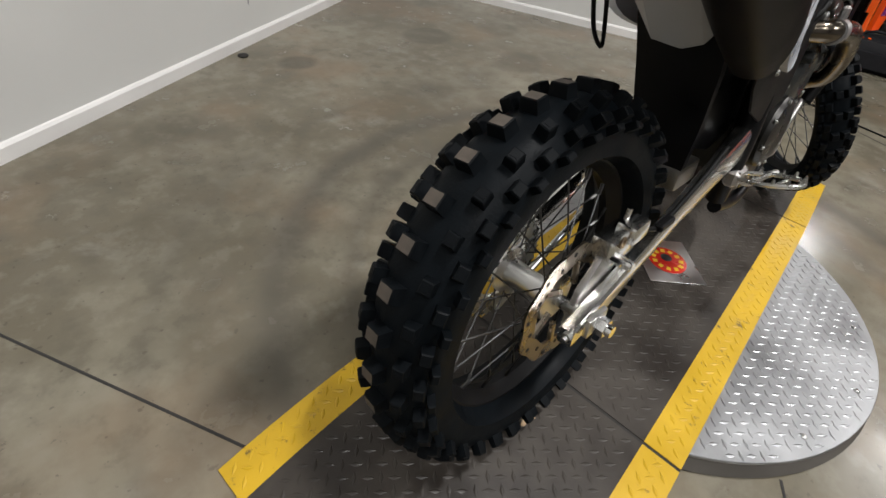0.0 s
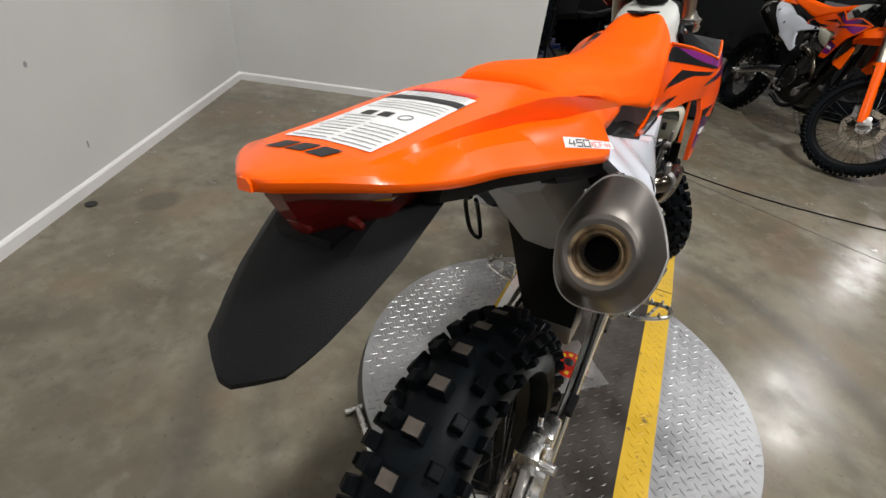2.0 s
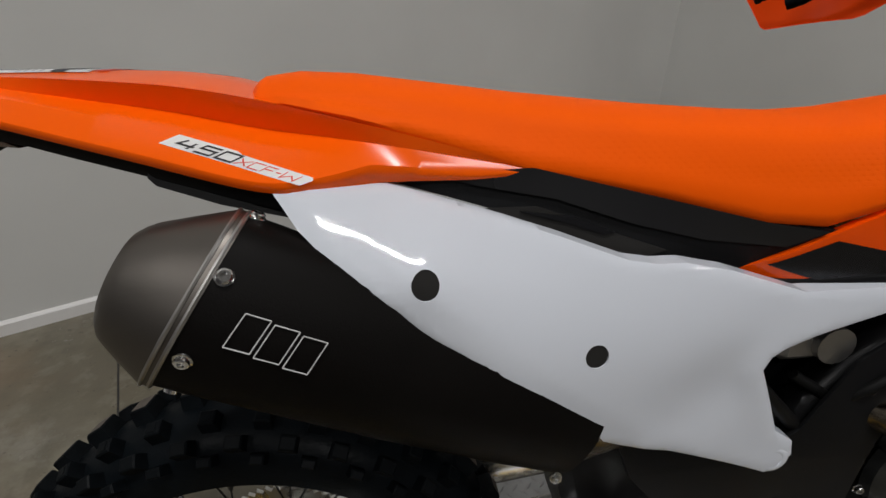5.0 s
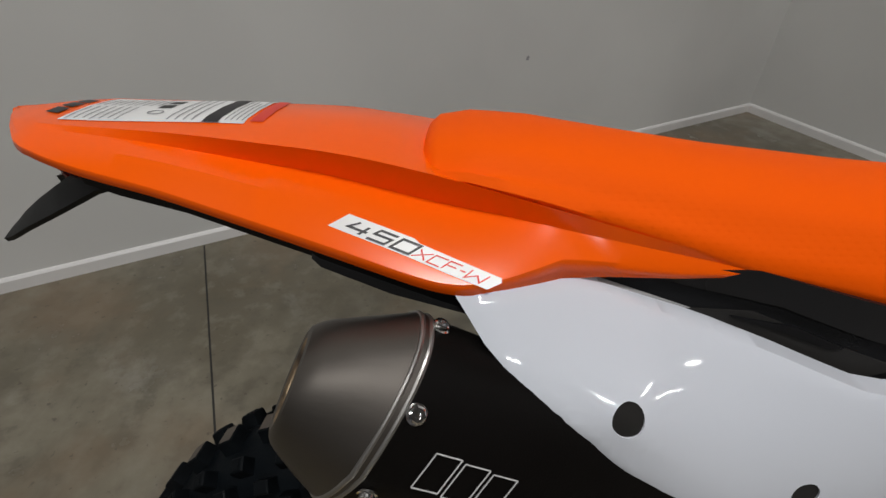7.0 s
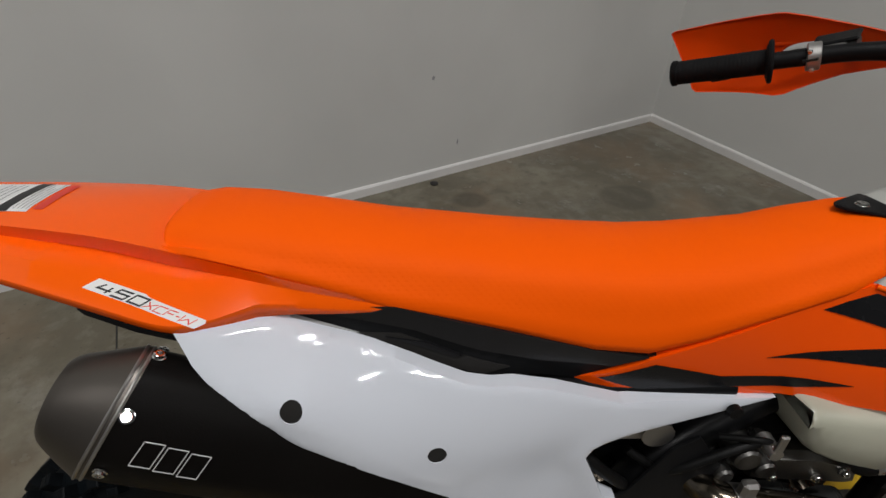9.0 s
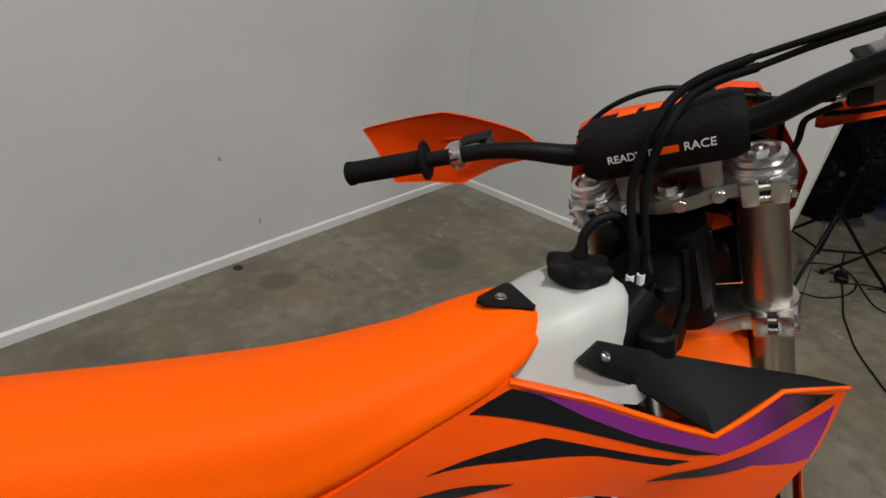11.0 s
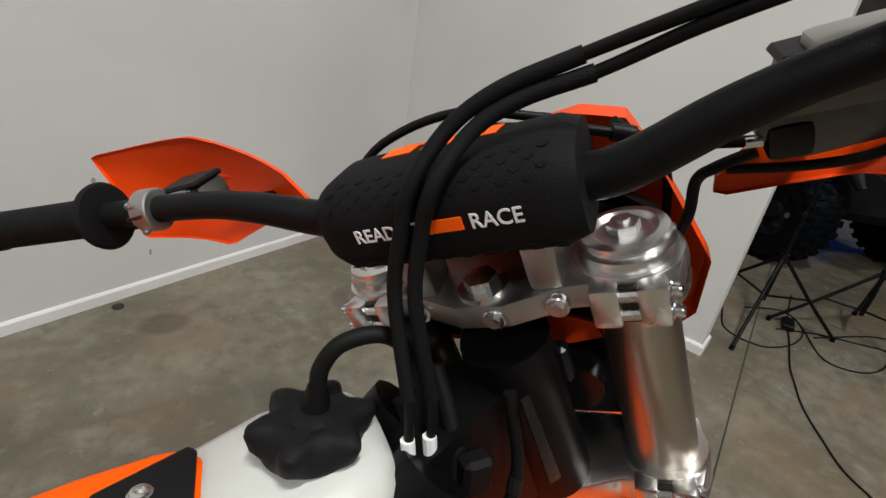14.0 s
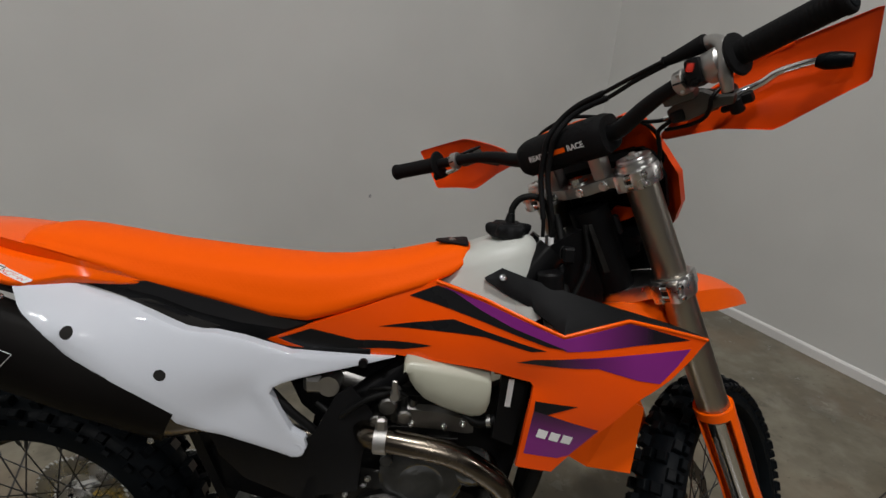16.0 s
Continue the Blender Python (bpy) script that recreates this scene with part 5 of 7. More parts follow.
part("panel_shield", prism([(0.402, 0.650), (0.420, 0.662), (0.500, 0.632), (0.560, 0.612), (0.600, 0.640), (0.640, 0.720), (0.668, 0.742), (0.708, 0.690), (0.690, 0.600), (0.680, 0.520), (0.560, 0.500), (0.470, 0.540), (0.425, 0.590)], (0, -0.106, 0), (1, 0, 0), (0, 0, 1), 0.005, 0.0015), "black", bike, "black heel guard")
# etched outline of the maker's mark on the can, as three plain slanted frames
for k in range(3):
    for w in range(4):
        a0, b0 = [(0.0, 0.0), (0.017, 0.0), (0.0225, 0.023), (0.0055, 0.023)][w]
        a1, b1 = [(0.017, 0.0), (0.0225, 0.023), (0.0055, 0.023), (0.0, 0.0)][w]
        pts = []
        for a, b in ((a0, b0), (a1, b1)):
            al, uu = 0.005 + 0.0200 * k + a, 0.004 + b - 0.0016 * k
            base = S_0 + S_AX * al + S_U * uu
            hv = 0.0625 - 0.026 * al
            v = hv * (1 - abs(uu / 0.070) ** 2.7) ** (1 / 2.7) * (1 - 0.36 * max(0.0, uu / 0.070) + 0.06 * min(0.0, uu / 0.070))
            pts.append(base + S_V * (v + 0.0005))
        part("etched_mark", cyl(pts[0], pts[1], 0.0005, seg=5), "etch", bike)
part("mid_pipe", tube([(0.418, -0.104, 0.654), (0.450, -0.084, 0.640), (0.52, -0.064, 0.61), (0.60, -0.064, 0.60), (0.66, -0.085, 0.62)], 0.0185, 14), "header", bike)

# -- inner mudguard, airbox and shock
part("airbox", loft([[Vector((x, y, z)) for y, z in ((-w, z0 + 0.07), (-w * 0.55, z0 + 0.012), (-w * 0.1, z0), (w * 0.45, z0 + 0.006), (w, z0 + 0.06), (w, z1), (-w, z1))] for x, w, z0, z1 in ((0.115, 0.078, 0.835, 0.91), (0.20, 0.086, 0.755, 0.90), (0.305, 0.086, 0.655, 0.870), (0.33, 0.070, 0.650, 0.84), (0.46, 0.066, 0.655, 0.80))]), "grey_plastic", bike, "grey airbox under the seat", sharp=18)
part("splash_guard", loft([[Vector((x, -w, z)), Vector((x, w, z)), Vector((x + 0.02, w, z)), Vector((x + 0.02, -w, z))] for x, w, z in ((0.312, 0.078, 0.70), (0.345, 0.074, 0.62), (0.372, 0.066, 0.52), (0.395, 0.052, 0.42))]), "black", bike, "black rubber splash guard", sharp=20)
part("guard_bolt", hexbolt((0.345, 0.048, 0.640), (-1, 0, 0.25), 0.010, 0.004), "steel", bike)
part("strap_clip", tube([(0.20, 0.095, 0.775), (0.235, 0.122, 0.745), (0.285, 0.137, 0.665), (0.325, 0.136, 0.628), (0.300, 0.128, 0.69), (0.25, 0.110, 0.745)], 0.004, 6), "black", bike, "black rubber strap loop")
part("shock_body", cyl((0.46, -0.01, 0.43), (0.44, -0.01, 0.66), 0.026, seg=20), "steel", bike)
part("linkage", box(0.44, -0.02, 0.40, 0.10, 0.07, 0.05, 0.010, 2), "cast", bike)

# -- frame, engine and pipes
for s in (-1, 1):
    part("frame_spar", tube([(1.02, s * 0.036, 0.99), (0.90, s * 0.050, 0.85), (0.76, s * 0.062, 0.755), (0.63, s * 0.078, 0.64), (0.58, s * 0.092, 0.44), (0.60, s * 0.085, 0.30)], [0.030, 0.027, 0.024, 0.026, 0.026, 0.022], 12), "frame", bike, "black frame tube")
    part("cradle_tube", tube([(1.06, s * 0.030, 0.88), (1.02, s * 0.055, 0.60), (0.95, s * 0.075, 0.32), (0.80, s * 0.085, 0.235), (0.62, s * 0.085, 0.27)], 0.016, 10), "frame", bike, "black frame tube")
    part("subframe_tube", tube([(0.70, s * 0.085, 0.80), (0.50, s * 0.080, 0.80), (0.30, s * 0.075, 0.86), (0.10, s * 0.070, 0.90)], 0.012, 8), "frame", bike)
part("steering_head", cyl(STEER @ Vector((0, 0, -0.120)), STEER @ Vector((0, 0, -0.285)), 0.036, seg=24), "frame", bike, "black steering head")
part("head_gusset", loft([[Vector(p) for p in ((x, -w, z0), (x, w, z0), (x, w, z1), (x, -w, z1))] for x, w, z0, z1 in ((0.93, 0.050, 0.82, 0.92), (1.00, 0.040, 0.84, 0.99), (1.07, 0.028, 0.86, 1.03), (1.13, 0.022, 0.84, 1.02))]), "frame", bike, sharp=20)
eng = part("engine_case", loft([[Vector((x, y, z)) for y, z in ((-w, z0 + 0.02), (-w * 0.7, z0), (w * 0.7, z0), (w, z0 + 0.02), (w, z1 - 0.02), (w * 0.7, z1), (-w * 0.7, z1), (-w, z1 - 0.02))] for x, w, z0, z1 in ((0.60, 0.07, 0.36, 0.50), (0.66, 0.095, 0.28, 0.54), (0.78, 0.10, 0.26, 0.53), (0.90, 0.085, 0.27, 0.48), (0.96, 0.05, 0.30, 0.42))]), "engine", bike, "grey cast engine cases", sharp=30)
part("clutch_cover", join(turned([(0, 0.082), (0.016, 0.082), (0.026, 0.074), (0.030, 0.060), (0.030, 0.0)], (0.735, -0.095, 0.435), (0, -1, 0), 30)), "engine", eng, "round clutch cover")
part("ignition_cover", turned([(0, 0.062), (0.016, 0.060), (0.024, 0.048), (0.026, 0.0)], (0.85, 0.08, 0.37), (0, 1, 0), 30), "cast", eng)
part("water_pump", join(turned([(0, 0.036), (0.018, 0.034), (0.026, 0.022), (0.028, 0)], (0.875, -0.085, 0.36), (0, -1, 0), 20), cyl((0.88, -0.10, 0.38), (0.96, -0.10, 0.46), 0.011)), "cast", eng, "cast water pump cover")
for k in range(8):
    a = 2 * math.pi * k / 8 + 0.2
    part("cover_bolt", hexbolt((0.735 + 0.076 * math.cos(a), -0.118, 0.435 + 0.076 * math.sin(a)), (0, -1, 0), 0.0055, 0.006), "steel", eng)
cylinder = part("cylinder", join(box(0.80, 0, 0.585, 0.125, 0.125, 0.14, 0.012), box(0.805, -0.005, 0.675, 0.145, 0.145, 0.07, 0.016, 2)), "engine", bike, "engine cylinder and head")
for k in range(5):
    part("fin", box(0.80, 0, 0.545 + 0.022 * k, 0.138, 0.137, 0.004, 0.001), "engine", cylinder)
part("head_cover", box(0.80, 0.0, 0.722, 0.13, 0.10, 0.03, 0.010, 2), "cast", cylinder)
for x, z, r in ((0.735, 0.705, 0.020), (0.715, 0.675, 0.014), (0.765, 0.685, 0.016)):
    part("fitting", join(cyl((x, -0.07, z), (x, -0.118, z), r, r * 0.85, seg=14, bevel=0.003), cyl((x + 0.012, -0.10, z + 0.01), (x + 0.016, -0.10, z + 0.030), r * 0.45, seg=10)), "cast_dark", cylinder)
part("head_casting", loft([[Vector((x, y, z)) for y, z in ((-0.112, z0 + 0.006), (-0.104, z0), (-0.06, z0), (-0.06, z1), (-0.100, z1), (-0.110, z1 - 0.007))] for x, z0, z1 in ((0.752, 0.664, 0.690), (0.770, 0.660, 0.706), (0.835, 0.655, 0.702), (0.880, 0.650, 0.688), (0.892, 0.652, 0.676))]), "cast_dark", cylinder, "ribbed grey cylinder head", sharp=30)
for x, z in ((0.778, 0.672), (0.838, 0.668), (0.872, 0.676)):
    part("head_bolt", hexbolt((x, -0.111, z), (0, -1, 0), 0.0065, 0.007), "steel", cylinder)
part("crank_cover", join(turned([(0, 0.082), (0.012, 0.080), (0.022, 0.066), (0.026, 0.042), (0.020, 0.030), (0.024, 0.0)], (0.800, -0.090, 0.548), (0, -1, 0), 36), turned([(0, 0.040), (0.020, 0.036), (0.030, 0.022), (0.032, 0.0)], (0.895, -0.085, 0.570), (0, -1, 0), 24), cyl((0.735, -0.09, 0.598), (0.735, -0.125, 0.598), 0.014, 0.012, seg=14, bevel=0.002)), "wrap", eng, "dark engine cover under glossy clear film")
part("throttle_body", join(cyl((0.69, -0.02, 0.70), (0.58, -0.02, 0.735), 0.032, seg=20), cyl((0.625, -0.06, 0.73), (0.625, -0.098, 0.73), 0.020, seg=16), box(0.60, -0.07, 0.725, 0.05, 0.04, 0.035, 0.008)), "cast", bike, "throttle body")
part("intake_boot", cyl((0.60, -0.02, 0.73), (0.52, -0.02, 0.755), 0.040, seg=20), "black", bike)
part("injector_hose", tube([(0.64, -0.10, 0.665), (0.66, -0.112, 0.69), (0.70, -0.115, 0.72), (0.74, -0.112, 0.735)], 0.006, 8), "cable", bike)
hd = part("exhaust_header", tube([(0.690, -0.100, 0.652), (0.708, -0.130, 0.654), (0.755, -0.140, 0.652), (0.858, -0.146, 0.633), (0.935, -0.142, 0.580), (0.965, -0.120, 0.520), (0.955, -0.06, 0.50), (0.915, 0.0, 0.55), (0.86, 0.01, 0.62)], 0.0215, 16), "header", bike, "heat-tinted exhaust header pipe")
part("pipe_clamp", join(cyl((0.716, -0.136, 0.653), (0.738, -0.138, 0.653), 0.0245, seg=20), box(0.727, -0.139, 0.686, 0.020, 0.014, 0.026, 0.004)), "cast", hd)
part("radiator", box(1.05, -0.090, 0.735, 0.034, 0.075, 0.21, 0.006), "engine", bike, "finned radiator")
part("radiator", box(1.05, 0.090, 0.735, 0.034, 0.075, 0.21, 0.006), "engine", bike, "finned radiator")
part("radiator_guard", panel([(0.985, 0.775), (0.965, 0.64), (0.925, 0.655), (0.93, 0.70), (0.935, 0.79)], lambda x, z: -0.120, 0.012, 0.03), "black", bike, "black radiator guard")
part("spec_label", panel([(0.947, 0.775), (0.957, 0.775), (0.953, 0.720), (0.943, 0.722)], lambda x, z: -0.122, 0.0006, 0.02, 0.001), "sticker", bike, "small white printed label")
part("coolant_hose", tube([(0.96, -0.11, 0.46), (1.0, -0.125, 0.55), (1.02, -0.125, 0.66)], 0.014, 10), "cable", bike)
part("radiator_cap", join(cyl((1.014, -0.076, 0.925), (1.010, -0.075, 0.962), 0.025, 0.023, seg=20, bevel=0.004), cyl((1.018, -0.076, 0.912), (1.014, -0.076, 0.928), 0.021, seg=20)), "black", bike, "black radiator filler cap")
part("filler_neck", cyl((1.050, -0.080, 0.84), (1.017, -0.076, 0.914), 0.032, 0.024, seg=20), "alu", bike)
part("coil", box(1.01, -0.035, 0.905, 0.03, 0.022, 0.07, 0.006), "black", bike)
for pts in ([(0.99, -0.03, 0.97), (1.02, -0.05, 0.93), (1.04, -0.045, 0.87), (1.0, -0.07, 0.80)], [(1.01, 0.02, 0.98), (1.05, -0.02, 0.93), (1.06, -0.05, 0.86)], [(0.96, -0.06, 0.90), (0.98, -0.09, 0.84), (0.97, -0.10, 0.76)]):
    part("wiring_loom", tube(pts, 0.008, 8), "cable", bike)

# -- foot pegs and side stand
for s in (-1, 1):
    peg = part("foot_peg", tube([(0.565, s * 0.118, 0.375), (0.553, s * 0.17, 0.386), (0.565, s * 0.215, 0.396), (0.585, s * 0.229, 0.398), (0.612, s * 0.215, 0.396), (0.622, s * 0.17, 0.386), (0.608, s * 0.118, 0.375)], 0.005, 6), "steel", bike, "toothed steel foot peg")
    for k in range(11):
        t = k / 10
        p = smooth_path([(0.565, s * 0.118, 0.380), (0.553, s * 0.17, 0.391), (0.565, s * 0.215, 0.401), (0.585, s * 0.229, 0.403), (0.612, s * 0.215, 0.401), (0.622, s * 0.17, 0.391), (0.608, s * 0.118, 0.380)], 4)[round(t * 24)]
        part("tooth", cyl(p, p + Vector((0, 0, 0.010)), 0.0045, 0.002, seg=5), "steel", peg)
    for y in (0.145, 0.18):
        part("cross_bar", cyl((0.560, s * y, 0.384), (0.615, s * (y + 0.018), 0.388), 0.0035, seg=6), "steel", peg)
    part("peg_mount", box(0.585, s * 0.106, 0.372, 0.06, 0.03, 0.04, 0.008), "cast", bike)
part("brake_pedal", tube([(0.60, -0.105, 0.36), (0.66, -0.125, 0.335), (0.74, -0.135, 0.33), (0.775, -0.150, 0.335)], 0.008, 8), "cast", bike)
part("gear_lever", tube([(0.70, 0.11, 0.37), (0.78, 0.125, 0.35), (0.80, 0.15, 0.352)], 0.007, 8), "cast", bike)
stand = part("side_stand", tube([(0.60, 0.10, 0.34), (0.65, 0.20, 0.18), (0.69, 0.285, 0.048)], 0.010, 10), "steel", bike, "folding steel side stand")
part("stand_foot", box(0.692, 0.290, 0.042, 0.055, 0.036, 0.006, 0.002), "steel", stand)

# -- fuel tank
TANK = [(0.78, 0.045, 0.915, 0.940), (0.83, 0.054, 0.90, 0.958), (0.862, 0.066, 0.885, 0.984), (0.91, 0.074, 0.875, 1.000), (0.95, 0.071, 0.87, 1.010), (0.975, 0.062, 0.87, 1.014), (0.990, 0.050, 0.88, 1.006), (0.998, 0.034, 0.90, 0.985)]
rows = []
for x, w, z0, z1 in TANK:
    rows.append([Vector((x, y, z)) for y, z in ((-w * 1.42, z0 - 0.012), (-w * 1.13, z0 + 0.35 * (z1 - z0)), (-w * 0.97, z1 - 0.030), (-w * 0.86, z1 - 0.012), (-w * 0.62, z1 - 0.003), (0, z1), (w * 0.62, z1 - 0.003), (w * 0.86, z1 - 0.012), (w * 0.97, z1 - 0.030), (w * 1.13, z0 + 0.35 * (z1 - z0)), (w * 1.42, z0 - 0.012))])
part("fuel_tank", loft(rows), "tank", bike, "milky translucent fuel tank", sharp=50)
for s in (-1, 1):
    bm = loft([[Vector((x, s * y, z)) for y, z in ((0.05, z0), (0.108, z0 + 0.001), (0.122, z0 + 0.006), (0.130, z0 + 0.014), (0.134, z0 + 0.5 * (z1 - z0)), (0.135, z1 - 0.016), (0.130, z1 - 0.006), (0.120, z1 - 0.001), (0.05, z1))] for x, z0, z1 in ((0.763, 0.792, 0.800), (0.766, 0.778, 0.804), (0.773, 0.759, 0.805), (0.783, 0.742, 0.805), (0.800, 0.724, 0.803), (0.832, 0.708, 0.799), (0.862, 0.698, 0.795), (0.884, 0.692, 0.791), (0.900, 0.694, 0.789), (0.910, 0.702, 0.787), (0.915, 0.718, 0.785))])
    part("tank_lobe", bm, "tank_low", bike, "lower tank lobe, fuel showing yellowish", sharp=75)
for s in (-1, 1):
    wing = panel([(0.870, 0.910), (0.900, 0.920), (0.945, 0.910), (0.985, 0.896), (1.005, 0.884), (0.985, 0.872), (0.930, 0.885), (0.870, 0.905)], lambda x, z: -0.078 - 0.24 * max(0.0, 0.928 - z) - 0.06 * max(0.0, x - 0.93), 0.004, 0.03)
    part("tank_wing", mirrored(wing) if s > 0 else wing, "tank", bike, sharp=60)
cap_o = Vector((0.940, -0.002, 1.007))
lobes = []
for a, r, wav in ((0.0, 0.0335, 0.0), (0.006, 0.0365, 0.004), (0.015, 0.0362, 0.0075), (0.0205, 0.0345, 0.0085), (0.0235, 0.0305, 0.008), (0.0245, 0.0255, 0.0065), (0.0225, 0.017, 0.001), (0.0245, 0.013, 0.0), (0.0248, 0.001, 0.0)):
    lobes.append([cap_o + Vector((0.10 * a + (r + wav * max(-0.5, math.cos(6 * t))) * math.cos(t), (r + wav * max(-0.5, math.cos(6 * t))) * math.sin(t), a)) for t in (2 * math.pi * k / 60 for k in range(60))])
tank_cap = part("tank_cap", loft(lobes), "grain", bike, "black lobed tank cap", sharp=40)
part("cap_nipple", cyl(cap_o + Vector((0.004, 0.004, 0.026)), cap_o + Vector((0.006, 0.004, 0.042)), 0.010, 0.007, seg=12), "black", tank_cap)
part("breather_hose", tube([cap_o + Vector((0.006, 0.004, 0.036)), (0.948, 0.004, 1.060), (0.962, 0.002, 1.078), (0.990, -0.002, 1.082), (1.012, -0.006, 1.062), (1.022, -0.010, 1.02), (1.03, -0.01, 0.95)], 0.0062, 10), "cable", bike)

# -- radiator shrouds with their graphics
SHROUD = [(0.506, 0.81), (0.594, 0.85), (0.682, 0.883), (0.812, 0.936), (0.896, 0.919), (0.978, 0.894), (1.02, 0.881), (1.073, 0.898), (1.123, 0.911), (1.185, 0.9), (1.255, 0.884), (1.23, 0.855), (1.198, 0.824), (1.171, 0.803), (1.144, 0.783), (1.089, 0.715), (1.025, 0.629), (0.964, 0.633), (0.974, 0.73), (0.982, 0.785), (0.976, 0.792), (0.903, 0.799), (0.826, 0.801), (0.745, 0.799), (0.663, 0.793), (0.585, 0.785)]
SHROUD_Y = spline_surface([(0.508, 0.811, -0.08), (0.537, 0.82, -0.091), (0.595, 0.843, -0.095), (0.584, 0.786, -0.088), (0.717, 0.854, -0.095), (0.768, 0.909, -0.082), (0.814, 0.932, -0.081), (0.845, 0.879, -0.11), (0.811, 0.832, -0.116), (0.755, 0.799, -0.098), (0.916, 0.792, -0.14), (0.951, 0.827, -0.158), (0.994, 0.856, -0.17), (1.019, 0.879, -0.171), (1.026, 0.861, -0.1765), (0.982, 0.784, -0.16), (0.985, 0.764, -0.169), (1.051, 0.768, -0.186), (1.125, 0.914, -0.164), (1.254, 0.884, -0.166), (1.19, 0.812, -0.188), (1.056, 0.664, -0.174), (0.967, 0.636, -0.166)])
GRAPHICS = [
    ("purple_rise", [(0.821, 0.929), (0.897, 0.913), (0.978, 0.89), (1.019, 0.877), (1.074, 0.893), (1.123, 0.907), (1.147, 0.903), (1.225, 0.884), (1.139, 0.874), (1.074, 0.864), (1.026, 0.858), (0.983, 0.872), (0.938, 0.883), (0.888, 0.901)], 0.0011),
    ("black_gloss", [(0.765, 0.908), (0.814, 0.929), (0.844, 0.922), (0.888, 0.901), (0.938, 0.883), (0.983, 0.872), (1.026, 0.86), (0.994, 0.862), (0.898, 0.882)], 0.0016),
    ("black_gloss", [(0.715, 0.852), (0.844, 0.878), (0.898, 0.868), (0.994, 0.854), (0.971, 0.849), (0.899, 0.858)], 0.0011),
    ("purple_fall", [(0.951, 0.826), (0.977, 0.836), (1.04, 0.848), (1.13, 0.859), (1.226, 0.87), (1.206, 0.845), (1.177, 0.815), (1.142, 0.819), (1.076, 0.835), (1.008, 0.829)], 0.0011),
    ("black_gloss", [(0.535, 0.819), (0.594, 0.842), (0.673, 0.824), (0.809, 0.829), (0.76, 0.813), (0.586, 0.802)], 0.0011),
    ("black_gloss", [(0.985, 0.763), (1.051, 0.766), (1.005, 0.743), (0.984, 0.746)], 0.0016),
    ("purple_foot", [(0.984, 0.746), (1.005, 0.743), (1.09, 0.724), (1.05, 0.666), (1.032, 0.659), (0.975, 0.662)], 0.0011),
] + [("white_ink", [(0.9915 + 0.0205 * k, 0.6985 - 0.003 * k), (1.007 + 0.0205 * k, 0.6955 - 0.003 * k), (1.0105 + 0.0205 * k, 0.7115 - 0.003 * k), (0.995 + 0.0205 * k, 0.7145 - 0.003 * k)], 0.0019) for k in range(3)]
for flip in (False, True):
    bm = panel(SHROUD, SHROUD_Y, 0.010, 0.022)
    sh = part("shroud", mirrored(bm) if flip else bm, "orange_film_shaded", bike, "orange radiator shroud with black and purple graphics", sharp=40)
    for mat_name, poly, lift in GRAPHICS:
        g = panel(poly, SHROUD_Y, 0.0005, 0.022, lift)
        part("graphic", mirrored(g) if flip else g, mat_name, sh, "plain white mark" if mat_name == "white_ink" else "black film" if mat_name == "black_gloss" else "purple film fading to black", sharp=40)
    # raised orange lip along the shroud's upper edge, and the lower fin behind it
    sgn = 1 if flip else -1
    lip = [Vector((x, sgn * (abs(SHROUD_Y(x, z)) + 0.001), z)) for x, z in [(0.812, 0.936), (0.896, 0.919), (0.978, 0.894), (1.02, 0.881), (1.073, 0.898), (1.123, 0.911), (1.185, 0.9), (1.254, 0.885)]]
    part("lip", tube(lip, 0.0030, 6, 1), "orange", sh)
    fin = bmesh.new()
    face = [Vector((x, sgn * y, z)) for x, y, z in ((1.060, 0.118, 0.628), (1.110, 0.118, 0.690), (1.162, 0.128, 0.748), (1.190, 0.128, 0.733), (1.184, 0.130, 0.599), (1.101, 0.134, 0.613))]
    outer = [fin.verts.new(p) for p in face]
    inner = [fin.verts.new(p - Vector((0, sgn * 0.005, 0))) for p in face]
    for loop in ((0, 1, 5), (1, 2, 5), (2, 3, 4, 5)):
        fin.faces.new([outer[k] for k in loop])
        fin.faces.new([inner[k] for k in reversed(loop)])
    for k in range(6):
        fin.faces.new((outer[k], inner[k], inner[k - 1], outer[k - 1]))
    bmesh.ops.recalc_face_normals(fin, faces=fin.faces)
    part("air_fin", fin, "orange_matt", sh, sharp=8)
    # black top trim
    top = [(0.895, 0.085, 0.948), (0.925, 0.080, 0.965), (0.969, 0.086, 0.951), (1.04, 0.099, 0.932), (1.12, 0.125, 0.917), (1.20, 0.147, 0.902), (1.253, 0.163, 0.888)]
    low = [(0.899, 0.089, 0.944), (0.925, 0.094, 0.928), (0.984, 0.087, 0.893), (1.02, 0.17, 0.883), (1.123, 0.164, 0.913), (1.185, 0.165, 0.902), (1.254, 0.165, 0.887)]
    rows = [[Vector((a[0], sgn * a[1], a[2])), Vector(((a[0] + b[0]) / 2, sgn * ((a[1] + b[1]) / 2 + 0.004), (a[2] + b[2]) / 2)), Vector((b[0], sgn * b[1], b[2])), Vector((b[0], sgn * (b[1] - 0.006), b[2] - 0.003)), Vector((a[0], sgn * (a[1] - 0.006), a[2] - 0.003))] for a, b in zip(smooth_path(top, 1), smooth_path(low, 1))]
    tr_ob = part("shroud_trim", loft(rows), "grain", bike, "grained black trim over the shroud", sharp=40)
    part("trim_bolt", hexbolt((0.926, sgn * 0.090, 0.950), (0.1, sgn * 0.7, 0.7), 0.0065, 0.004), "chrome", tr_ob)

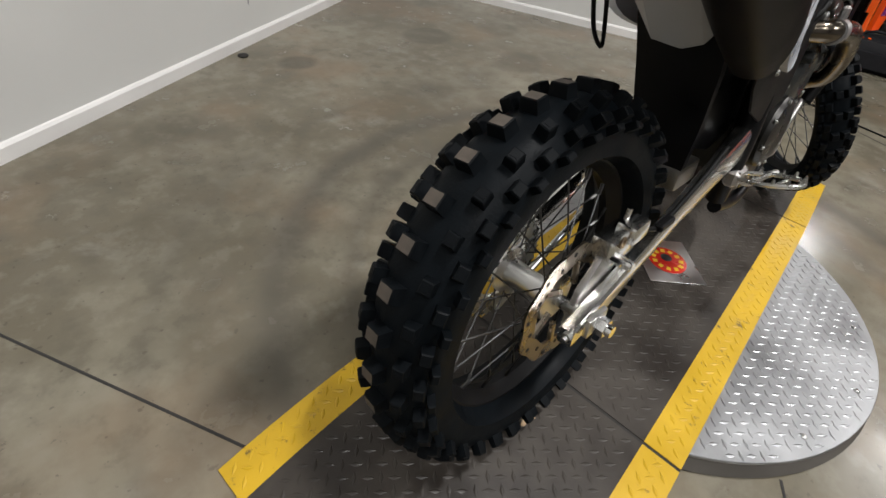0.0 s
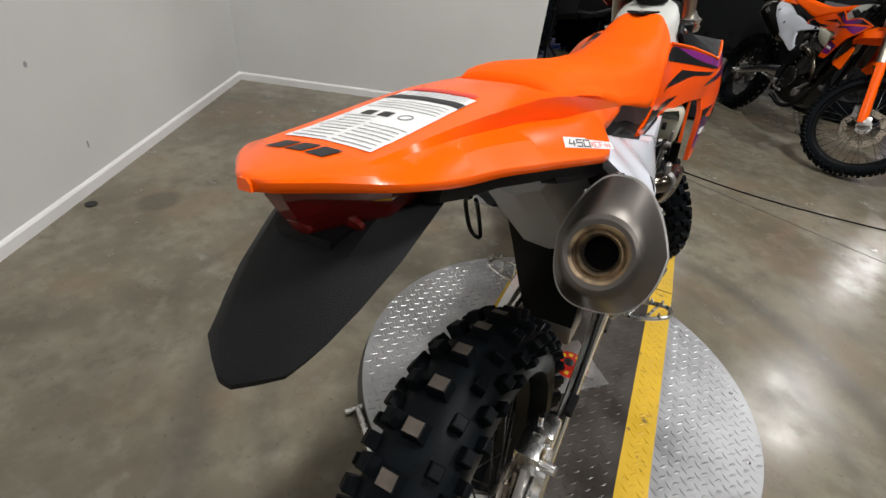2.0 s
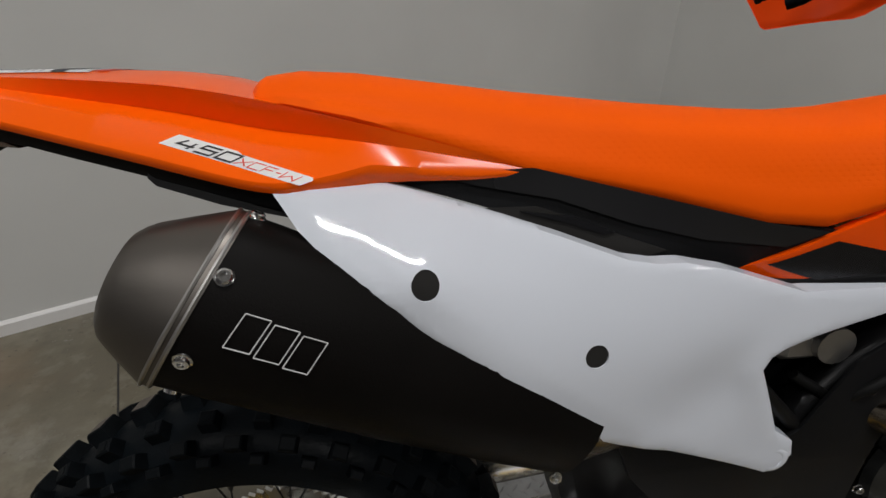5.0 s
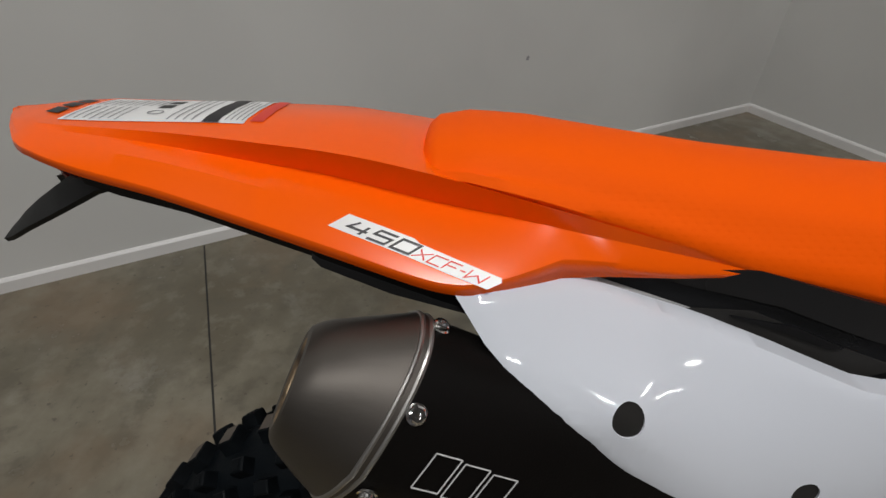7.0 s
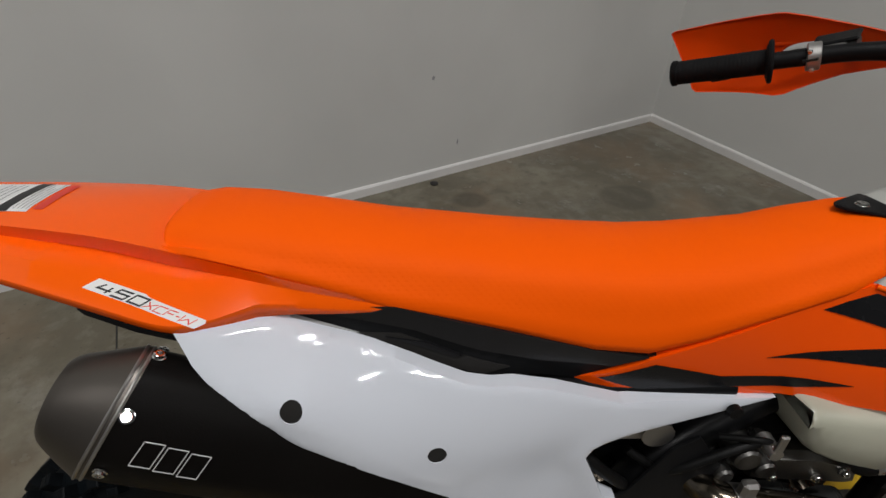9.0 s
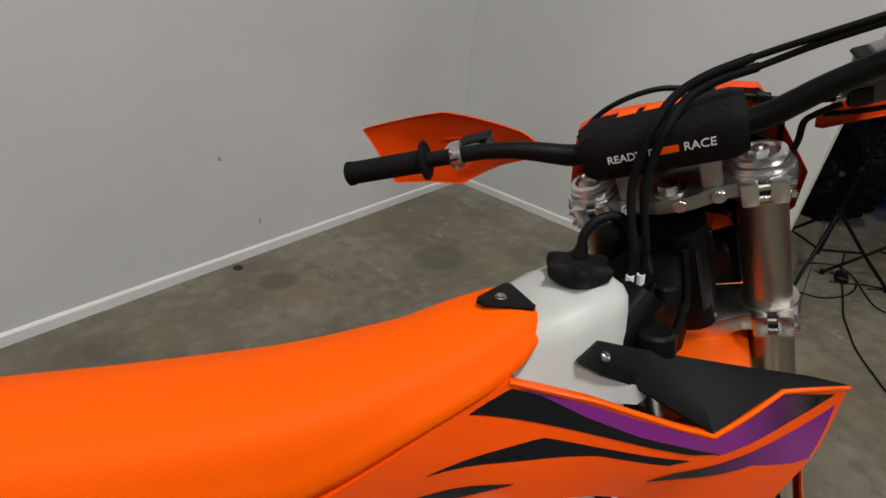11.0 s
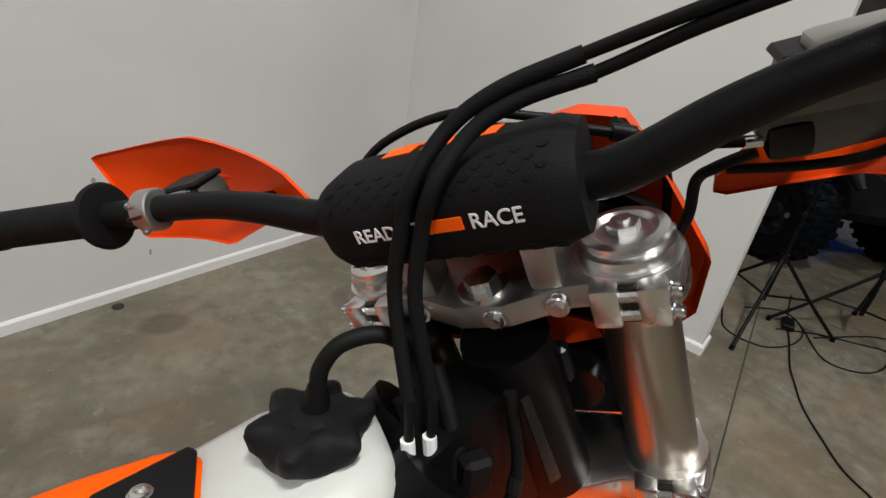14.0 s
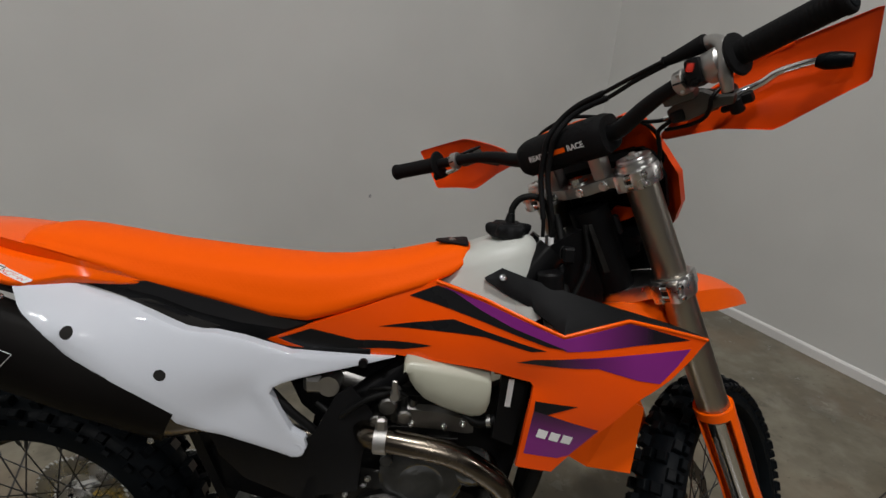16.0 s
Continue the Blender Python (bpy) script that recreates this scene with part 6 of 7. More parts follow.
# -- front end, built in the steering's frame
def steer_part(name, bm, material, parent=None, label="", sharp=35.0):
    return part(name, move(bm, STEER), material, parent or bike, label, sharp)


FX, FY = 0.028, 0.097
BAR = [(0.0, 0.0, 0.0), (0.0, 0.07, 0.0), (-0.001, 0.105, 0.002), (-0.007, 0.155, 0.023), (-0.013, 0.195, 0.036), (-0.022, 0.25, 0.046), (-0.057, 0.407, 0.070)]
bar = steer_part("handlebar", tube([(x, -y, z) for x, y, z in BAR[:0:-1]] + BAR, [0.011, 0.011, 0.011, 0.0125, 0.0142, 0.0145, 0.0145, 0.0145, 0.0142, 0.0125, 0.011, 0.011, 0.011], 16), "black", bike, "black tapered handlebar")


def bar_at(y):
    """The bar's centre and direction at a distance y from its middle."""
    path = smooth_path(BAR, 8)
    s = 1 if y >= 0 else -1
    ys = [p.y for p in path]
    p = Vector([float(np.interp(abs(y), ys, [q[k] for q in path])) for k in range(3)])
    q = Vector([float(np.interp(abs(y) + 0.01, ys, [w[k] for w in path])) for k in range(3)]) if abs(y) < 0.39 else p + (path[-1] - path[-3]).normalized() * 0.01
    d = (q - p).normalized()
    return Vector((p.x, s * p.y, p.z)), Vector((d.x, s * d.y, d.z))


for s in (-1, 1):
    p, d = bar_at(s * 0.298)
    end = bar_at(s * 0.407)[0]
    n = (end - p).length
    ribs = [(0.0, 0.0165)]
    k = 0.004
    while k < n - 0.008:
        ribs += [(k, 0.0165), (k + 0.0012, 0.0162), (k + 0.0026, 0.0162), (k + 0.0038, 0.0165)]
        k += 0.0048
    grip = steer_part("grip", turned(ribs + [(n - 0.004, 0.0178), (n + 0.002, 0.0178), (n + 0.004, 0.015)], p, d, 24), "grip", bike, "ribbed black rubber grip", sharp=60)
    steer_part("flange", turned([(-0.0075, 0.017), (-0.0068, 0.0265), (-0.0045, 0.0285), (-0.0015, 0.0275), (0.0015, 0.019)], p, d, 32), "grip", grip)
    steer_part("end_plug", turned([(n + 0.0042, 0.013), (n + 0.005, 0.012)], p, d, 18), "rubber", grip)
    steer_part("plug_mark", turned([(n + 0.0052, 0.006), (n + 0.0058, 0.005)], p, d, 10), "white_ink", grip)
    # clutch and brake perches with levers
    p, d = bar_at(s * (0.250 if s > 0 else 0.220))
    perch = steer_part("lever_perch", join(turned([(-0.0075, 0.0162), (-0.0065, 0.0176), (0.0065, 0.0176), (0.0075, 0.0162)], p, d, 24), box(p.x + 0.022, p.y - s * 0.010, p.z - 0.004, 0.030, 0.044, 0.020, 0.005, 2)), "cast", bike, "clamped lever perch")
    steer_part("reservoir", box(p.x + 0.030, p.y - s * 0.019, p.z - (0.008 if s > 0 else 0.017), 0.030, 0.046, 0.026, 0.006, 2), "cast_dull", perch)
    steer_part("reservoir_lid", box(p.x + 0.030, p.y - s * 0.019, p.z + (0.0070 if s > 0 else -0.0020), 0.032, 0.048, 0.005, 0.002), "black", perch)
    for dz in (0.012, -0.012):
        steer_part("clamp_bolt", hexbolt(p + Vector((-0.0145, 0, dz)), (-1, 0, 0), 0.0030, 0.003), "steel", perch)
    # black bar in place of the shade in the clamp's slit
    steer_part("clamp_slit_shade", box(p.x - 0.012, p.y, p.z + 0.002, 0.0135, 0.0165, 0.0026), "soot_hole_black", perch)
    p2, dip = bar_at(s * 0.36)[0], 0.040 if s > 0 else 0.062
    run = [p + Vector((0.040, s * 0.002, -0.002)), p + Vector((0.056, s * 0.035, -0.006)), (p2.x + 0.086, s * 0.315, p2.z - dip), (p2.x + 0.084, s * 0.378, p2.z - dip - 0.002)]
    if s < 0:
        run = [(0.052, -0.246, -0.010), (0.062, -0.264, -0.009), (0.068, -0.288, -0.006), (0.070, -0.309, 0.001), (0.068, -0.330, 0.002), (0.066, -0.351, 0.001), (0.064, -0.372, -0.004)]
    lever = steer_part("lever", tube(run, [0.0075, 0.0068, 0.0055, 0.006] if s > 0 else [0.0075, 0.0070, 0.0060, 0.0058, 0.0055, 0.0052, 0.0050], 10), "chrome", bike, "polished lever")
    tip = [(p2.x + 0.085, s * 0.352, p2.z - dip - 0.001), (p2.x + 0.0845, s * 0.372, p2.z - dip - 0.002), (p2.x + 0.084, s * 0.392, p2.z - dip - 0.003)]
    if s < 0:
        tip = [(0.0655, -0.354, 0.001), (0.0645, -0.364, -0.003), (0.0640, -0.376, -0.007), (0.0630, -0.390, -0.012)]
    steer_part("lever_tip", tube(tip, [0.0080, 0.0100, 0.0085] if s > 0 else [0.0078, 0.0112, 0.0112, 0.0088], 14), "rubber", lever)
    # hand guards: open orange shields
    G = [(0.459, 0.089), (0.452, 0.0905), (0.312, 0.079), (0.300, 0.076), (0.245, 0.051), (0.181, 0.027), (0.152, 0.006), (0.150, -0.004), (0.158, -0.009), (0.235, -0.022), (0.308, -0.041), (0.322, -0.041), (0.430, -0.012), (0.435, -0.006)]
    gs = spline_surface([(0.459, 0.089, 0.086), (0.432, -0.01, 0.068), (0.318, -0.04, 0.076), (0.312, 0.078, 0.092), (0.181, 0.027, 0.060), (0.150, 0.0, 0.040), (0.33, 0.02, 0.106), (0.25, 0.01, 0.088), (0.40, 0.04, 0.092)])
    shield = G if s > 0 else [(0.15 + (a - 0.15) * 0.89, b * 0.8 - 0.034 - 0.007 * max(0.0, 1 - abs(a - 0.306) / 0.05) * (b < 0)) for a, b in G]
    bm = panel(shield, gs, 0.004, 0.02, side=1)
    for v in bm.verts:
        v.co = Vector((v.co.y, s * v.co.x, v.co.z))
    bmesh.ops.recalc_face_normals(bm, faces=bm.faces)
    guard = steer_part("hand_guard", bm, "orange_shade", bike, "orange open hand guard", sharp=40)
    steer_part("guard_mount", tube([bar_at(s * 0.205)[0], (0.030, s * 0.212, 0.018), (0.078, s * 0.225, 0.0)], 0.007, 8), "black", guard)
    steer_part("guard_rib", tube([(0.080, s * 0.215, 0.004), (0.100, s * 0.28, 0.022), (0.103, s * 0.33, 0.030)], 0.003, 6), "orange_shade", guard)
# brake cylinder under the bar: cast barrel, black rubber cap, banjo bolt, switch lead
brake = steer_part("brake_cylinder", join(prism([(-0.172, 0.004), (-0.171, -0.006), (-0.193, -0.021), (-0.226, -0.017), (-0.240, -0.014), (-0.262, -0.016), (-0.266, -0.004), (-0.244, 0.002), (-0.228, 0.016), (-0.206, 0.020)], (0.021, 0, 0), (0, 1, 0), (0, 0, 1), 0.020, 0.004), cyl((0.034, -0.180, -0.008), (0.034, -0.240, -0.006), 0.0125, seg=20, bevel=0.002)), "cast_dull", bike, "cast aluminium brake master cylinder")
steer_part("end_cap", box(0.026, -0.186, -0.009, 0.018, 0.022, 0.020, 0.006, 2), "black_gloss", brake)
steer_part("banjo_bolt", cyl((0.022, -0.166, -0.0065), (0.022, -0.174, -0.007), 0.0030, seg=10), "chrome", brake)
steer_part("lever_pivot", join(cyl((0.040, -0.253, 0.002), (0.062, -0.255, 0.000), 0.0085, seg=14, bevel=0.002), cyl((0.046, -0.257, -0.012), (0.050, -0.258, -0.034), 0.0100, seg=14, bevel=0.002), box(0.052, -0.243, -0.024, 0.012, 0.014, 0.010, 0.003)), "black", brake, "black lever pivot and adjuster")
steer_part("brake_switch", box(0.054, -0.272, -0.018, 0.018, 0.016, 0.014, 0.004, 2), "black", brake)
steer_part("brake_line", tube([(0.026, -0.172, -0.014), (0.030, -0.152, -0.022), (0.040, -0.142, -0.034), (0.044, -0.136, -0.060), (0.046, -0.122, -0.090), (0.044, -0.108, -0.120)], 0.0036, 12), "cable", brake)
steer_part("lead", tube([(0.030, -0.252, 0.012), (0.014, -0.240, 0.004), (0.013, -0.233, -0.012), (0.020, -0.218, -0.024), (0.028, -0.190, -0.028), (0.034, -0.158, -0.026)], 0.0030, 12), "cable", brake)
# throttle: housing, twin cables, kill switch
p, d = bar_at(-0.270)
elbow = [(-0.043, -0.277, 0.014), (-0.0455, -0.279, 0.030), (-0.0415, -0.281, 0.050), (-0.029, -0.2800, 0.067), (-0.013, -0.2690, 0.077), (-0.008, -0.2540, 0.0795)]
thr = steer_part("throttle_housing", join(turned([(-0.015, 0.0165), (-0.013, 0.0215), (0.007, 0.0225), (0.012, 0.0175)], p, d, 28), tube(elbow, [0.0070, 0.0085, 0.0092, 0.0095, 0.0095, 0.0096], 16), box(-0.020, -0.266, 0.052, 0.018, 0.022, 0.030, 0.007, 2)), "cast", bike, "cast throttle housing")
steer_part("housing_screw", hexbolt((-0.0335, -0.262, 0.058), (-1, 0.25, 0.3), 0.0052, 0.004), "steel", thr)
steer_part("collar", turned([(0.0, 0.0165), (0.018, 0.0160)], p + d * 0.012, d, 20), "alu", thr)
steer_part("cable_boot", tube([(-0.008, -0.2575, 0.0795), (-0.008, -0.2535, 0.0795), (-0.0085, -0.246, 0.079), (-0.010, -0.222, 0.0772), (-0.011, -0.202, 0.0760)], [0.0118, 0.0126, 0.0116, 0.0090, 0.0068], 16), "grip", thr, "ribbed rubber boot")
steer_part("boot_lip", turned([(-0.001, 0.0068), (-0.001, 0.0080), (0.002, 0.0080), (0.002, 0.0068)], (-0.011, -0.202, 0.0760), (0, 1, 0), 16), "grip", thr)
q, d2 = bar_at(-0.2445)
sw = steer_part("kill_switch", move(box(0, 0, 0, 0.034, 0.021, 0.038, 0.007, 2), pose(q.x - 0.012, q.y, q.z + 0.004, 0, 12, 0)), "black", bike, "black switch block")
steer_part("switch_button", move(box(0, 0, 0, 0.003, 0.0095, 0.0120, 0.003, 2), pose(q.x - 0.0275, q.y + 0.001, q.z + 0.014, 25, 12, 0)), "red_ink", sw, "orange-red button")
steer_part("switch_rocker", box(q.x - 0.0300, q.y - 0.001, q.z - 0.006, 0.003, 0.012, 0.010, 0.003), "black_gloss", sw)


def from_steer(x, y, z):
    return STEER @ Vector((x, y, z))


# twin throttle cables run from the boot over the pad and drop to the tank
for k, (run, drop) in enumerate((
    ([(0.003, -0.096, 0.066), (-0.005, -0.052, 0.062), (-0.016, -0.020, 0.051), (-0.038, 0.004, 0.030), (-0.046, 0.020, 0.002), (-0.056, 0.036, -0.036)], [(1.000, -0.027, 1.045), (1.002, -0.028, 1.003), (1.000, -0.032, 0.96), (0.992, -0.050, 0.90), (0.97, -0.06, 0.85)]),
    ([(0.001, -0.100, 0.056), (-0.006, -0.060, 0.054), (-0.018, -0.032, 0.046), (-0.041, -0.011, 0.028), (-0.047, 0.006, 0.000), (-0.057, 0.022, -0.040)], [(1.016, -0.030, 1.045), (1.018, -0.029, 1.003), (1.014, -0.036, 0.96), (1.000, -0.054, 0.90), (0.98, -0.065, 0.85)]))):
    upper = [from_steer(*q) for q in run]
    start = from_steer(-0.010, -0.2050, 0.0780 - 0.0058 * k)
    part("throttle_cable", tube([start, from_steer(-0.004, -0.150, 0.0725 - 0.0070 * k)] + upper + [Vector(q) for q in drop], 0.0036, 10), "cable", bike, "black throttle cable")
    part("cable_sleeve", tube(upper + [Vector(drop[0])], 0.0050, 10), "grip", bike)
    c = Vector(drop[1])
    part("cable_tag", cyl(c + Vector((-0.0012, 0, 0.010)), c + Vector((0.001, 0, -0.010)), 0.0052, seg=10), "sticker", bike, "white cable tag")
# bar pad with its words
pad_rows = []
for y in np.linspace(-0.086, 0.088, 15):
    e = 1.0 - 0.10 * max(0, (abs(y) - 0.070) / 0.014) ** 2
    pad_rows.append([Vector((e * (0.043 * math.copysign(abs(math.cos(t)) ** 0.72, math.cos(t))) + 0.004, y, e * 0.0345 * math.copysign(abs(math.sin(t)) ** 0.72, math.sin(t)) + 0.0005)) for t in (2 * math.pi * k / 36 for k in range(36))])
pad = steer_part("bar_pad", loft(pad_rows), "grip", bike, "black foam handlebar pad with printed slogan", sharp=50)
for j, t in enumerate(math.radians(v) for v in (118, 129, 140, 151, 208, 219, 230, 241)):
    ct, st = abs(math.cos(t)) ** 0.72, math.copysign(abs(math.sin(t)) ** 0.72, math.sin(t))
    ct2, st2 = abs(math.cos(t + 0.05)) ** 0.72, math.copysign(abs(math.sin(t + 0.05)) ** 0.72, math.sin(t + 0.05))
    along = Vector((-0.043 * (ct2 - ct), 0, 0.0345 * (st2 - st))).normalized()
    for k in range(10):
        bump = prism([(-0.0034, -0.0014), (0.0034, -0.0014), (0.0026, 0.0004), (0.0, 0.0016), (-0.0026, 0.0004)], (-0.043 * ct + 0.004, -0.070 + 0.0150 * k + 0.0075 * (j % 2), 0.0345 * st + 0.0005), (0, 1, 0), along, 0.0009)
        for v in bump.verts:
            v.co -= along.cross(Vector((0, 1, 0))) * -0.0004
        steer_part("pad_bump", bump, "grip", pad)


def pad_text(txt, y0, size, mat_name, name):
    bm = lettering(txt, size, 0.0003, 0.00012)
    for v in bm.verts:
        v.co = Vector((-0.0394 - v.co.z, y0 - v.co.x * 0.92, -0.002 + v.co.y))
    bmesh.ops.recalc_face_normals(bm, faces=bm.faces)
    steer_part(name, bm, mat_name, pad, sharp=20)


pad_text("READY TO", 0.0570, 0.0136, "white_ink", "slogan")
pad_text("RACE", -0.0240, 0.0140, "white_ink", "slogan")
steer_part("slogan_bar", box(-0.0395, -0.0075, 0.0025, 0.0008, 0.024, 0.0085), "orange_matt", pad, "orange bar")
for k in range(3):
    steer_part("pad_mark", prism([(0.0, 0.0), (0.022, 0.0), (0.025, 0.014), (0.003, 0.014)], (0.006, 0.044 - 0.030 * k, 0.0352), (0, -1, 0), (1, 0, 0), 0.0008), "orange_matt", pad, "plain orange mark")
# triple clamps, fork legs, guards
top = [(0.062, 0.0), (0.060, 0.07), (0.064, 0.105), (0.060, 0.128), (0.020, 0.132), (-0.006, 0.126), (-0.006, 0.098), (-0.008, 0.06), (-0.025, 0.018), (-0.025, -0.018), (-0.008, -0.06), (-0.006, -0.098), (-0.006, -0.126), (0.020, -0.132), (0.060, -0.128), (0.064, -0.105), (0.060, -0.07)]
tc = steer_part("upper_clamp", prism(top, (0, 0, -0.092), (1, 0, 0), (0, 1, 0), 0.020, 0.003), "cast", bike, "cast aluminium upper fork clamp")
steer_part("lower_clamp", prism([(x * 1.02, y) for x, y in top], (0, 0, -0.315), (1, 0, 0), (0, 1, 0), 0.030, 0.003), "alu", bike, "machined lower fork clamp")
steer_part("stem_nut", join(cyl((-0.004, 0, -0.072), (-0.004, 0, -0.060), 0.013, seg=6), cyl((-0.004, 0, -0.073), (-0.004, 0, -0.068), 0.019, seg=24)), "steel", tc, "polished stem nut")
for s in (-1, 1):
    steer_part("bar_mount", box(0.006, s * 0.047, -0.048, 0.034, 0.024, 0.050, 0.006, 2), "cast", tc)
    leg = steer_part("fork_leg", turned([(-0.60, 0.0275), (-0.585, 0.0295), (-0.565, 0.0295), (-0.55, 0.0285), (-0.33, 0.0290), (-0.30, 0.0290), (-0.115, 0.0275), (-0.070, 0.0275)], (FX, s * FY, 0), (0, 0, 1), 32), "anod", bike, "bronze-grey fork tube")
    cap_ob = steer_part("fork_cap", join(turned([(-0.072, 0.0315), (-0.066, 0.0325), (-0.062, 0.0315), (-0.060, 0.0280), (-0.057, 0.0295), (-0.054, 0.0285), (-0.053, 0.022), (-0.056, 0.018), (-0.056, 0.0)], (FX, s * FY, 0), (0, 0, 1), 32), cyl((FX, s * FY, -0.057), (FX, s * FY, -0.049), 0.011, seg=6), cyl((FX, s * FY, -0.050), (FX, s * FY, -0.046), 0.005, seg=10)), "alu", leg, "turned fork cap")
    for z0, h in ((-0.104, 0.034), (-0.322, 0.042)):
        cl = steer_part("clamp_ring", hoop([(0, 0.0280), (h, 0.0280), (h, 0.0355), (h * 0.8, 0.0372), (h * 0.2, 0.0372), (0, 0.0355)], (FX, s * FY, z0), (0, 0, 1), 32), "alu", leg)
        for dy in (-0.0145, 0.0145):
            steer_part("pinch_ear", box(FX - 0.036, s * FY + dy, z0 + h / 2, 0.020, 0.019, h * 0.92, 0.004, 2), "alu", leg)
        # dark block fills the gap between the ears in place of its shade
        steer_part("ear_gap_shade", box(FX - 0.034, s * FY, z0 + h / 2, 0.014, 0.012, h * 0.8), "engine", leg)
        for dz in (0.25, 0.75):
            steer_part("pinch_bolt", hexbolt((FX - 0.037, s * (FY + 0.023), z0 + h * dz), (-0.2, s, 0), 0.0058, 0.008), "chrome", leg)
        for dz in (0.28, 0.72):
            steer_part("pinch_shank", cyl((FX - 0.040, s * FY - 0.007, z0 + h * dz), (FX - 0.040, s * FY + 0.007, z0 + h * dz), 0.0046, seg=10), "steel", leg)
    steer_part("slider", cyl((FX, s * FY, -0.59), (FX, s * FY, -0.93), 0.0235, seg=24), "chrome", bike, "polished fork slider")
    steer_part("axle_lug", join(box(FX + 0.024, s * FY, -0.945, 0.070, 0.036, 0.06, 0.008, 2), cyl((0.053, s * (FY - 0.03), -0.952), (0.053, s * (FY + 0.024), -0.952), 0.019, seg=20)), "cast", bike, "cast axle lug")
    rows = []
    for z, r in ((-0.575, 0.036), (-0.62, 0.036), (-0.75, 0.034), (-0.90, 0.037), (-0.955, 0.030)):
        ring = [Vector((FX + r * math.cos(a), s * (FY + r * math.sin(a)), z)) for a in (radians(-118 + 236 * k / 12) for k in range(13))]
        ring += [Vector((FX + (r - 0.004) * math.cos(a), s * (FY + (r - 0.004) * math.sin(a)), z)) for a in (radians(118 - 236 * k / 12) for k in range(13))]
        rows.append(ring)
    steer_part("fork_guard", loft(rows), "orange", bike, "orange fork guard", sharp=50)
    steer_part("guard_ring", hoop([(0, 0.0300), (0.018, 0.0300), (0.018, 0.0365), (0, 0.0365)], (FX, s * FY, -0.590), (0, 0, 1), 28), "orange", bike)
steer_part("front_axle", cyl((0.053, -0.135, -0.952), (0.053, 0.125, -0.952), 0.010), "chrome", bike)
steer_part("front_caliper", box(-0.005, 0.062, -0.845, 0.05, 0.05, 0.085, 0.010, 2), "cast", bike)
steer_part("front_hose", tube([(-0.005, 0.08, -0.81), (0.03, 0.135, -0.66), (0.07, 0.13, -0.40), (0.064, 0.06, -0.15), (0.060, -0.02, -0.135), (0.044, -0.108, -0.120)], 0.0036, 12), "cable", bike)
# front mudguard
rows = []
for x, z, w, hgt in ((-0.155, -0.385, 0.030, 0.004), (-0.12, -0.345, 0.056, 0.014), (-0.06, -0.330, 0.066, 0.020), (0.02, -0.330, 0.070, 0.022), (0.10, -0.345, 0.078, 0.020), (0.20, -0.387, 0.086, 0.024), (0.30, -0.442, 0.088, 0.022), (0.37, -0.490, 0.082, 0.018), (0.425, -0.540, 0.070, 0.012), (0.466, -0.574, 0.044, 0.004)):
    rows.append([Vector((x, y * w, z + q * hgt)) for y, q in ((-1, -3.2), (-0.97, -1.0), (-0.62, 0.5), (-0.3, 1), (0.3, 1), (0.62, 0.5), (0.97, -1.0), (1, -3.2))] + [Vector((x, y * w * 0.95, z + q * hgt - 0.004)) for y, q in ((0.98, -3.0), (0.6, 0.2), (-0.6, 0.2), (-0.98, -3.0))])
steer_part("front_mudguard", loft(rows), "orange_matt", bike, "orange front mudguard", sharp=32)
# number plate / lamp mask
MASK = [(0.0, 0.002), (0.075, 0.014), (0.106, 0.006), (0.122, -0.03), (0.148, -0.110), (0.135, -0.165), (0.105, -0.205), (0.06, -0.245), (0.0, -0.255)]
mask = MASK + [(-y, z) for y, z in MASK[-2:0:-1]]
ms = spline_surface([(0, 0.02, 0.105), (0.12, -0.01, 0.088), (-0.12, -0.01, 0.088), (0.148, -0.11, 0.080), (-0.148, -0.11, 0.080), (0, -0.25, 0.170), (0, -0.12, 0.155), (0.1, -0.2, 0.11), (-0.1, -0.2, 0.11)])
bm = panel(mask, ms, 0.022, 0.02, side=1)
for v in bm.verts:
    v.co = Vector((v.co.y, v.co.x, v.co.z))
bmesh.ops.recalc_face_normals(bm, faces=bm.faces)
steer_part("headlamp_mask", bm, "orange_shade", bike, "orange headlamp mask", sharp=45)
# black sheet added behind the mask so that its hollow reads dark
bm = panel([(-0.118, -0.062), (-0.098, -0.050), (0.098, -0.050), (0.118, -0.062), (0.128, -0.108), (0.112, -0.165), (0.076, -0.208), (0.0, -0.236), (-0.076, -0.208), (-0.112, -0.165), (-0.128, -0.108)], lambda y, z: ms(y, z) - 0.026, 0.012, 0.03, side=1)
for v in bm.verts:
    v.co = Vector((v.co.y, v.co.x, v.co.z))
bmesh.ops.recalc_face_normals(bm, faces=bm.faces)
steer_part("mask_filler", bm, "black", bike, "black filler sheet that darkens the back of the mask", sharp=45)
steer_part("headlamp", join(turned([(0, 0.055), (0.03, 0.06), (0.05, 0.05)], (0.09, 0, -0.17), (1, 0, -0.1), 24), box(0.088, 0, -0.125, 0.04, 0.17, 0.15, 0.012)), "black", bike, "black back of the headlamp")
for pts in ([(0.05, -0.10, 0.012), (0.075, -0.125, -0.03), (0.080, -0.120, -0.085), (0.06, -0.10, -0.10)], [(0.06, -0.06, 0.020), (0.050, 0.0, 0.042), (0.040, 0.06, 0.036), (0.03, 0.10, 0.010)], [(0.040, -0.02, 0.030), (0.042, -0.06, 0.020), (0.044, -0.09, 0.010), (0.044, -0.124, -0.004), (0.040, -0.150, -0.010), (0.030, -0.174, -0.010)]):
    steer_part("front_loom", tube(pts, 0.0034, 8), "cable", bike)
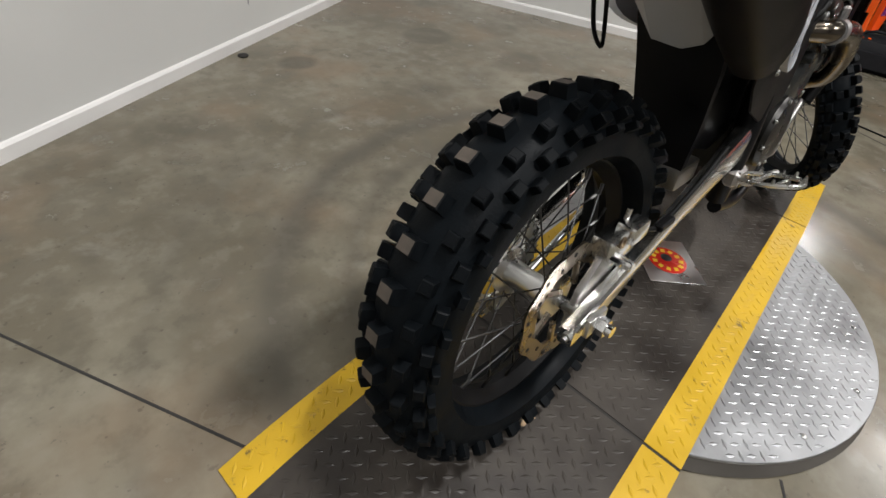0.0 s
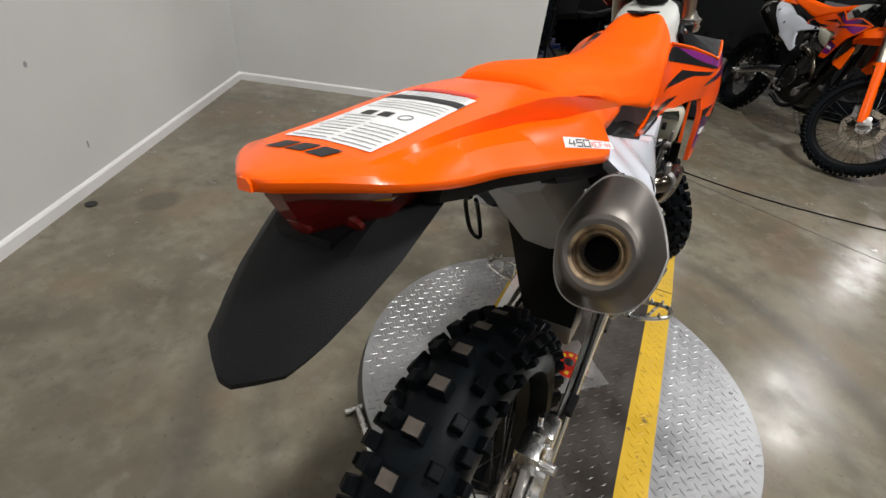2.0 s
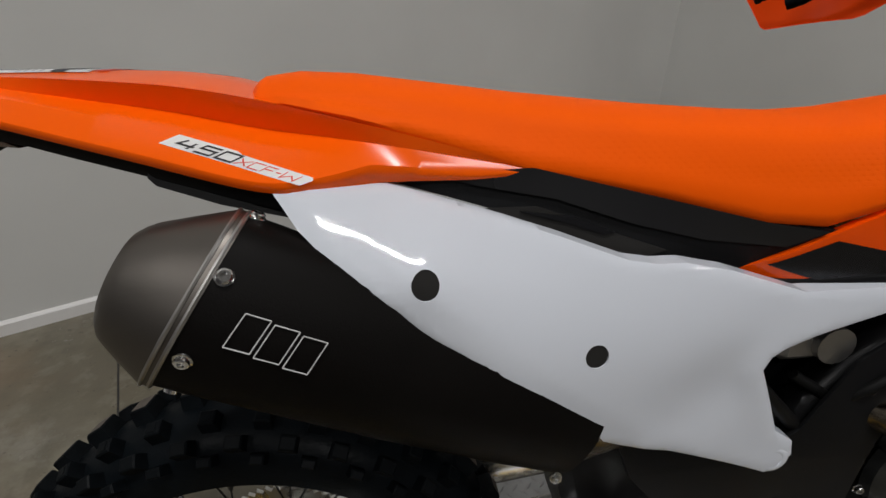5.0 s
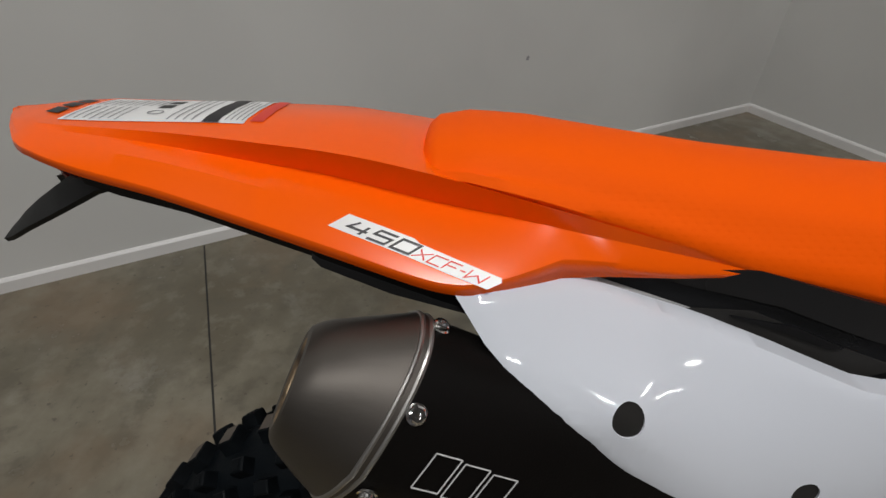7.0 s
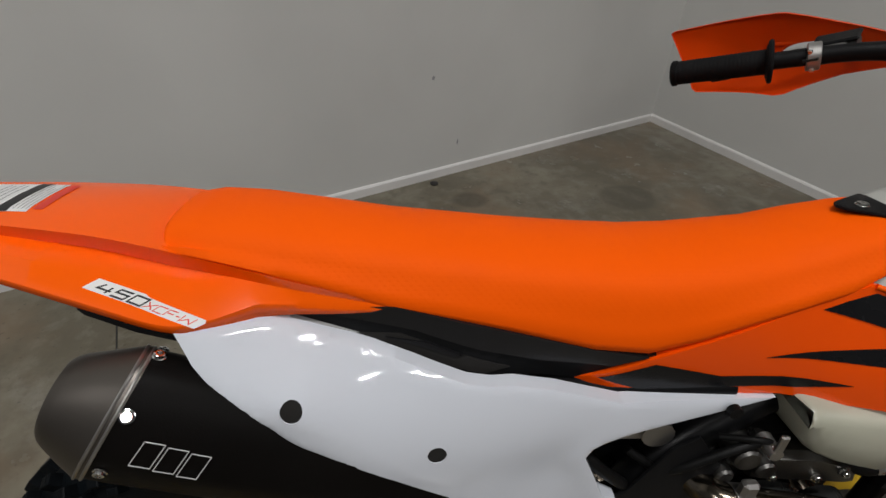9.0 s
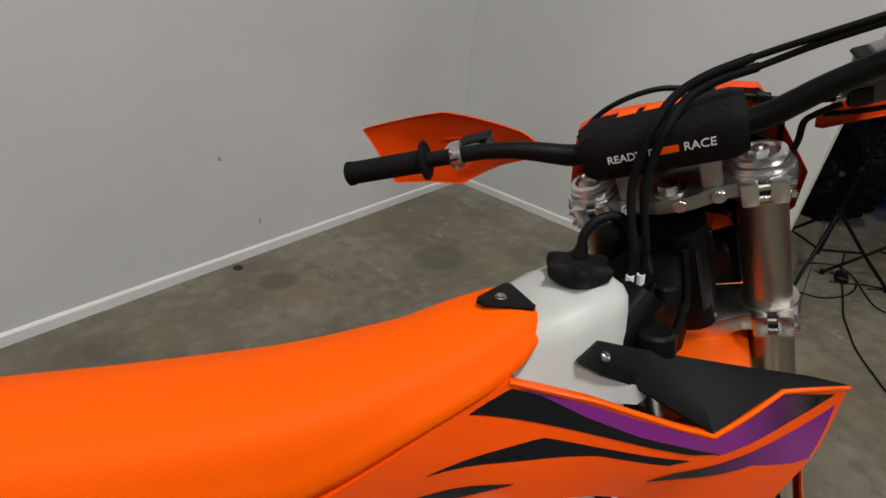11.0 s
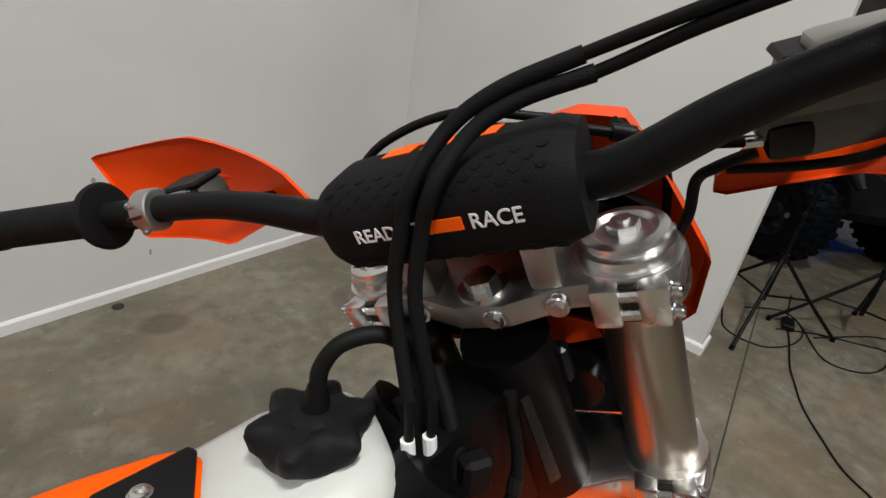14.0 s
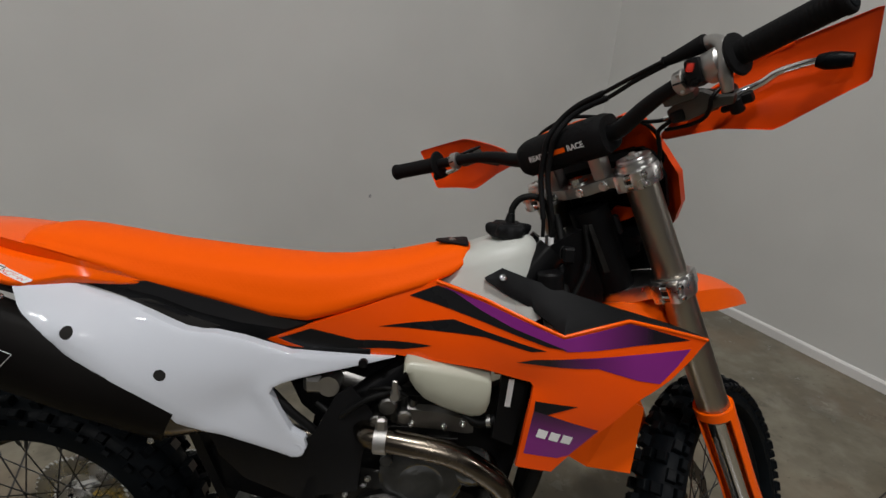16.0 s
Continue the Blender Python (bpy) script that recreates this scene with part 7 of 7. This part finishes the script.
steer_part("loom_clip", cyl((0.044, -0.098, 0.0075), (0.044, -0.112, 0.0015), 0.0060, seg=12, bevel=0.001), "black", bike)
steer_part("speedo", box(0.064, 0.0, -0.012, 0.036, 0.066, 0.026, 0.008, 2), "black", bike, "small black instrument")
# black block added to darken the gap between steering head and lamp
steer_part("gap_filler", loft([[Vector((x, y, z)) for y, z in ((-w, z0), (w, z0), (w, z1), (-w, z1))] for x, w, z0, z1 in ((0.062, 0.068, -0.285, -0.115), (0.098, 0.082, -0.275, -0.060))]), "black", bike, "black filler added in the gap behind the lamp", sharp=20)
steer_part("bracket", box(0.02, 0.03, -0.20, 0.03, 0.05, 0.06, 0.006), "chrome", bike)
steer_part("horn", join(cyl((0.03, -0.03, -0.215), (0.055, -0.03, -0.215), 0.028, seg=20), box(0.02, -0.03, -0.17, 0.016, 0.02, 0.04, 0.004)), "black_gloss", bike)

# clutter round the steering head: relays, connectors, looms with ties, small bright fittings
for x, y, z, sx, sy, sz in ((1.020, -0.044, 0.940, 0.030, 0.020, 0.044), (1.048, -0.044, 0.985, 0.024, 0.018, 0.030), (0.985, 0.045, 0.955, 0.034, 0.022, 0.030)):
    part("connector", box(x, y, z, sx, sy, sz, 0.004), "black", bike)
part("head_strip", prism([(-0.006, -0.048), (0.006, -0.048), (0.004, 0.048), (-0.004, 0.048)], (1.100, -0.046, 1.000), (0.95, 0.1, 0.25), (-0.44, 0, 0.9), 0.003, 0.001), "engine", bike, "narrow metal strip on the steering head")
for pts, r in (([(1.030, 0.000, 1.05), (1.040, -0.030, 0.99), (1.030, -0.050, 0.93), (1.000, -0.060, 0.87)], 0.007), ([(1.075, -0.035, 1.04), (1.085, -0.045, 0.97), (1.06, -0.055, 0.90)], 0.005)):
    loom = part("wiring_loom", tube(pts, r, 8), "cable", bike)
    q = smooth_path(pts, 6)
    mid = len(q) // 2
    part("cable_tie", cyl(q[mid], q[mid + 1], r + 0.0012, seg=10), "black_gloss", loom)
for y, z in ((-0.02, -0.150), (0.018, -0.160), (-0.035, -0.185)):
    steer_part("bracket_bolt", hexbolt((0.050, y - 0.04, z), (-0.3, -1, 0.2), 0.0065, 0.006), "chrome", bike)
steer_part("inner_cowl", prism([(-0.065, -0.165), (-0.015, -0.175), (-0.005, -0.155), (-0.03, -0.140), (-0.06, -0.150)], (0.058, 0, 0), (0, 1, 0), (0.1, 0, 1), 0.004), "orange_shade", bike, "orange inner cowl")
# bolts and hoses about the engine
for x, y, z in ((0.655, -0.096, 0.50), (0.70, -0.104, 0.545), (0.80, -0.104, 0.525), (0.86, -0.096, 0.47), (0.885, -0.09, 0.42), (0.67, -0.098, 0.40)):
    part("case_bolt", hexbolt((x, y, z), (0, -1, 0), 0.006, 0.006), "steel", eng)
for pts, r in (([(0.60, -0.085, 0.69), (0.64, -0.098, 0.66), (0.66, -0.10, 0.60), (0.64, -0.10, 0.52)], 0.006), ([(0.84, -0.085, 0.70), (0.90, -0.105, 0.675), (0.945, -0.105, 0.69)], 0.010), ([(0.70, -0.10, 0.73), (0.735, -0.118, 0.745), (0.765, -0.112, 0.73)], 0.004), ([(0.52, -0.10, 0.72), (0.56, -0.105, 0.68), (0.60, -0.10, 0.64)], 0.008)):
    part("engine_hose", tube(pts, r, 8), "cable", bike)
part("hose_clamp", hoop([(0, 0.010), (0.008, 0.010), (0.008, 0.0118), (0, 0.0118)], (0.915, -0.105, 0.678), (1, -0.1, 0.2), 16), "steel", bike)
part("fuel_tap", join(cyl((0.748, -0.105, 0.735), (0.748, -0.132, 0.735), 0.010, 0.008, seg=12), box(0.748, -0.130, 0.752, 0.010, 0.006, 0.030, 0.002)), "cast", bike)

# black sheets added to close and darken the see-through gaps behind the engine
part("dark_sheet", prism([(0.515, 0.785), (0.600, 0.795), (0.757, 0.790), (0.775, 0.735), (0.900, 0.700), (1.000, 0.745), (1.000, 0.640), (0.905, 0.620), (0.745, 0.615), (0.655, 0.640), (0.625, 0.600), (0.560, 0.660), (0.535, 0.720)], (0, -0.045, 0), (1, 0, 0), (0, 0, 1), -0.02), "frame", bike, "black sheet added to darken the gaps behind the engine")
part("dark_sheet", prism([(0.60, 0.74), (0.70, 0.70), (0.98, 0.70), (1.00, 0.58), (0.98, 0.46), (0.62, 0.44), (0.56, 0.52)], (0, -0.020, 0), (1, 0, 0), (0, 0, 1), -0.02), "frame", bike, "black sheet added to darken the gaps behind the engine")
part("inner_sheet", prism([(0.36, 0.56), (0.50, 0.585), (0.60, 0.57), (0.62, 0.46), (0.50, 0.44), (0.40, 0.47)], (0, -0.055, 0), (1, 0, 0), (0, 0, 1), -0.02), "frame", bike, "black inner sheet")

for y in (-0.010, 0.052, -0.052):
    steer_part("clamp_boss", join(cyl((-0.010 if abs(y) > 0.02 else -0.022, y, -0.083), (-0.0175 if abs(y) > 0.02 else -0.0275, y, -0.083), 0.0085, seg=16, bevel=0.001), cyl((-0.017 if abs(y) > 0.02 else -0.027, y, -0.083), (-0.020 if abs(y) > 0.02 else -0.030, y, -0.083), 0.0052, seg=6)), "steel", tc)

# ---------------------------------------------------------------- the rest of the hall
# two more motorcycles of the same kind, parked on their stands
second = copy_thing(bike, pose(4.97, -0.50, 0.0, -7.6, 0, -153.5))
tagged(second, "orange and white enduro motorcycle parked on the open floor")
third = copy_thing(bike, pose(5.65, -1.75, 0.0, -7.6, 0, -153.5))
tagged(third, "orange and white enduro motorcycle parked behind another one")


def coil(p, q, r, turns, wire, n=14):
    p, q = Vector(p), Vector(q)
    d = (q - p).normalized()
    u = d.orthogonal().normalized()
    v = d.cross(u)
    steps = turns * n
    return tube([p + (q - p) * (k / steps) + r * (math.cos(2 * math.pi * k / n) * u + math.sin(2 * math.pi * k / n) * v) for k in range(steps + 1)], wire, 6, 1)


def off_roader(m, label):
    """A four-seat side-by-side buggy, x ahead."""
    car = thing("off_road_buggy", m, label, "buggy", "off-road buggies")
    tub = [(-1.25, 0.50, 0.42, 0.82), (-0.9, 0.62, 0.36, 0.86), (-0.3, 0.64, 0.30, 0.66), (0.55, 0.64, 0.30, 0.70), (0.85, 0.58, 0.36, 0.98), (1.25, 0.52, 0.42, 0.95), (1.55, 0.42, 0.48, 0.80)]
    part("body", loft([[Vector((x, y, z)) for y, z in ((-w, z0 + 0.06), (-w * 0.85, z0), (w * 0.85, z0), (w, z0 + 0.06), (w, z1 - 0.07), (w * 0.8, z1), (-w * 0.8, z1), (-w, z1 - 0.07))] for x, w, z0, z1 in tub]), "utv", car, "black moulded body", sharp=30)
    hood = part("hood", loft([[Vector((x, y * w, z + q)) for y, q in ((-1, -0.10), (-0.8, 0.0), (0.8, 0.0), (1, -0.10), (0.9, -0.14), (-0.9, -0.14))] for x, w, z in ((0.82, 0.60, 1.10), (1.20, 0.56, 1.02), (1.58, 0.40, 0.88))]), "utv", car, "black moulded hood", sharp=30)
    part("decal", turned([(0, 0.075), (0.003, 0.075)], (1.0, -0.605, 0.93), (0, -1, 0), 24), "gold", hood, "round yellow decal")
    part("windscreen", prism([(-0.56, 0.0), (0.56, 0.0), (0.50, 0.95), (-0.50, 0.95)], (0.80, 0, 1.12), (0, 1, 0), (-0.36, 0, 0.93), 0.008), "soot_hole_black", car, "dark tinted windscreen")
    for s in (-1, 1):
        part("cage_tube", tube([(0.82, s * 0.60, 1.05), (0.46, s * 0.56, 1.98), (0.1, s * 0.56, 2.06), (-0.75, s * 0.56, 2.02), (-1.10, s * 0.58, 0.85)], 0.026, 10, 4), "utv", car, "black roll-cage tube")
        part("cage_tube", tube([(-0.35, s * 0.60, 0.66), (-0.40, s * 0.56, 2.04)], 0.024, 10, 2), "utv", car, "black roll-cage tube")
        part("door", prism([(-0.30, 0.42), (0.70, 0.42), (0.76, 0.78), (0.55, 0.95), (-0.20, 0.92), (-0.34, 0.70)], (0, s * 0.645, 0), (1, 0, 0), (0, 0, 1), 0.02 * s * -1), "utv_paint", car, "black half door")
        # black sheet added across the cage side so that the cab reads dark
        part("side_fill", prism([(-0.98, 0.92), (-0.30, 0.94), (0.62, 0.96), (0.80, 1.06), (0.46, 1.96), (0.1, 2.03), (-0.74, 1.99)], (0, s * 0.55, 0), (1, 0, 0), (0, 0, 1), 0.006 * s * -1), "bag", car, "black sheet added to darken the cab side")
        part("headlamp", box(1.56, s * 0.34, 0.80, 0.05, 0.16, 0.08, 0.012), "black_gloss", car)
        seat_ob = part("seat", join(box(-0.05, s * 0.30, 0.72, 0.46, 0.44, 0.16, 0.05, 2), move(box(0, 0, 0, 0.14, 0.44, 0.66, 0.05, 2), pose(-0.32, s * 0.30, 1.05, 0, -14, 0))), "bag", car, "black bucket seat")
        part("headrest", box(-0.42, s * 0.30, 1.42, 0.10, 0.24, 0.16, 0.04, 2), "bag", seat_ob)
    part("roof", loft([[Vector((x, y * 0.58, 2.08 + q)) for y, q in ((-1, -0.02), (-0.8, 0.03), (0.8, 0.03), (1, -0.02), (0.9, -0.04), (-0.9, -0.04))] for x in (0.48, 0.1, -0.78)]), "utv", car, "black roof panel", sharp=30)
    part("roundel", turned([(0, 0.085), (0.004, 0.085), (0.005, 0.080)], (0.95, -0.58, 1.66), (0.64, -0.76, 0), 28), "gold", car, "round yellow badge")
    part("bumper", tube([(1.50, -0.40, 0.55), (1.68, -0.30, 0.55), (1.72, 0.0, 0.58), (1.68, 0.30, 0.55), (1.50, 0.40, 0.55)], 0.024, 10), "utv", car)
    for x in (1.05, -0.98):
        for s in (-1, 1):
            c = Vector((x, s * 0.66, 0.385))
            d = Vector((0, s, 0))
            prof = [(-0.13, 0.20), (-0.135, 0.30), (-0.12, 0.355), (-0.07, 0.372), (0.07, 0.372), (0.12, 0.355), (0.135, 0.30), (0.13, 0.20)]
            tyre = part("wheel", hoop(prof, c, d, 48), "rubber", car, "chunky black off-road tyre", sharp=50)
            lug = None
            for k in range(26):
                for row, off in ((-0.085, 0.0), (0.0, 0.5), (0.085, 0.0), (0.128, 0.5)):
                    a = 2 * math.pi * (k + off) / 26
                    r = 0.376 if abs(row) < 0.1 else 0.335
                    lm = Matrix.Translation(c) @ Matrix.Rotation(a, 4, "Y") @ Matrix.Translation((0, s * row, r))
                    if lug is None:
                        b = box(0, 0, 0, 0.052, 0.062, 0.026)
                        for v in b.verts:
                            if v.co.z > 0:
                                v.co.x *= 0.8
                                v.co.y *= 0.8
                        lug = bpy.data.meshes.new("lug")
                        b.to_mesh(lug)
                        b.free()
                        lug.materials.append(M["rubber"])
                    ob = new("lug", lug)
                    ob.parent, ob.matrix_basis = tyre, lm
            rim = part("rim", turned([(0.06, 0.20), (0.10, 0.195), (0.09, 0.17), (0.05, 0.15), (0.065, 0.07), (0.10, 0.06), (0.105, 0.0)], c, d, 32), "utv", tyre, "black alloy rim")
            for k in range(6):
                a = 2 * math.pi * k / 6
                # black discs stand in for shaded slots; every third one is steel
                part("rim_slot", cyl(c + d * 0.052 + Vector((0.115 * math.cos(a), 0, 0.115 * math.sin(a))), c + d * 0.072 + Vector((0.115 * math.cos(a), 0, 0.115 * math.sin(a))), 0.024, seg=8), "steel" if k % 3 == 0 else "soot_hole_black", tyre)
            part("control_arm", tube([(x, s * 0.30, 0.42), (x + 0.05, s * 0.58, 0.36)], 0.022, 8), "utv", car)
            part("damper", cyl((x - 0.06, s * 0.40, 0.46), (x - 0.18, s * 0.34, 0.96), 0.028, seg=12), "steel", car)
            part("spring", coil((x - 0.07, s * 0.395, 0.52), (x - 0.17, s * 0.345, 0.92), 0.050, 8, 0.009), "spring", car, "yellow-green coil spring")
            part("mudguard", tube([(x - 0.44, s * 0.62, 0.74), (x - 0.25, s * 0.64, 0.88), (x, s * 0.66, 0.92), (x + 0.26, s * 0.64, 0.86), (x + 0.42, s * 0.60, 0.70)], [0.03, 0.06, 0.07, 0.06, 0.03], 8), "utv", car)
    return car


off_roader(pose(5.72, 2.55, 0, 0, 0, -104), "black side-by-side buggy parked behind the free wall end")
off_roader(pose(6.15, -0.62, 0, 0, 0, 79), "black side-by-side buggy parked behind the motorcycles")


def pallet_rack(m, label):
    rack = thing("pallet_rack", m, label, "rack")
    for y in (-2.4, 0.0, 2.4):
        for x in (-0.45, 0.45):
            part("upright", box(x, y, 1.95, 0.07, 0.09, 3.9, 0.004), "grey_plastic", rack, "grey steel upright")
        for k in range(6):
            a, b = (-0.45, 0.45) if k % 2 else (0.45, -0.45)
            part("lacing", cyl((a, y, 0.2 + 0.6 * k), (b, y, 0.8 + 0.6 * k), 0.016, seg=6), "grey_plastic", rack)
    for y in (-1.2, 1.2):
        for z in (0.9, 1.75, 2.6, 3.45):
            for x in (-0.45, 0.45):
                part("beam", box(x, y, z, 0.05, 2.31, 0.12, 0.006), "rack_orange", rack, "orange steel beam")
            part("deck", box(0, y, z + 0.066, 0.84, 2.3, 0.012), "steel", rack)
    return rack


rack_x, rack_y = 10.2, 1.6
pallet_rack(pose(rack_x, rack_y, 0), "tall pallet rack with orange beams and cartons")


def carton(w, d, h):
    c = thing("carton", pose(0, 0, 0), "closed brown cardboard carton on the rack", "carton", "cartons on the rack")
    part("case", box(0, 0, h / 2, d, w, h, 0.006), "cardboard", c)
    part("tape", box(0, 0, h + 0.001, d * 0.98, 0.05, 0.003), "tumbler", c, "paler packing tape")
    return c


rng = random.Random(4)
for z in (0.975, 1.825, 2.675):
    y = -2.25
    while y < 2.1:
        w, h = rng.uniform(0.28, 0.55), rng.uniform(0.22, 0.55)
        if abs(y + w / 2) > 0.12:
            c = carton(w * 0.96, rng.uniform(0.4, 0.7), h)
            c.matrix_basis = pose(rack_x - 0.08, rack_y + y + w / 2, z, 0, 0, rng.uniform(-4, 4))
        y += w + rng.uniform(0.0, 0.12)
tub = thing("storage_crate", pose(8.9, 2.55, 0), "blue plastic crate with a white lid on the floor", "crate")
part("box", loft([[Vector((sx * a, sy * a, z)) for sx, sy in ((-0.3, -0.4), (0.3, -0.4), (0.3, 0.4), (-0.3, 0.4))] for a, z in ((0.9, 0.0), (1.0, 1.55))]), "rack_blue", tub)
part("lid", box(0, 0, 1.60, 0.64, 0.84, 0.10, 0.015), "trim", tub, "white lid")
tarp = thing("covered_load", pose(7.4, -2.6, 0, 0, 0, 15), "bulky load under a blue tarpaulin", "tarpaulin")
part("cover", loft([[Vector((x * a + 0.03 * math.sin(5 * y), y * a, z + 0.03 * math.sin(7 * x + 3 * y))) for x, y in ((-0.9, -0.6), (0, -0.7), (0.9, -0.6), (1.0, 0), (0.9, 0.6), (0, 0.7), (-0.9, 0.6), (-1.0, 0))] for a, z in ((1.0, 0.02), (0.98, 0.6), (0.92, 1.05), (0.75, 1.22))]), "rack_blue", tarp, sharp=50)


def light_stand(m, label, tall):
    st = thing("light_stand", m, label, "tripod", "light stands")
    part("pole", join(cyl((0, 0, 0.16), (0, 0, tall * 0.55), 0.0125, seg=10), cyl((0, 0, tall * 0.5), (0, 0, tall), 0.009, seg=10)), "frame", st)
    part("collar", cyl((0, 0, 0.40), (0, 0, 0.45), 0.022, seg=12), "black", st)
    part("knob", cyl((0.02, 0, tall * 0.55), (0.05, 0, tall * 0.55), 0.012, seg=8), "black", st)
    for k in range(3):
        a = 2 * math.pi * k / 3
        c, s = math.cos(a), math.sin(a)
        leg = part("leg", tube([(0.02 * c, 0.02 * s, 0.42), (0.22 * c, 0.22 * s, 0.21), (0.43 * c, 0.43 * s, 0.010)], 0.0095, 8, 3), "frame", st)
        part("foot", cyl((0.425 * c, 0.425 * s, 0.002), (0.42 * c, 0.42 * s, 0.03), 0.013, seg=8), "rubber", leg)
        part("brace", cyl((0.015 * c, 0.015 * s, 0.19), (0.22 * c, 0.22 * s, 0.215), 0.007, seg=6), "frame", st)
    return st


light_stand(pose(3.66, 1.02, 0, 0, 0, 200), "black folding light stand on the concrete", 1.25)
light_stand(pose(4.13, 0.74, 0, 0, 0, 20), "black folding light stand on the concrete", 0.60)


def floor_cable(pts, label):
    c = thing("floor_cable", pose(0, 0, 0), label, "cable", "cables on the floor")
    part("sheath", tube([(x, y, 0.0045) for x, y in pts], 0.0042, 6, 6), "cable", c)


floor_cable([(4.327, 1.168), (3.95, 0.98), (3.698, 0.825), (3.45, 0.68), (3.337, 0.596), (3.18, 0.47), (3.052, 0.323), (2.96, 0.20), (2.919, 0.068), (2.831, -0.204), (2.74, -0.9), (2.9, -2.2)], "long black power cable trailing over the concrete")
floor_cable([(3.63, 1.189), (3.42, 1.02), (3.47, 0.84), (3.70, 0.80), (3.93, 0.88), (4.02, 1.05), (3.80, 1.15)], "looped black cable round the light stands")
floor_cable([(3.93, 0.877), (3.72, 0.66), (3.792, 0.53), (3.98, 0.50), (4.215, 0.574), (4.1, 0.70), (3.965, 0.817), (3.75, 0.93)], "looped black cable round the light stands")
floor_cable([(3.90, 0.80), (4.35, 0.68), (4.45, 0.50), (4.24, 0.36), (4.0, 0.28), (3.951, 0.185), (3.90, 0.05)], "black cable that runs to the camera bag")
brick_ = thing("power_adapter", pose(3.86, 0.93, 0, 0, 0, 30), "small black power adapter lying among cables", "adapter")
part("case", box(0, 0, 0.018, 0.13, 0.06, 0.034, 0.006), "black", brick_)
cup = thing("tumbler", pose(4.21, 0.371, 0), "tan insulated tumbler with a steel rim on the floor", "tumbler")
part("wall", turned([(0.0, 0.032), (0.004, 0.034), (0.165, 0.045), (0.168, 0.043)], (0, 0, 0), (0, 0, 1), 24), "tumbler", cup)
part("rim", turned([(0.166, 0.0445), (0.180, 0.045), (0.181, 0.041), (0.174, 0.039)], (0, 0, 0), (0, 0, 1), 24), "chrome", cup, "bright steel rim")
part("label", box(-0.0425, 0, 0.10, 0.003, 0.034, 0.038), "cardboard", cup)
bagt = thing("camera_bag", pose(4.28, -0.06, 0, 0, 0, 15), "black nylon camera bag with orange zip pulls", "bag")
part("body", loft([[Vector((x, y * w, z * h)) for y, z in ((-1, 0.08), (-0.85, 0.0), (0.85, 0.0), (1, 0.08), (1.02, 0.55), (0.88, 0.92), (0.5, 1.0), (-0.5, 1.0), (-0.88, 0.92), (-1.02, 0.55))] for x, w, h in ((-0.19, 0.22, 0.14), (-0.17, 0.27, 0.19), (0.0, 0.285, 0.20), (0.17, 0.27, 0.19), (0.19, 0.22, 0.14))]), "bag", bagt, sharp=45)
part("pocket", loft([[Vector((x, y * 0.20, z)) for y, z in ((-1, 0.03), (1, 0.03), (0.95, 0.13), (-0.95, 0.13))] for x in (-0.235, -0.18)]), "bag", bagt)
for y in (0.06, 0.11, 0.17):
    part("zip_pull", tube([(-0.12, y, 0.196), (-0.14, y + 0.02, 0.200), (-0.15, y + 0.005, 0.198)], 0.004, 5), "orange_matt", bagt, "orange cord pull")
part("handle", tube([(0.0, -0.10, 0.195), (0.0, -0.06, 0.225), (0.0, 0.06, 0.225), (0.0, 0.10, 0.195)], 0.010, 8), "bag", bagt)
phone = thing("phone", pose(4.20, -0.20, 0.2005, 0, -4, 40), "tan mobile phone lying on the camera bag", "phone")
part("case", box(0, 0, 0.005, 0.148, 0.074, 0.009, 0.003, 2), "tumbler", phone)
part("lens_island", box(0.050, 0.014, 0.0105, 0.034, 0.034, 0.003, 0.001), "cardboard", phone)
for q in ((0.058, 0.022), (0.058, 0.006), (0.043, 0.014)):
    part("lens", turned([(0, 0.006), (0.002, 0.006), (0.003, 0.004)], (*q, 0.0115), (0, 0, 1), 14), "black_gloss", phone)
for x, y in ((4.16, 0.24), (4.33, 0.23)):
    pot = thing("lens_pouch", pose(x, y, 0), "small black pouch with a yellow-green lid mark", "pouch", "pouches by the bag")
    part("body", turned([(0, 0.045), (0.012, 0.052), (0.085, 0.052), (0.10, 0.040), (0.104, 0.0)], (0, 0, 0), (0, 0, 1), 20), "bag", pot)
    part("mark", turned([(0.1045, 0.020), (0.107, 0.018)], (0, 0, 0), (0, 0, 1), 14), "spring", pot, "yellow-green mark")
crumb = thing("pebble", pose(0.484, 1.962, 0), "small dark lump of dirt beside the baseboard", "debris")
part("lump", turned([(0, 0.022), (0.006, 0.025), (0.012, 0.016), (0.014, 0.0)], (0, 0, 0), (0, 0, 1), 9), "joint", crumb)


def wall_scuff(x, z, w, h):
    y = A0.y + (x - A0.x) * (CORNER.y - A0.y) / (CORNER.x - A0.x)
    mark = thing("wall_scuff", Matrix.Translation((x, y, z)) @ Matrix.Rotation(math.atan2(CORNER.y - A0.y, CORNER.x - A0.x), 4, "Z"), "small grey scuff on the painted wall", "scuff", "scuffs on the wall")
    part("mark", prism([(-w, -h * 0.6), (w * 0.4, -h), (w, h * 0.3), (w * 0.2, h), (-w * 0.7, h * 0.5)], (0, -0.0006, 0), (1, 0, 0), (0, 0, 1), 0.0006), "grey_ink", mark)


wall_scuff(0.471, 0.567, 0.010, 0.012)
wall_scuff(0.62, 0.19, 0.006, 0.018)
